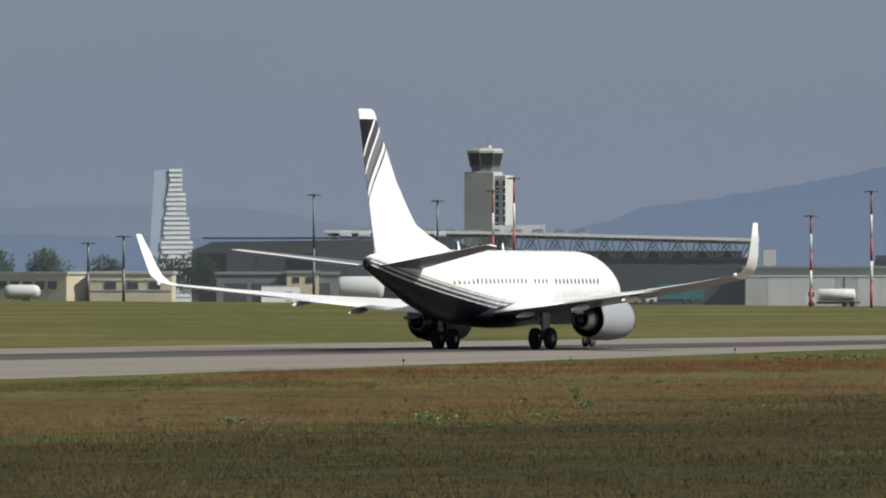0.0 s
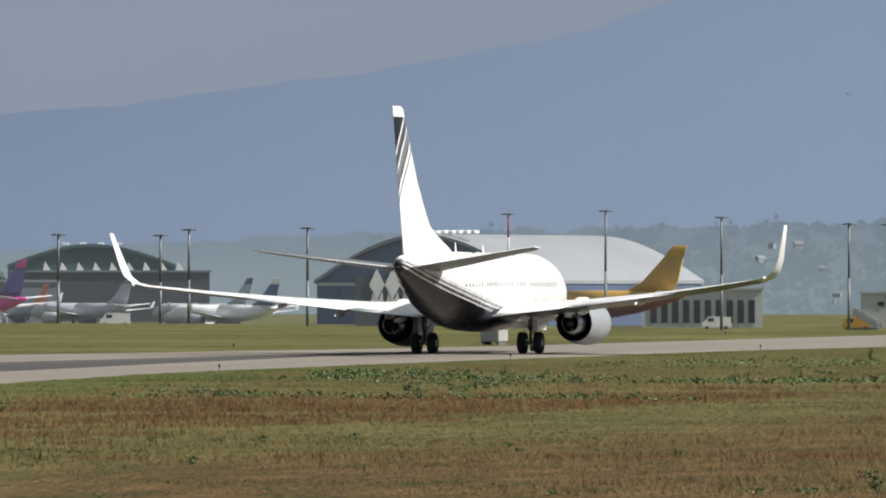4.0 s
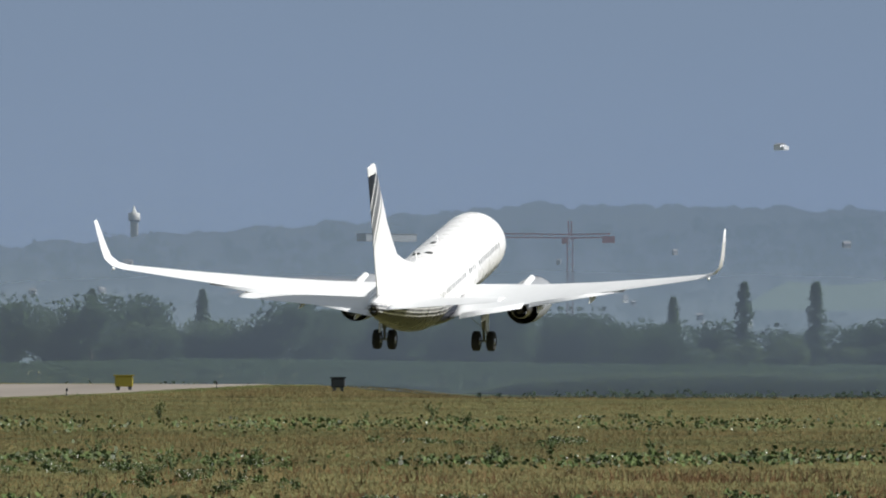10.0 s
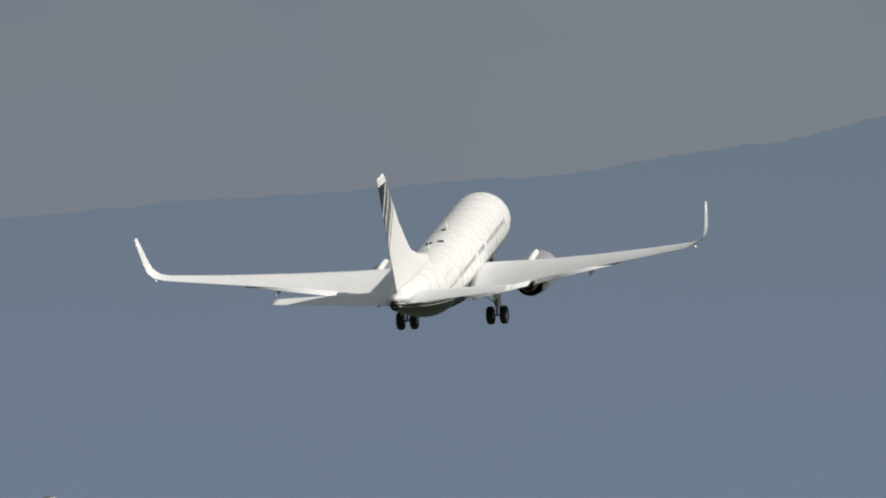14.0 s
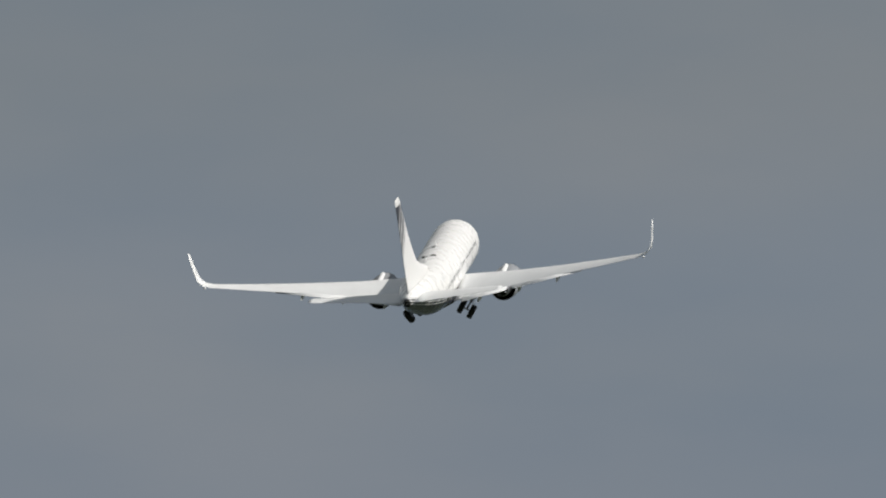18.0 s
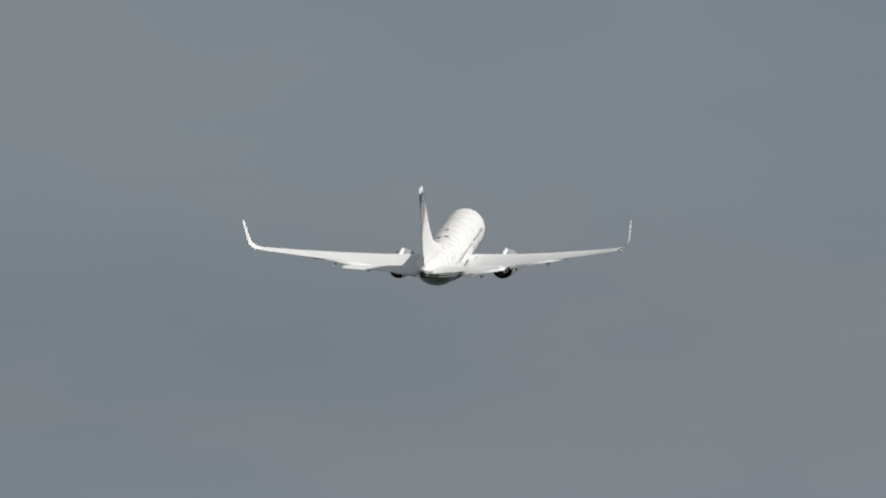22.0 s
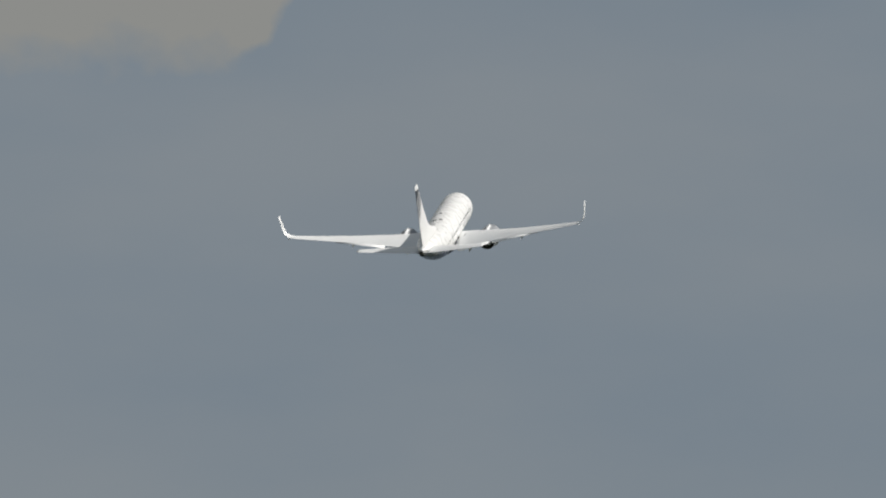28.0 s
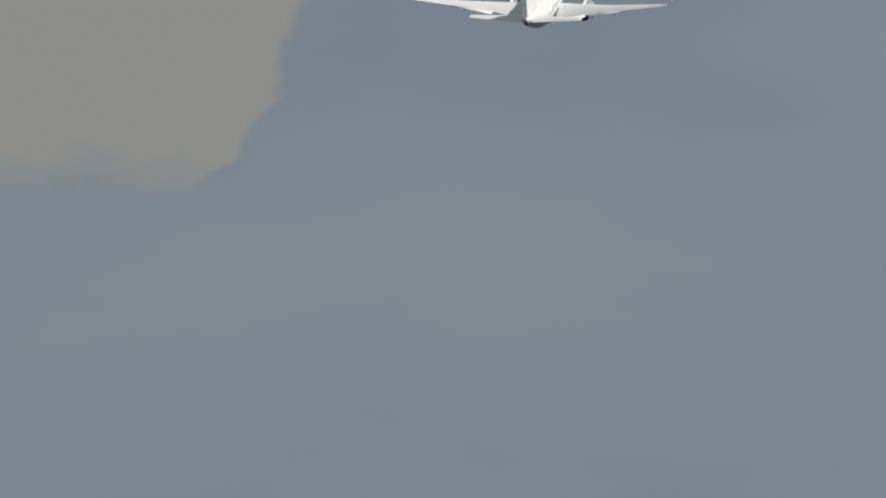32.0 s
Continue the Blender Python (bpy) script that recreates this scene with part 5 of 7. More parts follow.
air_stairs(-216, 1075, 80)


# airfield signs, runway edge lamps, windsock
def cabinet(name, x, y, turn, w, d, h, mat, label, cat):
    t = thing(name, stand(x, y, turn), label, cat)
    box("casing", -w / 2, w / 2, 0, d, 0.18, h, mat, t, 0.04)
    box("lid", -w / 2 - 0.06, w / 2 + 0.06, -0.06, d + 0.06, h, h + 0.07, PALEPANEL if mat is CONCRETE else mat, t)
    for sx in (-w / 2 + 0.15, w / 2 - 0.15):
        box("foot", sx - 0.08, sx + 0.08, 0.1, d - 0.1, 0, 0.2, CONCRETE_DK, t)
    return t


cabinet("equipment_cabinet", -13, 166, -18, 1.35, 1.0, 0.95, CONCRETE, "pale grey equipment cabinet in the grass", "cabinet")
cabinet("airfield_sign", 14.7, 215.4, 6, 0.85, 0.25, 0.66, SIGNYELLOW, "dull yellow airfield sign board", "sign")
cabinet("airfield_sign", 24.6, 216.3, 3, 0.64, 0.25, 0.6, DARKPANEL, "dark airfield sign board seen from behind", "sign")


def edge_lamp(x, y):
    t = thing("runway_lamp", stand(x, y, 0), "small dark runway edge lamp on a stem", "runway lamp", "runway edge lamps")
    v, f = lathe_data([(0, 0.05), (0.03, 0.05), (0.04, 0.018), (0.2, 0.018)], 8)
    mesh_ob("stem", v, f, MASTGREY, t)
    v, f = lathe_data([(0.18, 0.03), (0.2, 0.05), (0.28, 0.045), (0.31, 0.02)], 10)
    mesh_ob("lamp_head", v, f, BLACK, t)
    return t


for i in range(10):
    y = -215 + i * 50
    edge_lamp(near_edge(y) + 0.5, y)
    if i % 2:
        edge_lamp(-27 + 10 * smooth(60, 160, y), y)

t = thing("windsock", stand(-119.4, 997, 8) @ Matrix.Scale(1.12, 4), "red and white striped windsock on a thin mast", "windsock")
v, f = lathe_data([(0, 0.09), (6.6, 0.05)], 8)
mesh_ob("mast", v, f, MASTGREY, t)
for i in range(5):
    v, f = lathe_data([(-0.15 - i * 0.85, 0.5 - i * 0.07), (-1.0 - i * 0.85, 0.43 - i * 0.07)], 12, "x", 0, 0, 0, False)
    c = math.cos(radians(14))
    mesh_ob("sock_ring", [(a, b2, 6.3 + cc + a * 0.25) for a, b2, cc in v], f, RED if i % 2 == 0 else MASTWHITE, t, True)
# perimeter marker posts
for x, y in ((-62, 700), (-20, 420)):
    t = thing("marker_post", stand(x, y, 0), "short dark marker post in the grass", "post", "marker posts")
    v, f = lathe_data([(0, 0.16), (1.5, 0.14), (1.6, 0.05)], 8)
    mesh_ob("post", v, f, BLACK, t)



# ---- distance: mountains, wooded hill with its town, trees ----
def painted_haze_material(name, low, high, z0, z1, scale, amount, west=1.0):
    """Far distance with haze painted into its colour: a plain dim glow that pales downwards."""
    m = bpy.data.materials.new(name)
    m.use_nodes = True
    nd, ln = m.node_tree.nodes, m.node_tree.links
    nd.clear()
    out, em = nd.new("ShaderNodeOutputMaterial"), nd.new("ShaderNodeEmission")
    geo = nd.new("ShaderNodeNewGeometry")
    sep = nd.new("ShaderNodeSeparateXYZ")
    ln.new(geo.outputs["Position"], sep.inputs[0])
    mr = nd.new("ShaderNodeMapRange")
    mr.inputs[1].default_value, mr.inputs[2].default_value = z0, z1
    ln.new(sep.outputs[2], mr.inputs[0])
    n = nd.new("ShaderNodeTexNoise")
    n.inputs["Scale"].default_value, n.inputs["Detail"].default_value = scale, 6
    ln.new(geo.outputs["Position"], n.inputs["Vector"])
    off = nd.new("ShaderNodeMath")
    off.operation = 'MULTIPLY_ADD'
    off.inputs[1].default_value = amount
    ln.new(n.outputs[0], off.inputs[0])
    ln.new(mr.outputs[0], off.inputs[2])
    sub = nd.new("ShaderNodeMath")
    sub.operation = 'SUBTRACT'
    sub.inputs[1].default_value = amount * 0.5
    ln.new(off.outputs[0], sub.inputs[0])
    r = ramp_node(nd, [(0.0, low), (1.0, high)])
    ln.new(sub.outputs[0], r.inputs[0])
    # the painted haze glows more dimly towards the west
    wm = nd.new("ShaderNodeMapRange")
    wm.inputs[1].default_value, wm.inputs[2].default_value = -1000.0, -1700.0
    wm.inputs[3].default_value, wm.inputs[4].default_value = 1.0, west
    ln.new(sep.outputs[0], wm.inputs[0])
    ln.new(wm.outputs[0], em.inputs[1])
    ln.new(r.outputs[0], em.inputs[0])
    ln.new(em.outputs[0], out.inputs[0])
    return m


MOUNTAIN = painted_haze_material("mountain_in_haze", (0.166, 0.220, 0.318), (0.150, 0.196, 0.254), 40, 300, 0.004, 0.25, 0.76)
FARRIDGE = painted_haze_material("far_ridge_in_haze", (0.158, 0.190, 0.252), (0.152, 0.182, 0.238), 20, 120, 0.004, 0.2)
HILL = painted_haze_material("wooded_hill_in_haze", (0.158, 0.198, 0.218), (0.116, 0.152, 0.198), 2, 34, 0.02, 0.5)


def ridge(name, cx, cy, dist, prof, mat, label, jag, step=0.06, sink=0.0):
    """A curtain of hills round the place: bearing in degrees left of the runway, crest height."""
    v, f = [], []
    a0, a1 = prof[0][0], prof[-1][0]
    n = int(abs(a1 - a0) / step)
    for i in range(n + 1):
        a = a0 + (a1 - a0) * i / n
        for (p, h0), (q, h1) in zip(prof, prof[1:]):
            if q <= a <= p:
                u = (p - a) / (p - q)
                u = u * u * (3 - 2 * u) * 0.5 + u * 0.5
                h = h0 + (h1 - h0) * u
                break
        h -= sink * smooth(9, 20, a)
        h += jag * (noise.noise((a * 4, 0, 3)) + 0.5 * noise.noise((a * 13, 1, 3)) + 0.3 * noise.noise((a * 40, 2, 3)))
        s, c = math.sin(radians(a)), math.cos(radians(a))
        for rr, zz in ((dist, -60), (dist, h * 0.5), (dist + 60, h), (dist + 200, h * 0.6)):
            v.append((cx - rr * s, cy + rr * c, zz))
    for i in range(n):
        for k in range(3):
            f.append((i * 4 + k, i * 4 + 4 + k, i * 4 + 5 + k, i * 4 + 1 + k))
    return tagged(mesh_ob(name, v, f, mat, None, True), label, "backdrop", kind="structure")


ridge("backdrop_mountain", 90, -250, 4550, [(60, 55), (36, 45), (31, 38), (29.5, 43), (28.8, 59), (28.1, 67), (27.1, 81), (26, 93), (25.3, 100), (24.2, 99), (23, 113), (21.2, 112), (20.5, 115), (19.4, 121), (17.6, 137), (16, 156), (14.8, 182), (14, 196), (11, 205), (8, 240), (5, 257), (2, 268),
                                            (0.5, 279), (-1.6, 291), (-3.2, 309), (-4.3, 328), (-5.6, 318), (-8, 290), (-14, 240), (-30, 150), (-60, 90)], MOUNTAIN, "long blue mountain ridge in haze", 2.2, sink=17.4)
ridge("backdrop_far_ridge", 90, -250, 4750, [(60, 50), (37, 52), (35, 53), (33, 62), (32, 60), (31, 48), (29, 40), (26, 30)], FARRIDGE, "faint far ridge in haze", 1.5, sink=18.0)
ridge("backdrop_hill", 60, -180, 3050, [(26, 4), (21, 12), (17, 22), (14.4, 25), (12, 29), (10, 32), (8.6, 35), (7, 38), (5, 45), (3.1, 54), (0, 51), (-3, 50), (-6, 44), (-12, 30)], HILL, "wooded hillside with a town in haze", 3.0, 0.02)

FOLIAGE = leafy("dark_foliage", (0.042, 0.066, 0.036), 0.25, 0.35, 0.8)
FOLIAGE2 = leafy("dull_foliage", (0.056, 0.080, 0.040), 0.25, 0.35, 0.8)
FARLEAF = painted_haze_material("far_foliage_in_haze", (0.124, 0.160, 0.180), (0.102, 0.138, 0.178), 0, 34, 0.02, 0.6)
BARK = surf("bark", (0.10, 0.08, 0.06), 0.9, var=0.3, scale=2.0)


def leaf_cloud(rng, count, shape, size):
    """Clumps of small leaf blades: shape gives a place and an outward direction."""
    v, f = [], []
    for _ in range(count):
        c = shape(rng)
        for _k in range(3):
            a, t = rng.uniform(0, 6.283), rng.uniform(-0.9, 0.9)
            s = size * rng.uniform(0.5, 1.3)
            dx, dy, dz = s * math.cos(a), s * math.sin(a), s * t
            ex, ey, ez = -s * math.sin(a) * 0.6, s * math.cos(a) * 0.6, s * rng.uniform(-0.7, 0.7)
            x, y, z = (c[0] + rng.uniform(-s, s) * 0.6, c[1] + rng.uniform(-s, s) * 0.6, c[2] + rng.uniform(-s, s) * 0.6)
            o = len(v)
            v += [(x - dx, y - dy, z - dz), (x + ex, y + ey, z + ez), (x + dx, y + dy, z + dz), (x - ex, y - ey, z - ez)]
            f.append((o, o + 1, o + 2, o + 3))
    return v, f


def tree(seed, h, w, kind, mat):
    rng = random.Random(seed)
    t = thing("tree", pose(0, 0, 0), "tall narrow dark green poplar" if kind == "poplar" else "broad dark green deciduous tree", "tree", "trees beyond the airfield")
    rings = []
    for i in range(5):
        u = i / 4
        r = (0.30 - 0.2 * u) * h / 12
        rings.append([(0.2 * math.sin(u * 3) + r * math.cos(a), r * math.sin(a), h * 0.75 * u) for a in (2 * math.pi * j / 7 for j in range(7))])
    tv, tf = loft_data(rings)
    for j in range(6):
        a, z0 = rng.uniform(0, 6.28), h * rng.uniform(0.22, 0.55)
        ln2 = w * rng.uniform(0.25, 0.42) * (0.35 if kind == "poplar" else 1)
        lv, lf = loft_data([[(ln2 * k * math.cos(a) + 0.09 * (1 - 0.7 * k) * math.cos(q), ln2 * k * math.sin(a) + 0.09 * (1 - 0.7 * k) * math.sin(q), z0 + h * 0.18 * k) for q in (0, 2.1, 4.2)] for k in (0, 1)])
        tv, tf = merged((tv, tf), (lv, lf))
    mesh_ob("trunk", tv, tf, BARK, t)
    lobes = [(rng.uniform(-0.3, 0.3) * w, rng.uniform(-0.3, 0.3) * w, h * rng.uniform(0.38, 0.82), w * rng.uniform(0.2, 0.34)) for _ in range(9)]

    def shape(r):
        if kind == "poplar":
            u = r.random()
            rad = w * 0.5 * math.sin(math.pi * min(1, 0.22 + 0.76 * u)) ** 0.5 * r.uniform(0.2, 1.0) * (1 + 0.12 * math.sin(u * 23 + seed))
            a = r.uniform(0, 6.283)
            return (rad * math.cos(a), rad * math.sin(a), h * (0.1 + 0.9 * u))
        cx, cy, cz, cr = r.choice(lobes)
        d = Vector((r.gauss(0, 1), r.gauss(0, 1), r.gauss(0, 1))).normalized() * cr * r.uniform(0.5, 1.05)
        return (cx + d.x, cy + d.y, max(h * 0.12, cz + d.z * 0.9))
    v, f = leaf_cloud(rng, 1450 if kind != "poplar" else 1000, shape, (0.26 if kind != "poplar" else 0.2) * h / 12)
    mesh_ob("crown", v, f, mat, t)
    return t


kinds = [tree(1, 13, 11, "broad", FOLIAGE), tree(2, 11, 9, "broad", FOLIAGE2), tree(3, 15, 12, "broad", FOLIAGE), tree(4, 9.5, 8, "broad", FOLIAGE), tree(5, 15, 2.9, "poplar", FOLIAGE), tree(6, 13, 2.5, "poplar", FOLIAGE2)]
rng = random.Random(11)
spots = []
for i in range(210):
    u = i / 210
    x = -141 + 321 * u + rng.uniform(-2, 2)
    y = 1062 + 0.42 * (x + 170) + rng.uniform(-12, 45)
    spots.append((x, y, rng.choice((0, 1, 2, 3, 3, 1, 0))))
spots += [(18, 1163, 4), (30, 1163, 4), (6, 1172, 5), (43, 1166, 5), (48, 1170, 4), (-39, 1150, 4), (-86, 1120, 5), (-70, 1140, 5), (-113, 1098, 4), (62, 1180, 5)]
spots += [(-143, 1066, 2), (-137, 1072, 2), (-131, 1068, 0)]
spots += [(-570, 854, 3), (-536, 878, 3), (-531, 881, 3), (-620, 860, 1), (-628, 856, 3), (-612, 868, 1), (-640, 850, 1), (-603, 875, 3), (-596, 884, 3), (-652, 846, 1), (-416, 1128, 3), (-398, 1130, 3)]
for i, (x, y, k) in enumerate(spots):
    m = stand(x, y, rng.uniform(0, 360), -0.2)
    if k > 3:
        m = m @ Matrix.Scale(1.2, 4)
    elif -4 < x < 58:
        # only low trees about the row of poplars
        m = m @ Matrix.Scale(rng.uniform(0.6, 0.9), 4)
    if i < 6:
        k = i
        kinds[i].matrix_basis = m
    else:
        copy_thing(kinds[k], m)
# low scrub mound before the tree belt
def scrub(name, n, seed, x0, x1, y0, y1, hmax, size, mat, label):
    r = random.Random(seed)
    def shape(q):
        x, y = q.uniform(x0, x1), q.uniform(y0, y1)
        e = max(0.05, 1 - abs(2 * (x - x0) / (x1 - x0) - 1) ** 4)
        return (x, y, ground_z(x, y) + hmax * e * q.random() ** 0.8)
    v, f = leaf_cloud(r, n, shape, size)
    return tagged(mesh_ob(name, v, f, mat), label, "scrub", kind="stuff")


scrub("scrub_belt", 9000, 5, -20, 60, 1034, 1046, 3.4, 0.3, FOLIAGE2, "low scrub along a bank past the runway")
# distance haze is put into this duller, bluer leaf colour
HAZYSCRUB = leafy("hazy_scrub", (0.046, 0.064, 0.052), 0.3, 0.3, 0.85)


def rough_field(n, seed):
    """Low bushes and tussocks scattered in patches over the far field."""
    def shape(q):
        while True:
            x, y = q.uniform(-90, 170), q.uniform(560, 1026)
            if noise.noise((x * 0.03, y * 0.012, 4)) + 0.5 * noise.noise((x * 0.12, y * 0.05, 6)) > 0.05:
                return (x, y, ground_z(x, y) + (0.4 + 0.9 * q.random() ** 2) * q.random())
    v, f = leaf_cloud(random.Random(seed), n, shape, 0.34)
    return tagged(mesh_ob("field_scrub", v, f, HAZYSCRUB), "scattered low bushes on the far field", "scrub", kind="stuff")


rough_field(5000, 14)
scrub("hedge_belt", 30000, 6, -150, 190, 1040, 1085, 4.6, 0.3, FOLIAGE, "low bushes under the trees")

# summer haze: thin uneven sheets of lit air over the fields and before the hill
def haze_sheet(name, x0, x1, y, z1, thick, top, fade, label, y1=None):
    m = bpy.data.materials.new(name)
    m.use_nodes = True
    nd, ln = m.node_tree.nodes, m.node_tree.links
    nd.clear()
    out, mix, clear, both = (nd.new("ShaderNode" + k) for k in ("OutputMaterial", "MixShader", "BsdfTransparent", "AddShader"))
    lit, through_lit = nd.new("ShaderNodeBsdfDiffuse"), nd.new("ShaderNodeBsdfTranslucent")
    lit.inputs[0].default_value = through_lit.inputs[0].default_value = (0.39, 0.45, 0.56, 1)
    ln.new(lit.outputs[0], both.inputs[0])
    ln.new(through_lit.outputs[0], both.inputs[1])
    geo, sep, n = nd.new("ShaderNodeNewGeometry"), nd.new("ShaderNodeSeparateXYZ"), nd.new("ShaderNodeTexNoise")
    ln.new(geo.outputs["Position"], sep.inputs[0])
    ln.new(geo.outputs["Position"], n.inputs["Vector"])
    n.inputs["Scale"].default_value, n.inputs["Detail"].default_value = 0.02, 3
    amount = thick
    for socket, lo, hi in ((sep.outputs[2], top[1], top[0]), (sep.outputs[0], fade[0], fade[1]), (n.outputs[0], -0.6, 0.75)):
        mr, mul = nd.new("ShaderNodeMapRange"), nd.new("ShaderNodeMath")
        mr.interpolation_type = 'SMOOTHSTEP'
        mr.inputs[1].default_value, mr.inputs[2].default_value = lo, hi
        ln.new(socket, mr.inputs[0])
        mul.operation = 'MULTIPLY'
        ln.new(mr.outputs[0], mul.inputs[0])
        if isinstance(amount, float):
            mul.inputs[1].default_value = amount
        else:
            ln.new(amount, mul.inputs[1])
        amount = mul.outputs[0]
    ln.new(amount, mix.inputs[0])
    ln.new(clear.outputs[0], mix.inputs[1])
    ln.new(both.outputs[0], mix.inputs[2])
    ln.new(mix.outputs[0], out.inputs[0])
    ob = mesh_ob("haze_bank", [(x0, y, -30), (x1, y if y1 is None else y1, -30), (x1, y if y1 is None else y1, z1), (x0, y, z1)], [(0, 1, 2, 3)], m)
    return tagged(ob, label, "haze", kind="stuff")


haze_sheet("field_haze", -260, 420, 1032, 46, 0.37, (5.0, 26.0), (-165.0, -122.0), "thin blue summer haze over the fields")
haze_sheet("apron_haze", -900, -150, 640, 60, 0.12, (4.0, 34.0), (-160.0, -290.0), "thin summer haze over the apron", 985)
haze_sheet("valley_haze", -1000, 900, 2235, 120, 0.24, (30.0, 110.0), (-900.0, -500.0), "blue summer haze before the wooded hill")

# woods on the far hill: many crowns, their haze painted as a dim glow
r = random.Random(21)
v, f = [], []
for i in range(2100):
    a = r.uniform(-8, 17)
    d = r.uniform(2650, 3040)
    s, c = math.sin(radians(a)), math.cos(radians(a))
    crest = 52 - max(0, a) * 1.8 + min(0, a) * 0.9
    z = -14 + (crest + 10) * ((d - 2650) / 390) ** 1.1
    x, y = 60 - d * s, -180 + d * c
    hgt, wid = r.uniform(3, 9), r.uniform(4, 11)
    lv, lf = leaf_cloud(r, 20, lambda q: (x + q.gauss(0, wid * 0.26), y + q.gauss(0, 2), z + hgt * abs(q.gauss(0.3, 0.24))), 1.2)
    o = len(v)
    v += lv
    f += [tuple(k + o for k in t) for t in lf]
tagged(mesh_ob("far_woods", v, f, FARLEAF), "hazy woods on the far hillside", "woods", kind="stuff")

# field colours glow dimly too, with the haze painted in
TANFIELD = painted_haze_material("tan_field_in_haze", (0.190, 0.190, 0.196), (0.205, 0.202, 0.205), 0, 60, 0.05, 0.8)
GREENFIELD = painted_haze_material("green_field_in_haze", (0.150, 0.196, 0.188), (0.160, 0.206, 0.200), 0, 60, 0.05, 0.8)
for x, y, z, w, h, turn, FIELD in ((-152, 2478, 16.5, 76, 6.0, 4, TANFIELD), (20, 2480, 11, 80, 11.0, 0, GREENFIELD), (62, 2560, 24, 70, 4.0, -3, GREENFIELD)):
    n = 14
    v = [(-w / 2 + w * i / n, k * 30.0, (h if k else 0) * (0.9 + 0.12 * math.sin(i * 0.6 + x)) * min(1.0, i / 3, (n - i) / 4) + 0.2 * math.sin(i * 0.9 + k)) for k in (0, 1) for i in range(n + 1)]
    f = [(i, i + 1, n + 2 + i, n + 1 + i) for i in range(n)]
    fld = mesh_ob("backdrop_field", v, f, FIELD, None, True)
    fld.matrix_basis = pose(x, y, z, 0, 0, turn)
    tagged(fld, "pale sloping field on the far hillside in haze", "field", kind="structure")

# far walls, roofs and crane steel: distance haze is mixed into these dull colours
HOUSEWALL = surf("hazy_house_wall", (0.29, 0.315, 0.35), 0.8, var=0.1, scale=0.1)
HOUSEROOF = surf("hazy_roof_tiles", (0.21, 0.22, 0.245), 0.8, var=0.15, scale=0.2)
HAZERED = surf("hazy_red_steel", (0.46, 0.20, 0.22), 0.6, var=0.1, scale=0.2)
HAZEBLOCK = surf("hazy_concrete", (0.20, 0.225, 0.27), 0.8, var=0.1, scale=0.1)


CHALET = surf("whitewashed_wall", (0.80, 0.81, 0.84), 0.8, var=0.05)


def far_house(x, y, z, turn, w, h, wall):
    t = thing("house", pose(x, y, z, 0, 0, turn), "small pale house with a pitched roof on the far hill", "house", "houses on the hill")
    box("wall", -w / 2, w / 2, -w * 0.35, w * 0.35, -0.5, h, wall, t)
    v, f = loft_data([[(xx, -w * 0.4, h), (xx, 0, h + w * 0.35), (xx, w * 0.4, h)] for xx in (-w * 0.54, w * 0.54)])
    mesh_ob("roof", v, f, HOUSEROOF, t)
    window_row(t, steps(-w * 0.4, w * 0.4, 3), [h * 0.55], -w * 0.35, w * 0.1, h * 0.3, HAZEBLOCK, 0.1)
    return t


r = random.Random(8)
for i in range(75):
    a = r.uniform(-6, 16)
    d = r.uniform(2640, 2960)
    s, c = math.sin(radians(a)), math.cos(radians(a))
    crest = 52 - max(0, a) * 1.8 + min(0, a) * 0.9
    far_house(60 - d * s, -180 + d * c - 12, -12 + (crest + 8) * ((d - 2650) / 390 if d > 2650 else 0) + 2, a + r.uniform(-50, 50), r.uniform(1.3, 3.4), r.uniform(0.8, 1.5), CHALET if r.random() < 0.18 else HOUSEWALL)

t = thing("warehouse", pose(-150, 2693, 38.6, 0, 0, 38), "long low white warehouse on the far hillside", "building")
box("wall", -11, 11, 0, 6, -2, 0.7, HOUSEWALL, t)
box("roof", -11.2, 11.2, -0.2, 6.2, 0.7, 0.85, HOUSEROOF, t)
t = thing("mountain_house", pose(-44, 4149, 105, 0, 0, -48) @ Matrix.Scale(0.75, 4), "pale building high on the mountain slope", "building")
box("wall", -4, 3, 0, 6, -2, 1.9, CHALET, t)
v, f = loft_data([[(xx, -0.4, 1.9), (xx, 3, 3.2), (xx, 6.4, 1.9)] for xx in (-4.3, 3.3)])
mesh_ob("roof", v, f, HOUSEROOF, t)
box("annex", 3, 6, 1, 6, -2, 0.8, CHALET, t)
t = thing("red_roofed_house", stand(60, 1168, -10, -0.3) @ Matrix.Scale(0.8, 4), "small pale house with a bright red roof among trees", "house")
box("wall", -2.6, 2.6, 0, 6, 0, 3.6, HOUSEWALL, t)
v, f = loft_data([[(xx, -0.4, 3.5), (xx, 3, 5.0), (xx, 6.4, 3.5)] for xx in (-3, 3)])
mesh_ob("roof", v, f, RED, t, False, "bright red roof")
window_row(t, steps(-2.4, 2.4, 2), [1.9], 0, 1.0, 1.2)

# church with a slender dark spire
# the blue of distance haze is put into the slate colour
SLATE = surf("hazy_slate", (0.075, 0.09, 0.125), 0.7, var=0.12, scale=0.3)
t = thing("church", pose(-405, 2220, -17, 0, 0, 11), "distant church tower with a slender dark spire", "church")
box("tower", -3, 3, -3, 3, 0, 24, HAZEBLOCK, t)
v, f = lathe_data([(24, 3.9), (27, 2.6), (44, 0.25)], 8)
mesh_ob("spire", v, f, SLATE, t)
v, f = lathe_data([(43.5, 0.14), (48, 0.06)], 6)
mesh_ob("finial", v, f, SLATE, t)
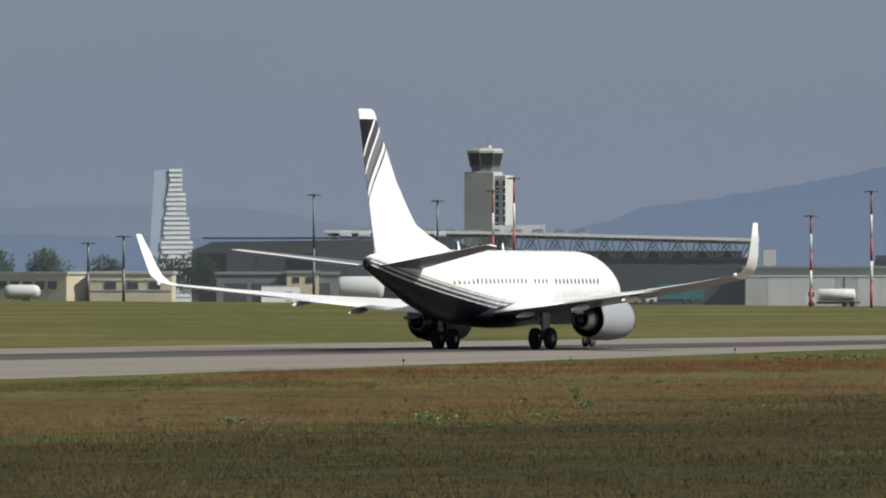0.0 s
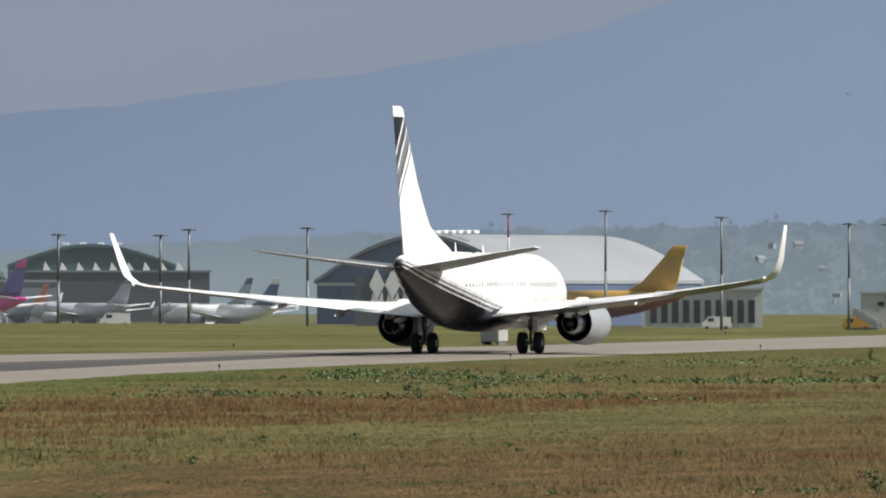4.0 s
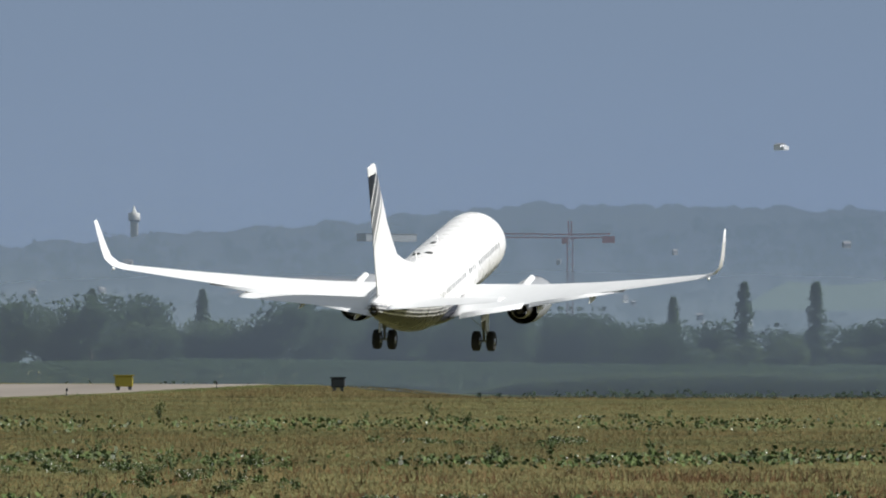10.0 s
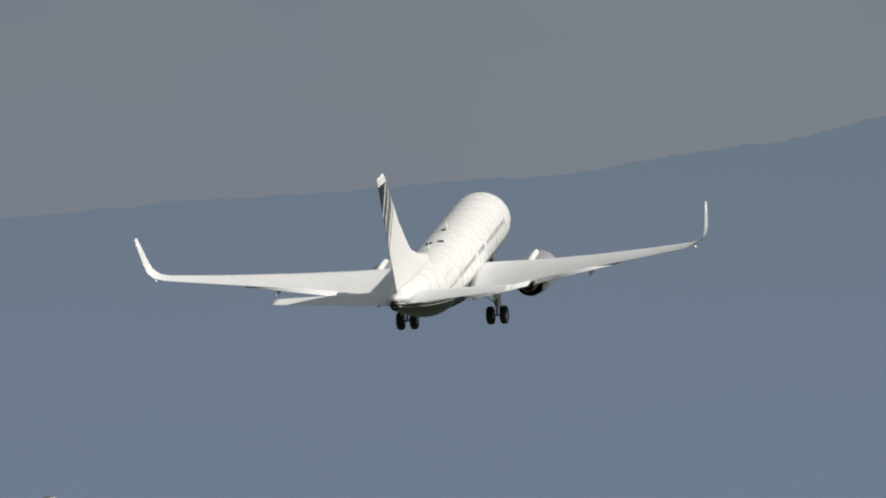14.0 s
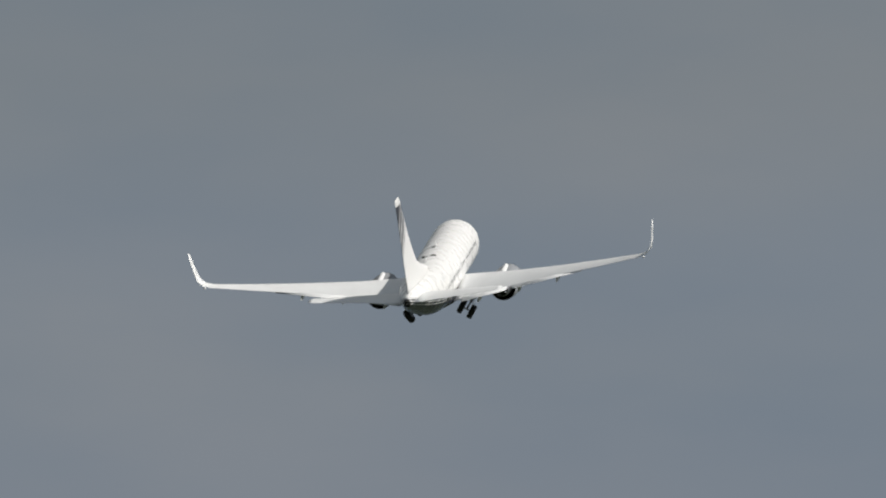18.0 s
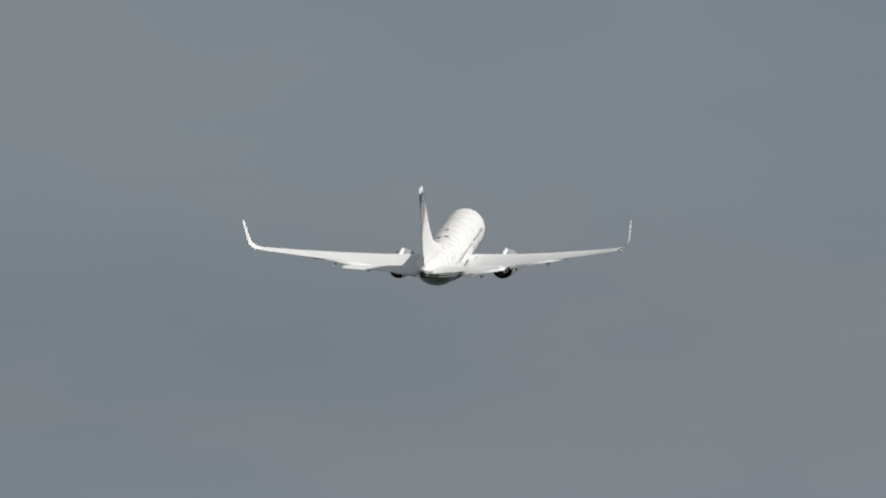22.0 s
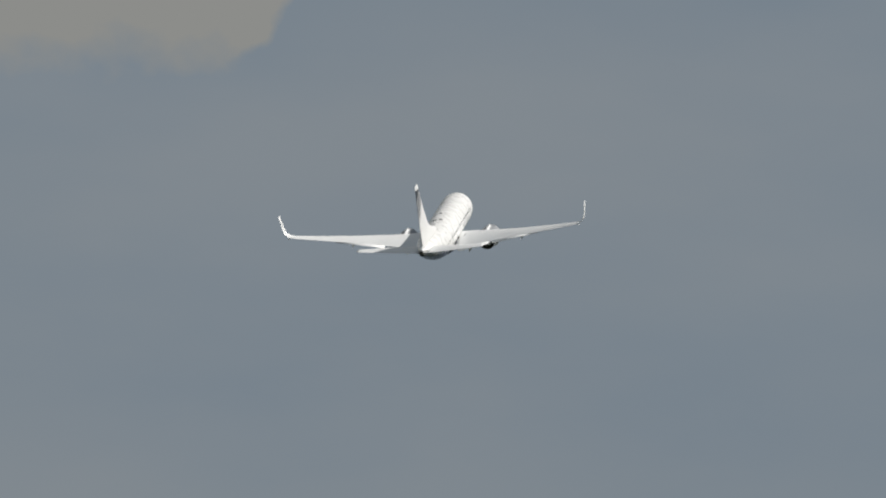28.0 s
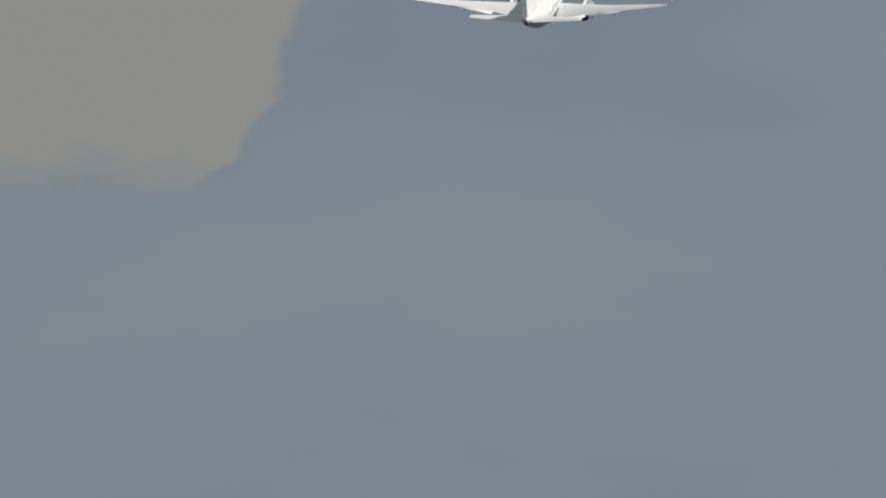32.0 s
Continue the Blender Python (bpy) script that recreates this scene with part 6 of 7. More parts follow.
box("nave", 3, 17, -4, 4, 0, 12, HAZEBLOCK, t)
v, f = loft_data([[(xx, -4.4, 12), (xx, 0, 17.5), (xx, 4.4, 12)] for xx in (3, 17.4)])
mesh_ob("nave_roof", v, f, SLATE, t)
window_row(t, [-1.2, 1.2], [20], -3.0, 1.0, 3.2, DARKPANEL, 0.1, "louvre")

t = thing("hill_tower", pose(-275.6, 3004, 40.5, 0, 0, 6) @ Matrix.Scale(1.5, 4), "pale round water tower on the hilltop", "tower")
v, f = lathe_data([(-5, 1.2), (5, 1.0), (5.6, 1.6), (7.4, 1.6), (7.8, 0.6), (9.5, 0.1)], 12)
mesh_ob("shaft", v, f, PALEPANEL, t, True)
box("gallery", -1.5, 1.5, -1.5, 1.5, 5.3, 5.6, HAZEBLOCK, t)

def crane(x, y, z, turn, h, jib, back, mat, label):
    """A tower crane: lattice mast and jib, counterweight, cab."""
    t = thing("tower_crane", pose(x, y, z, 0, 0, turn), label, "crane", "tower cranes")
    def lattice(n, a, b, s):
        d = []
        a, b = Vector(a), Vector(b)
        along = (b - a).normalized()
        side = along.cross(Vector((0, 1, 0.01))).normalized()
        up = along.cross(side).normalized()
        def bar(p, q, w):
            e = (q - p).normalized()
            u1 = e.orthogonal().normalized() * w
            u2 = e.cross(u1)
            return loft_data([[tuple(o + u1), tuple(o + u2), tuple(o - u1), tuple(o - u2)] for o in (p, q)])
        for i in (-1, 1):
            for j in (-1, 1):
                d.append(bar(a + side * s * i + up * s * j, b + side * s * i + up * s * j, 0.26))
        for k in range(n):
            p, q = a + (b - a) * (k / n), a + (b - a) * ((k + 1) / n)
            sg = 1 if k % 2 else -1
            d.append(bar(p + side * s * sg + up * s, q - side * s * sg + up * s, 0.09))
            d.append(bar(p + side * s * sg - up * s, q - side * s * sg - up * s, 0.09))
        return merged(*d)
    mesh_ob("mast", *lattice(int(h / 2.2), (0, 0, 0), (0, 0, h), 0.9), mat, t)
    mesh_ob("jib", *lattice(int(jib / 2.0), (0, 0, h + 0.6), (jib, 0, h + 0.9), 0.6), mat, t)
    mesh_ob("counter_jib", *lattice(int(back / 2.0), (0, 0, h + 0.6), (-back, 0, h + 0.8), 0.6), mat, t)
    box("counterweight", -back - 1.5, -back + 2.5, -0.8, 0.8, h - 1.6, h + 0.6, HAZEBLOCK if mat is not HAZERED else HAZERED, t)
    box("cab", 0.9, 2.6, -0.9, 0.9, h - 1.9, h + 0.1, HAZERED, t)
    mesh_ob("apex", *lattice(3, (0, 0, h + 0.6), (0, 0, h + 5.5), 0.5), mat, t)
    return t


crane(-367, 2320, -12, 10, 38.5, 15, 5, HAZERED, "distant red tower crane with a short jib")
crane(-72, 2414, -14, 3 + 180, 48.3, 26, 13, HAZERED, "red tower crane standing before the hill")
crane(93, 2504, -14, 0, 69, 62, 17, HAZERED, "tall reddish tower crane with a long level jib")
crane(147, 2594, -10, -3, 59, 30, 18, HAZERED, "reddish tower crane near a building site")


FLATGLASS = surf("dull_window_glass", (0.13, 0.14, 0.17), 0.4, var=0.2, scale=0.3)
FLATWALL = surf("pale_rendered_wall", (0.56, 0.47, 0.46), 0.8, var=0.1, scale=0.1)


def flats(x, y, turn, w, d, h, storeys, bays, mat, label):
    t = thing("apartment_block", pose(x, y, -16, 0, 0, turn), label, "apartments", "apartment blocks")
    box("wall", -w / 2, w / 2, 0, d, 0, h, mat, t)
    box("roof", -w / 2 - 0.3, w / 2 + 0.3, -0.3, d, h, h + 0.8, HAZEBLOCK, t)
    window_row(t, steps(-w / 2, w / 2, bays), steps(4, h, storeys), 0, w / bays * 0.5, (h - 4) / storeys * 0.5, FLATGLASS, 0.15)
    return t


flats(73, 2494, 26, 15, 12, 42.5, 8, 6, FLATWALL, "pale apartment block with rows of dark windows")
# the wing's shade is put into its darker grey wall colour
flats(61.5, 2494, -30, 9, 10, 43, 8, 2, HOUSEWALL, "grey shaded apartment wing")
flats(140, 2560, -4, 56, 14, 39.5, 6, 14, HOUSEWALL, "long grey unfinished building under cranes")
flats(178, 2570, -4, 12, 14, 43, 7, 3, FLATWALL, "pale narrow block beside the building site")

# the white stepped office tower of the city
t = thing("stepped_tower", pose(-2073, 3160, -20, 0, 0, 33), "white stepped high-rise tapering to a flat top, in haze", "skyscraper")
# hazy blue with the left side's shade put into it, used on glass too
TOWERSHADE = surf("tower_haze_shade", (0.40, 0.48, 0.62), 0.5, var=0.06, scale=0.1)
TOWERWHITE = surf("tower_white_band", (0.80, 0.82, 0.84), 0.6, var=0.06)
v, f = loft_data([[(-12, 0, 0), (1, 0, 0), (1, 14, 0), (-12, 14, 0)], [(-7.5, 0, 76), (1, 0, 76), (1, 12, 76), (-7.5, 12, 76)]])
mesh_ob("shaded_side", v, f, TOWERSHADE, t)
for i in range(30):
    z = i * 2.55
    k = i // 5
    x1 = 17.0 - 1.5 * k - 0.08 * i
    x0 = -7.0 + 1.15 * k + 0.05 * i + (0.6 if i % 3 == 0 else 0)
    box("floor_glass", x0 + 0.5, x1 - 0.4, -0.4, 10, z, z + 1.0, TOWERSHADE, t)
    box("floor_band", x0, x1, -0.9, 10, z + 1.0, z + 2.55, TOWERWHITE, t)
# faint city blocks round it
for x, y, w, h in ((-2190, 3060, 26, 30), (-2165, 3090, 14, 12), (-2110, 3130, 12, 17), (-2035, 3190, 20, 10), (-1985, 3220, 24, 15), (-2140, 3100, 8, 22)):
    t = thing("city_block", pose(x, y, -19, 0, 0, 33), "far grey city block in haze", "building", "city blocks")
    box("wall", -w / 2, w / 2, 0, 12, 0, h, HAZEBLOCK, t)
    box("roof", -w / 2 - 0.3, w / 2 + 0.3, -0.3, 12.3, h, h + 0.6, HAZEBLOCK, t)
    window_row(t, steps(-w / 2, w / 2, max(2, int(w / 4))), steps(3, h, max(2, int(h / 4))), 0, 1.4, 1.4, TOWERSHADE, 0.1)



# ---- grass and weeds between the camera and the runway ----
def blade_material(name, stops, patch, rough=0.8, lean=0.7):
    """Blades: each a tone of its own, with broad paler and darker patches."""
    m, nd, ln, b = node_mat(name, rough)
    b.inputs["Specular IOR Level"].default_value = 0.2
    geo = nd.new("ShaderNodeNewGeometry")
    n = nd.new("ShaderNodeTexNoise")
    mp = nd.new("ShaderNodeMapping")
    mp.inputs["Scale"].default_value = (0.5, 1.0, 0.0)
    n.inputs["Scale"].default_value, n.inputs["Detail"].default_value = 0.07, 7
    n.inputs["Roughness"].default_value = 0.7
    ln.new(geo.outputs["Position"], mp.inputs[0])
    ln.new(mp.outputs[0], n.inputs["Vector"])
    a = nd.new("ShaderNodeMath")
    a.operation = 'MULTIPLY_ADD'
    a.inputs[1].default_value = 1 - patch
    ln.new(geo.outputs["Random Per Island"], a.inputs[0])
    sc = nd.new("ShaderNodeMapRange")
    sc.inputs[1].default_value, sc.inputs[2].default_value = 0.3, 0.7
    sc.inputs[3].default_value, sc.inputs[4].default_value = 0.0, patch
    ln.new(n.outputs[0], sc.inputs[0])
    ln.new(sc.outputs[0], a.inputs[2])
    r = ramp_node(nd, stops)
    ln.new(a.outputs[0], r.inputs[0])
    ln.new(r.outputs[0], b.inputs["Base Color"])
    leaning_up(nd, ln, b, lean)
    return m


MOWN = blade_material("mown_blades", [(0.0, (0.049, 0.053, 0.015)), (0.5, (0.088, 0.079, 0.026)), (1.0, (0.162, 0.132, 0.049))], 0.6)
VERGE = blade_material("verge_blades", [(0.0, (0.042, 0.075, 0.014)), (0.6, (0.075, 0.120, 0.022)), (1.0, (0.120, 0.145, 0.036))], 0.4)
TAN = blade_material("dry_blades", [(0.0, (0.070, 0.060, 0.020)), (0.5, (0.148, 0.108, 0.040)), (1.0, (0.245, 0.172, 0.070))], 0.5)
SORREL = blade_material("sorrel_stalks", [(0.0, (0.058, 0.023, 0.010)), (0.4, (0.122, 0.054, 0.020)), (0.75, (0.160, 0.084, 0.031)), (1.0, (0.265, 0.165, 0.066))], 0.5)
OLIVE = blade_material("shaggy_blades", [(0.0, (0.021, 0.020, 0.007)), (0.4, (0.050, 0.046, 0.013)), (0.7, (0.090, 0.069, 0.022)), (1.0, (0.072, 0.080, 0.020))], 0.75)


def meadow():
    """Sown tufts, sorted into ragged drifts: verge, mown strip, dry grass, sorrel, shaggy meadow."""
    rng = np.random.default_rng(5)
    outer = [(-300, 200), (-280, 190), (-250, 175), (-220, 160), (-150, 130), (-110, 98), (-30, 74), (50, 70), (260, 72)]
    dry_from = [(-260, 95), (-170, 83), (-150, 82), (-130, 76), (-118, 60), (-108, 46), (-90, 41), (-60, 34), (-40, 33), (-20, 33), (-5, 40), (10, 60)]
    sorrel_from = [(-125, 60), (-115, 50), (-102, 42), (-85, 38), (-58, 34), (-48, 36), (-34, 38), (-26, 46), (-10, 70)]
    shaggy_from = [(-260, 105), (-200, 101), (-180, 98), (-165, 95), (-150, 90), (-138, 88), (-113, 84), (-100, 92), (-60, 110), (0, 140)]
    zones = {"verge": [], "mown": [], "tan": [], "sorrel": [], "olive": []}
    y = -292.0
    while y < 250:
        lo, hi = near_edge(y) + 0.15, along(y, outer)
        dense = 11.0 if y < 60 else 5.0
        n = int((hi - lo) * 2.0 * dense)
        xs, ys = rng.uniform(lo, hi, n), rng.uniform(y, y + 2.0, n)
        side, depth = 0.94 * xs + 0.34 * ys, 0.94 * ys - 0.34 * xs
        streak = np.array([noise.noise((p * 0.035, q * 0.14, 0)) + 0.5 * noise.noise((p * 0.11, q * 0.4, 5)) for p, q in zip(side, depth)])
        patch = np.array([noise.noise((p * 0.05, q * 0.16, 9)) + 0.6 * noise.noise((p * 0.3, q * 0.5, 12)) for p, q in zip(side, depth)])
        edge = 7.0 * streak + rng.normal(0, 1.6, n)
        dry, red, shag = along(y, dry_from), along(y, sorrel_from), along(y, shaggy_from)
        for p, q, e, k in zip(xs, ys, edge, patch):
            if p > shag + e:
                z = "verge" if k > 0.6 or (k > 0.2 and p < shag + e + 5) else "sorrel" if k < -0.55 else "olive"
            elif -136 < q < -112 and p < 63:
                z = "verge" if p < lo + 4 else "olive" if k > -0.15 else "mown"
            elif q > -98 and p > 58 + 0.5 * e and p < 70 + e:
                z = "tan" if k < -0.3 else "mown"
            elif p > max(red + e, lo + (2.4 if q > -100 else 8)) and q > -128:
                z = "tan" if k < (0.3 if p > 56 else -0.15 if q < -60 else -0.38) else "olive" if k > 0.9 else "sorrel"
            elif p > max(dry + e, lo + (2.4 if q > -100 else 8)):
                z = "sorrel" if k > 0.55 else "tan" if k < 0.3 else "mown"
            elif p < lo + (5.5 + 4 * k if q < 60 else 2.6 + 2 * k):
                z = "verge"
            else:
                z = "tan" if k < (-0.42 if q < -60 else 0.12) else "mown"
            zones[z].append((p, q, k))
        y += 2.0
    looks = {"verge": (VERGE, 0.08, 0.013, "bright green grass at the runway edge"), "mown": (MOWN, 0.06, 0.013, "short olive green airfield grass"), "tan": (TAN, 0.16, 0.008, "dry tan meadow grass"),
             "sorrel": (SORREL, 0.20, 0.008, "reddish brown seeding sorrel and dry grass"), "olive": (OLIVE, 0.13, 0.010, "shaggy dark olive and brown meadow grass")}
    for z, (mat, h, w, label) in looks.items():
        p = np.array(zones[z])
        tall = np.clip(0.85 + 0.7 * p[:, 2], 0.45, 1.5)
        p = p[:, :2]
        m = len(p) * 5
        base = np.repeat(p, 5, axis=0) + rng.normal(0, 0.16, (m, 2))
        a = rng.uniform(0, 2 * np.pi, m)
        hh = h * np.repeat(rng.uniform(0.55, 1.2, len(p)) * tall, 5) * rng.uniform(0.35, 1.25, m) * np.where(rng.random(m) < 0.02, 1.7, 1.0)
        lean = rng.normal(0, 0.5, (m, 2)) * hh[:, None]
        ww = w * rng.uniform(0.6, 1.4, m)
        gz = np.array([ground_z(q[0], q[1]) for q in base]) - 0.02
        v = np.zeros((m, 3, 3))
        v[:, 0, 0], v[:, 0, 1], v[:, 0, 2] = base[:, 0] - ww * np.cos(a), base[:, 1] - ww * np.sin(a), gz
        v[:, 1, 0], v[:, 1, 1], v[:, 1, 2] = base[:, 0] + ww * np.cos(a), base[:, 1] + ww * np.sin(a), gz
        v[:, 2, 0], v[:, 2, 1], v[:, 2, 2] = base[:, 0] + lean[:, 0], base[:, 1] + lean[:, 1], gz + hh
        me = bpy.data.meshes.new(z)
        me.vertices.add(m * 3)
        me.vertices.foreach_set("co", v.ravel())
        me.loops.add(m * 3)
        me.loops.foreach_set("vertex_index", np.arange(m * 3, dtype=np.int32))
        me.polygons.add(m)
        me.polygons.foreach_set("loop_start", np.arange(0, m * 3, 3, dtype=np.int32))
        me.update(calc_edges=True)
        me.materials.append(mat)
        tagged(new(z + "_grass", me), label, "grass", kind="stuff")


meadow()

WEEDLEAF = blade_material("weed_leaf", [(0.0, (0.026, 0.046, 0.012)), (0.5, (0.066, 0.098, 0.026)), (1.0, (0.125, 0.165, 0.050))], 0.3, 0.5, 0.5)
PALELEAF = blade_material("pale_petal", [(0.0, (0.55, 0.58, 0.46)), (1.0, (0.82, 0.83, 0.76))], 0.2, 0.6, 0.6)
WEEDS = "weed clumps in the meadow"


def leaf_quads(rng, spots, size, up=0.35):
    v, f = [], []
    for c in spots:
        a, s = rng.uniform(0, 6.283), size * rng.uniform(0.6, 1.3)
        d = Vector((math.cos(a), math.sin(a), rng.uniform(-0.3, 0.9))).normalized()
        e = d.cross(Vector((rng.uniform(-1, 1), rng.uniform(-1, 1), up))).normalized() * s * 0.45
        c = Vector(c)
        o = len(v)
        v += [tuple(c), tuple(c + d * s * 0.5 + e), tuple(c + d * s), tuple(c + d * s * 0.5 - e)]
        f.append((o, o + 1, o + 2, o + 3))
    return v, f


def clump(seed, w, h, flowers, label):
    """A low leafy weed: a mat of leaves on short stems, with pale blossoms."""
    rng = random.Random(seed)
    t = thing("weed_clump", pose(0, 0, 0), label, "weed", WEEDS)
    lobes = [(rng.uniform(-0.4, 0.4) * w, rng.uniform(-0.4, 0.4) * w, h * rng.uniform(0.25, 0.7), w * rng.uniform(0.16, 0.3)) for _ in range(7)]
    def spot(rim):
        cx, cy, cz, r = rng.choice(lobes)
        d = Vector((rng.gauss(0, 1), rng.gauss(0, 1), rng.gauss(0.2, 0.8))).normalized() * r * rng.uniform(rim, 1.05)
        return (cx + d.x, cy + d.y, max(0.02, cz + d.z * h / w * 1.2))
    if flowers:
        mesh_ob("blossoms", *leaf_quads(rng, [spot(0.9) for _ in range(flowers)], 0.062, 1.5), PALELEAF, t, False, "small whitish blossoms")
    d = []
    for cx, cy, cz, r in lobes:
        d.append(loft_data([[(cx * k + 0.008 * math.cos(q), cy * k + 0.008 * math.sin(q), cz * k) for q in (0, 2.1, 4.2)] for k in (0.2, 1)]))
    mesh_ob("leaves", *merged(leaf_quads(rng, [spot(0.3) for _ in range(int(190 * w))], 0.085), *d), WEEDLEAF, t)
    return t


def tall_weed(seed, h, arms, label):
    """A sprawling weed: leaning stalks set with small leaves."""
    rng = random.Random(seed)
    t = thing("tall_weed", pose(0, 0, 0), label, "weed", WEEDS)
    d, spots = [], []
    for _ in range(arms):
        a, reach, top = rng.uniform(0, 6.283), rng.uniform(0.15, 0.75) * h, h * rng.uniform(0.55, 1.0)
        rings = []
        for k in range(6):
            u = k / 5
            x, y, z = reach * u ** 1.5 * math.cos(a), reach * u ** 1.5 * math.sin(a), top * u
            rings.append([(x + 0.011 * (1.2 - u) * math.cos(q), y + 0.011 * (1.2 - u) * math.sin(q), z) for q in (0, 2.1, 4.2)])
        d.append(loft_data(rings))
        for _k in range(26):
            u = rng.uniform(0.2, 1.0)
            spots.append((reach * u ** 1.5 * math.cos(a) + rng.gauss(0, 0.03), reach * u ** 1.5 * math.sin(a) + rng.gauss(0, 0.03), top * u))
    mesh_ob("leafy_stem", *merged(leaf_quads(rng, spots, 0.075), *d), WEEDLEAF, t)
    return t


def set_out(kinds, places, seed):
    """Stands the first of each kind, then copies."""
    rng = random.Random(seed)
    used = set()
    for i, (x, y, k) in enumerate(places):
        m = stand(x, y, rng.uniform(0, 360)) @ Matrix.Scale(rng.uniform(0.75, 1.3) * ((0.62 if i < 26 else 0.5) if y < -90 else 0.78), 4)
        if k not in used:
            used.add(k)
            kinds[k].matrix_basis = m
        else:
            copy_thing(kinds[k], m)


weed_kinds = [clump(1, 1.5, 0.5, 36, "low dark green weed clump with whitish blossoms"), clump(2, 0.8, 0.36, 10, "low dark green weed clump with few blossoms"), clump(3, 2.2, 0.62, 60, "broad dark green weed clump with whitish blossoms"),
              clump(4, 0.9, 0.5, 0, "rounded green bush of fine leaves"), clump(5, 0.7, 0.42, 6, "small leafy weed clump"),
              tall_weed(6, 0.95, 9, "tall sprawling green weed with leafy stalks"), tall_weed(7, 0.75, 6, "leaning leafy weed stalks"), tall_weed(8, 0.6, 4, "thin seeding weed stalks")]
rng = random.Random(31)
weed_spots = [(97.0, -179.5, 0), (98.2, -180.2, 0), (96.1, -178.9, 1), (103.0, -178.6, 2), (101.8, -179.3, 0), (104.3, -178.2, 0), (105.2, -178.9, 1), (100.1, -168.1, 0), (101.0, -168.9, 1), (93.6, -178.3, 0), (92.5, -177.6, 1), (93.4, -153.7, 4),
              (99.5, -150.6, 0), (98.3, -151.2, 0), (96.0, -139.9, 3), (97.0, -140.4, 3), (101.8, -149.4, 0), (103.0, -149.9, 2), (85.8, -143.2, 0), (84.6, -142.8, 1), (87.1, -143.6, 5), (75.4, -114.4, 4), (59.2, -103.2, 4), (60.7, -102.7, 4), (61.9, -103.0, 4), (70.4, -65.4, 5),
              (71.6, -65.0, 1), (72.9, -64.6, 4), (41.0, -64.2, 6), (45.7, -86.4, 4), (38.8, -4.5, 5), (40.0, -0.2, 5), (43.9, 10.5, 5), (37.0, -36.1, 1), (35.4, -25.8, 1), (26.4, 23.5, 5), (29.6, 10.0, 5), (35.7, 10.7, 5), (29.0, 90.2, 5), (37.3, 91.4, 5), (43.1, 92.0, 3), (44.8, 15.2, 6)]
# drifts of weeds across the field
bands = [((36, -8), (47, 11), 26), ((34, -26), (39, -36), 9), ((43, -38), (53, -34), 14), ((26, 24), (36, 4), 22), ((39, -6), (43, -30), 12), ((36, -36), (40, -35), 6), ((38, 32), (45, 34), 12), ((27, 26), (32, 22), 8), ((35, 70), (44, 92), 12), ((52, 20), (60, 60), 10)]
for band in bands:
    (xa, ya), (xb, yb), n = band
    for i in range(n):
        u = rng.random()
        x, y = xa + (xb - xa) * u + rng.gauss(0, 0.8), ya + (yb - ya) * u + rng.gauss(0, 1.6)
        if x > near_edge(y) + 3:
            weed_spots.append((x, y, rng.choice((0, 1, 1, 0, 4, 0, 6, 1, 7))))
for i in range(22):
    y = rng.uniform(-270, -90)
    x = along(y, [(-270, 150), (-220, 122), (-160, 82), (-90, 52)]) + rng.uniform(-16, 16)
    weed_spots.append((x, y, rng.choice((4, 4, 1))))
set_out(weed_kinds, weed_spots, 4)


def weed_drift(line, wide, dense, tall, seed, label):
    """Low weeds grown together into a patchy drift along a line."""
    rng = random.Random(seed)
    leaves, petals = [], []
    for (xa, ya), (xb, yb) in zip(line, line[1:]):
        for _ in range(int(math.hypot(xb - xa, yb - ya) * wide * dense)):
            u = rng.random()
            x, y = xa + (xb - xa) * u + rng.uniform(-0.5, 0.5), ya + (yb - ya) * u + rng.gauss(0, wide * 0.5)
            patch = noise.noise((x * 0.35, y * 0.22, seed)) + 0.6 * noise.noise((x * 1.1, y * 0.8, seed + 5))
            if x < near_edge(y) + 8 or patch < 0.08:
                continue
            z = ground_z(x, y) + tall * min(1.0, 0.35 + patch) * rng.random() ** 0.7
            (petals if rng.random() < 0.02 else leaves).append((x, y, max(0.03, z)))
    for name, spots, size, mat, words in (("weed_drift", leaves, 0.10, WEEDLEAF, label), ("blossom_drift", petals, 0.06, PALELEAF, "small whitish blossoms over low weeds")):
        tagged(mesh_ob(name, *leaf_quads(rng, spots, size), mat), words, "weeds", kind="stuff")


weed_drift([(20, 34), (27, 14), (33, 8), (39, 4), (46, 3), (53, 10), (62, 22)], 8.0, 24, 0.27, 2, "patchy drift of low dark green weeds")
weed_drift([(28, -34), (34, -37), (39, -35), (44, -36), (49, -35), (56, -38)], 3.0, 34, 0.22, 7, "thin drift of low dark green weeds in dry grass")
weed_drift([(24, 66), (33, 62), (42, 64), (54, 66)], 12.0, 16, 0.38, 9, "loose drift of low weeds across the field")


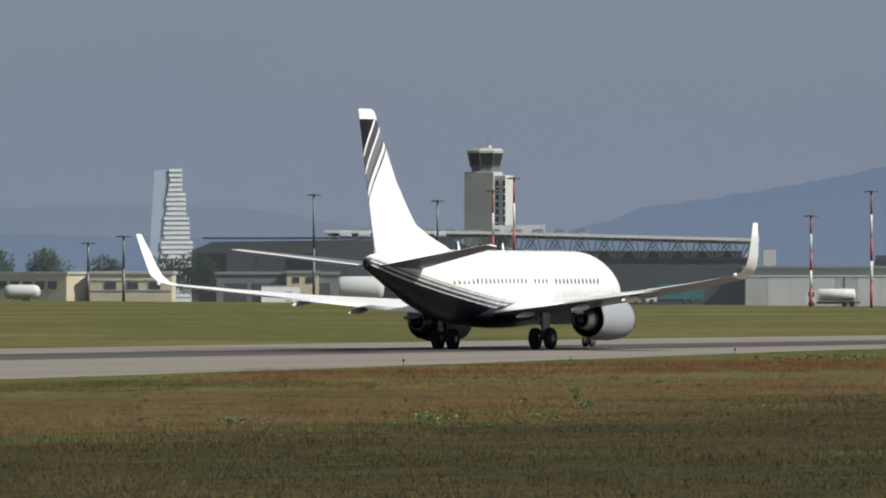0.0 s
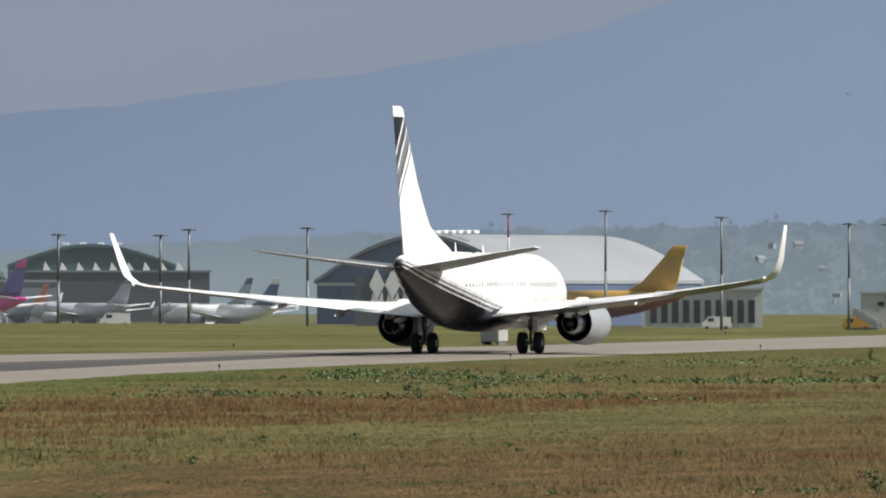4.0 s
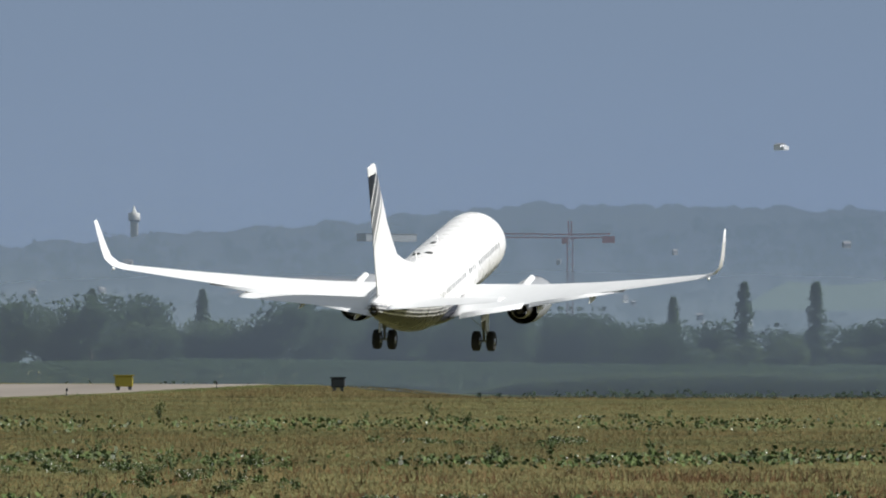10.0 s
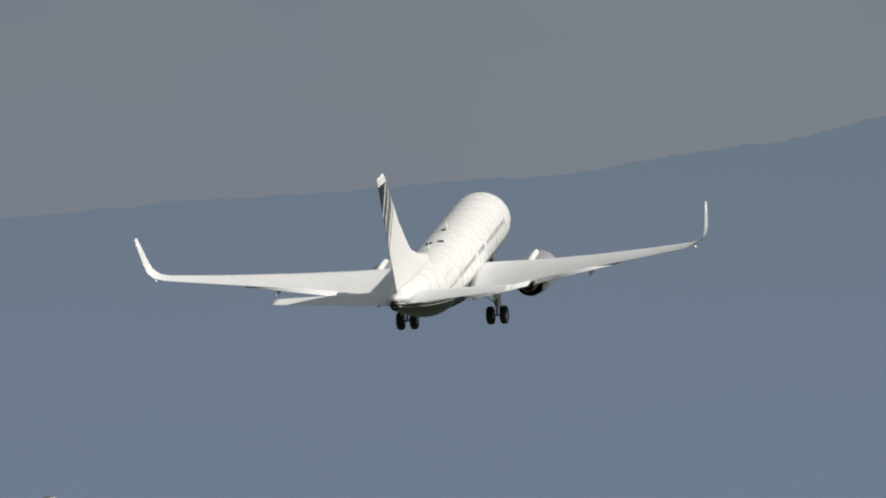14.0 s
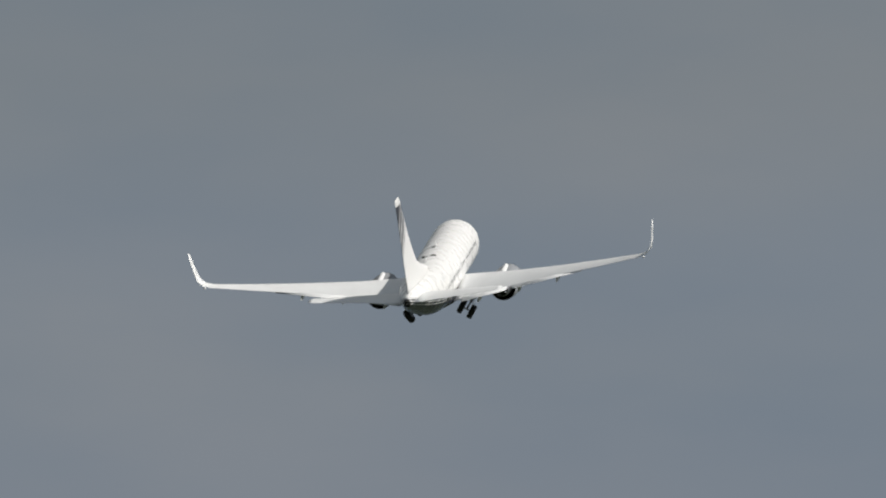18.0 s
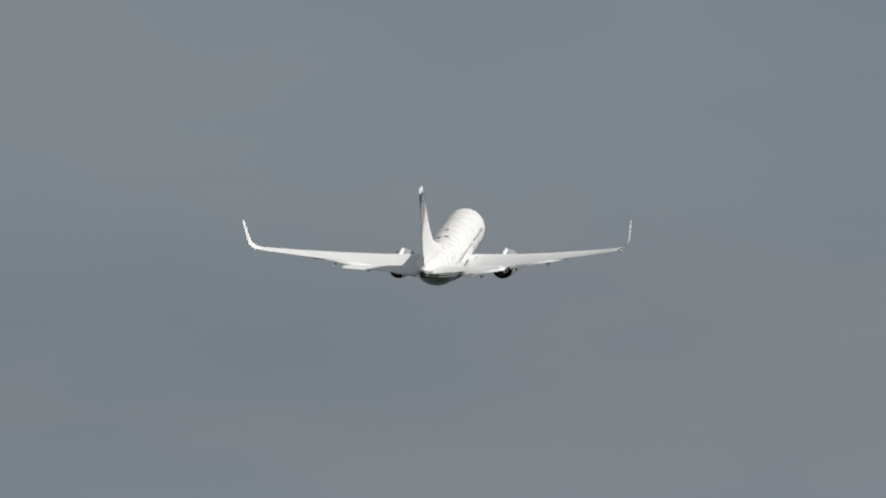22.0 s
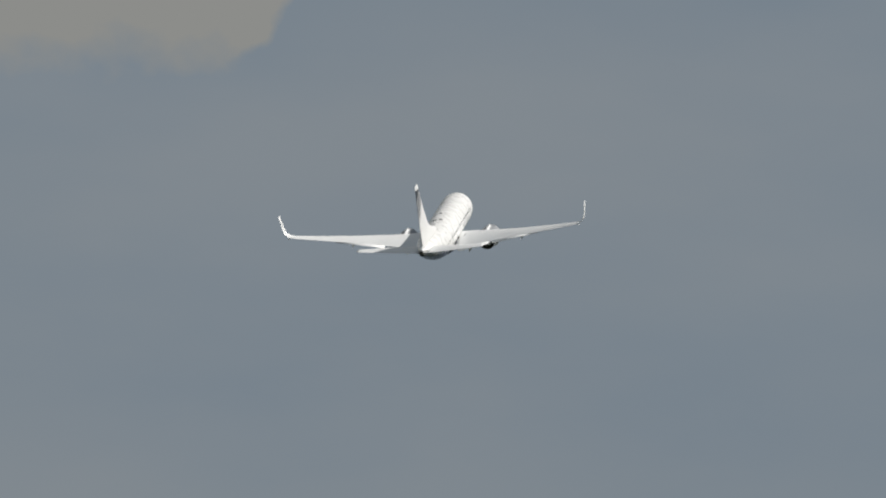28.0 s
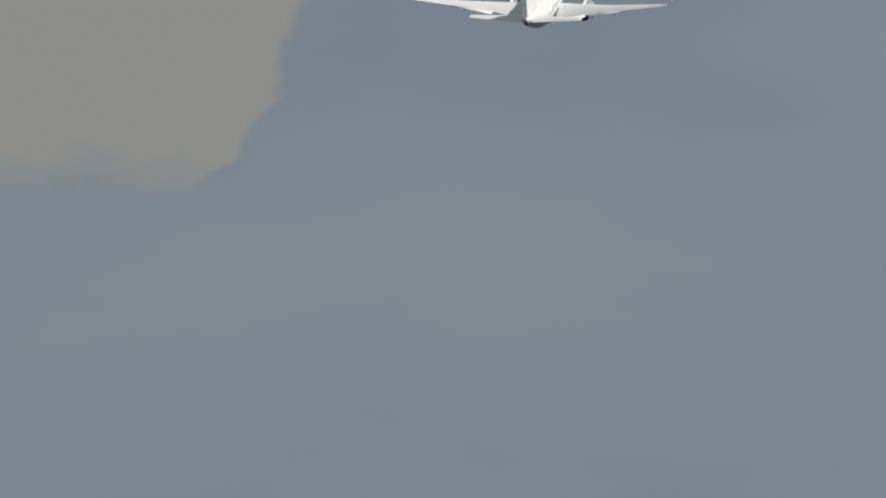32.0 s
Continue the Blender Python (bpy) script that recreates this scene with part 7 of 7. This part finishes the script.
# ---- small birds over the field ----
def bird(label):
    t = thing("bird", pose(0, 0, 0), label, "bird", "birds over the airfield")
    v, f = lathe_data([(-0.09, 0.004), (-0.05, 0.016), (0.0, 0.022), (0.05, 0.018), (0.075, 0.004)], 8, "y")
    mesh_ob("body", v, f, BLACK, t, True)
    for sx in (1, -1):
        mesh_ob("wing", [(sx * 0.01, 0.03, 0.01), (sx * 0.09, 0.02, 0.05), (sx * 0.18, -0.05, 0.03), (sx * 0.08, -0.03, 0.045), (sx * 0.01, -0.03, 0.008),
                         (sx * 0.01, 0.03, 0.006), (sx * 0.09, 0.02, 0.046), (sx * 0.18, -0.05, 0.026), (sx * 0.08, -0.03, 0.041), (sx * 0.01, -0.03, 0.004)],
                [(0, 1, 3, 4), (1, 2, 3), (9, 8, 6, 5), (8, 7, 6), (0, 5, 6, 1), (1, 6, 7, 2), (2, 7, 8, 3), (3, 8, 9, 4)], BLACK, t)
    mesh_ob("tail", [(0, -0.08, 0.0), (0.03, -0.14, 0.004), (-0.03, -0.14, 0.004), (0, -0.08, 0.004), (0.03, -0.14, 0.008), (-0.03, -0.14, 0.008)],
            [(0, 2, 1), (3, 4, 5), (0, 1, 4, 3), (1, 2, 5, 4), (2, 0, 3, 5)], BLACK, t)
    return t


birds = [bird("small dark bird gliding over the field") for _ in range(3)]



# ---- what moves ----
AIRLINER_WAY = [
    (0, -0.089, -1.602, 0, -0.127, -0.836, 6.181),
    (0.5, 0.56, 15.14, 0, -0.207, -0.743, 6.638),
    (1, 0.28, 33.109, 0, -0.491, -0.46, 5.748),
    (1.5, -2.738, 54.279, 0, -0.305, -0.726, 5.402),
    (2, -3.66, 73.116, 0, -0.372, -0.461, 4.503),
    (2.5, -0.094, 80.966, 0, -0.315, -0.318, 3.524),
    (3, 2.484, 86.512, 0, -0.527, -0.545, 3.211),
    (3.5, 2.208, 100.501, 0, -0.324, -0.566, 2.9),
    (5.5, 3.145, 150.387, 0, 0.781, -0.881, -0.297),
    (6, 1.397, 174.263, 0, 1.976, -1.081, -1.052),
    (6.5, -0.115, 202.082, 0, 2.839, -1.266, -2.48),
    (7, -0.828, 226.965, 0, 4.98, -0.966, -3.271),
    (7.5, 2.756, 237.5, 0, 5.714, -1.386, -4.563),
    (8, 5.544, 241.286, 0.363, 7.715, -1.2, -5.144),
    (8.5, 7.999, 258.618, 0.88, 8.668, 0.241, -6.322),
    (9, 12.077, 278.042, 1.305, 9.722, 0.987, -6.698),
    (9.5, 16.948, 289.181, 1.896, 9.951, 1.235, -7.323),
    (10, 23.837, 295.644, 2.426, 10.826, 1.028, -7.948),
    (10.5, 30.182, 305.714, 4.097, 11.561, 0.351, -8.967),
    (11, 35.605, 323.387, 5.499, 12.641, 0.22, -9.659),
    (11.5, 40.742, 345.356, 7.693, 13.7, 0.957, -10.104),
    (12, 46.271, 369.06, 10.595, 14.824, -0.386, -10.715),
    (12.5, 51.41, 390.939, 13.986, 15.63, -1.911, -11.676),
    (13, 56.323, 407.197, 17.556, 15.884, -3.153, -12.799),
    (13.5, 61.138, 415.85, 21.553, 16.288, -3.557, -13.494),
    (14, 67.135, 422.431, 25.873, 16.694, -2.919, -13.905),
    (14.5, 71.702, 437.039, 30.247, 17.169, -1.633, -13.984),
    (16.5, 91.262, 509.378, 52.106, 17.381, 0.112, -11.806),
    (17, 94.014, 520.064, 57.512, 17.836, -0.823, -12.451),
    (17.5, 97.284, 534.935, 62.53, 18.31, -1.99, -12.913),
    (18, 100.771, 551.153, 67.883, 18.795, -3.069, -13.489),
    (18.5, 104.27, 565.681, 73.26, 19.127, -3.661, -14.076),
    (19, 107.852, 579.759, 78.781, 19.49, -3.598, -14.434),
    (19.5, 111.528, 593.63, 84.468, 19.899, -2.812, -14.589),
    (20, 115.355, 607.845, 90.04, 20.261, -1.675, -14.544),
    (20.5, 118.114, 622.218, 95.797, 20.454, -0.673, -14.37),
    (21, 120.896, 636.198, 101.674, 20.459, 0.13, -14.243),
    (21.5, 123.804, 650.735, 107.81, 20.454, 0.841, -14.079),
    (22, 126.83, 665.88, 114.22, 20.57, 1.488, -13.986),
    (22.5, 130.003, 681.545, 120.909, 20.833, 2.088, -14.01),
    (23, 133.161, 696.358, 127.642, 21.129, 2.619, -13.979),
    (23.5, 136.3, 710.444, 134.426, 21.413, 3.027, -13.996),
    (24, 139.483, 724.561, 141.383, 21.801, 3.183, -14.2),
    (24.5, 142.724, 738.683, 148.512, 22.306, 3.026, -14.527),
    (25, 145.951, 751.86, 154.377, 22.705, 2.704, -14.788),
    (25.5, 148.672, 760.874, 159.612, 23.083, 2.324, -14.931),
    (27.5, 164.395, 832.738, 188.959, 25.471, -1.171, -16.928),
    (28, 167.526, 839.628, 196.249, 25.957, -0.756, -16.958),
    (28.5, 170.852, 851.026, 204.28, 26.461, 0.006, -16.993),
    (29, 174.652, 865.144, 212.853, 26.927, 0.922, -16.761),
    (29.5, 178.306, 879.201, 221.997, 27.393, 1.95, -16.393),
    (30, 182.2, 892.536, 231.279, 27.877, 2.923, -16.099),
    (30.5, 185.539, 905.424, 240.227, 28.161, 3.531, -15.861),
    (31, 189.934, 917.553, 249.233, 28.413, 3.793, -15.847),
    (31.5, 193.248, 928.441, 256.834, 28.567, 3.867, -15.855),
    (32, 197.176, 935.154, 264.397, 28.625, 3.885, -15.925),
]



BIRD_WAYS = [
    [(0, 68.2, -100.7, 8.4), (1, 51.4, -89.3, 8.2), (2, 34, -78, 8.6), (6, -34, -30, 14), (32, -400, 240, 40)],
    [(0, 120, -60, 12), (5.5, 26.6, 33.7, 10.8), (6, 20.8, 42.2, 10.8), (7, 16.7, 60, 11.9), (9, 0, 95, 16), (11, -120, 120, 20), (32, -700, 200, 40)],
    [(0, 90, -70, 6), (6, 31.7, 44.6, 4.9), (7, 24.3, 61.2, 8.4), (8, 25.5, 83, 7.4), (9.5, 20, 110, 9), (11.5, -90, 150, 12), (32, -600, 250, 30)],
]


def motions():
    for b, way in zip(birds, BIRD_WAYS):
        walk(b, [(t, pose(x, y, z, 0, 18, 35)) for t, x, y, z in way])
    walk(jet, [(t, pose(x, y, z, rx, ry, rz)) for t, x, y, z, rx, ry, rz in AIRLINER_WAY])
    px, py, pz = WING_PIVOT
    for side, sx in (("right", 1), ("left", -1)):
        walk(jet_moving["wing_" + side], [(t, pose(sx * (px + 0.078 * max(0, a)), py, pz, 0, -sx * a, 0)) for t, a in ((0, -0.3), (5.5, -0.1), (7.0, 1.9), (8.5, 4.1), (32, 4.1))])
        walk(jet_moving["leg_" + side], [(t, pose(sx * 2.75, 0, 1.95 - drop, 0, sx * a, 0)) for t, drop, a in ((0, 0, 0), (5.5, 0, 0), (8.5, 0.7, 0), (15.6, 0.7, 0), (17.0, 0.5, 18), (18.5, 0.2, 42), (19.3, 0.0, 62), (20.1, -0.25, 84), (32, -0.25, 84))])
    walk(jet_moving["leg_nose"], [(t, pose(0, 12.6, 1.75, a, 0, 0)) for t, a in ((0, 0), (15.4, 0), (17.5, 50), (18.6, 88), (32, 88))])


motions()
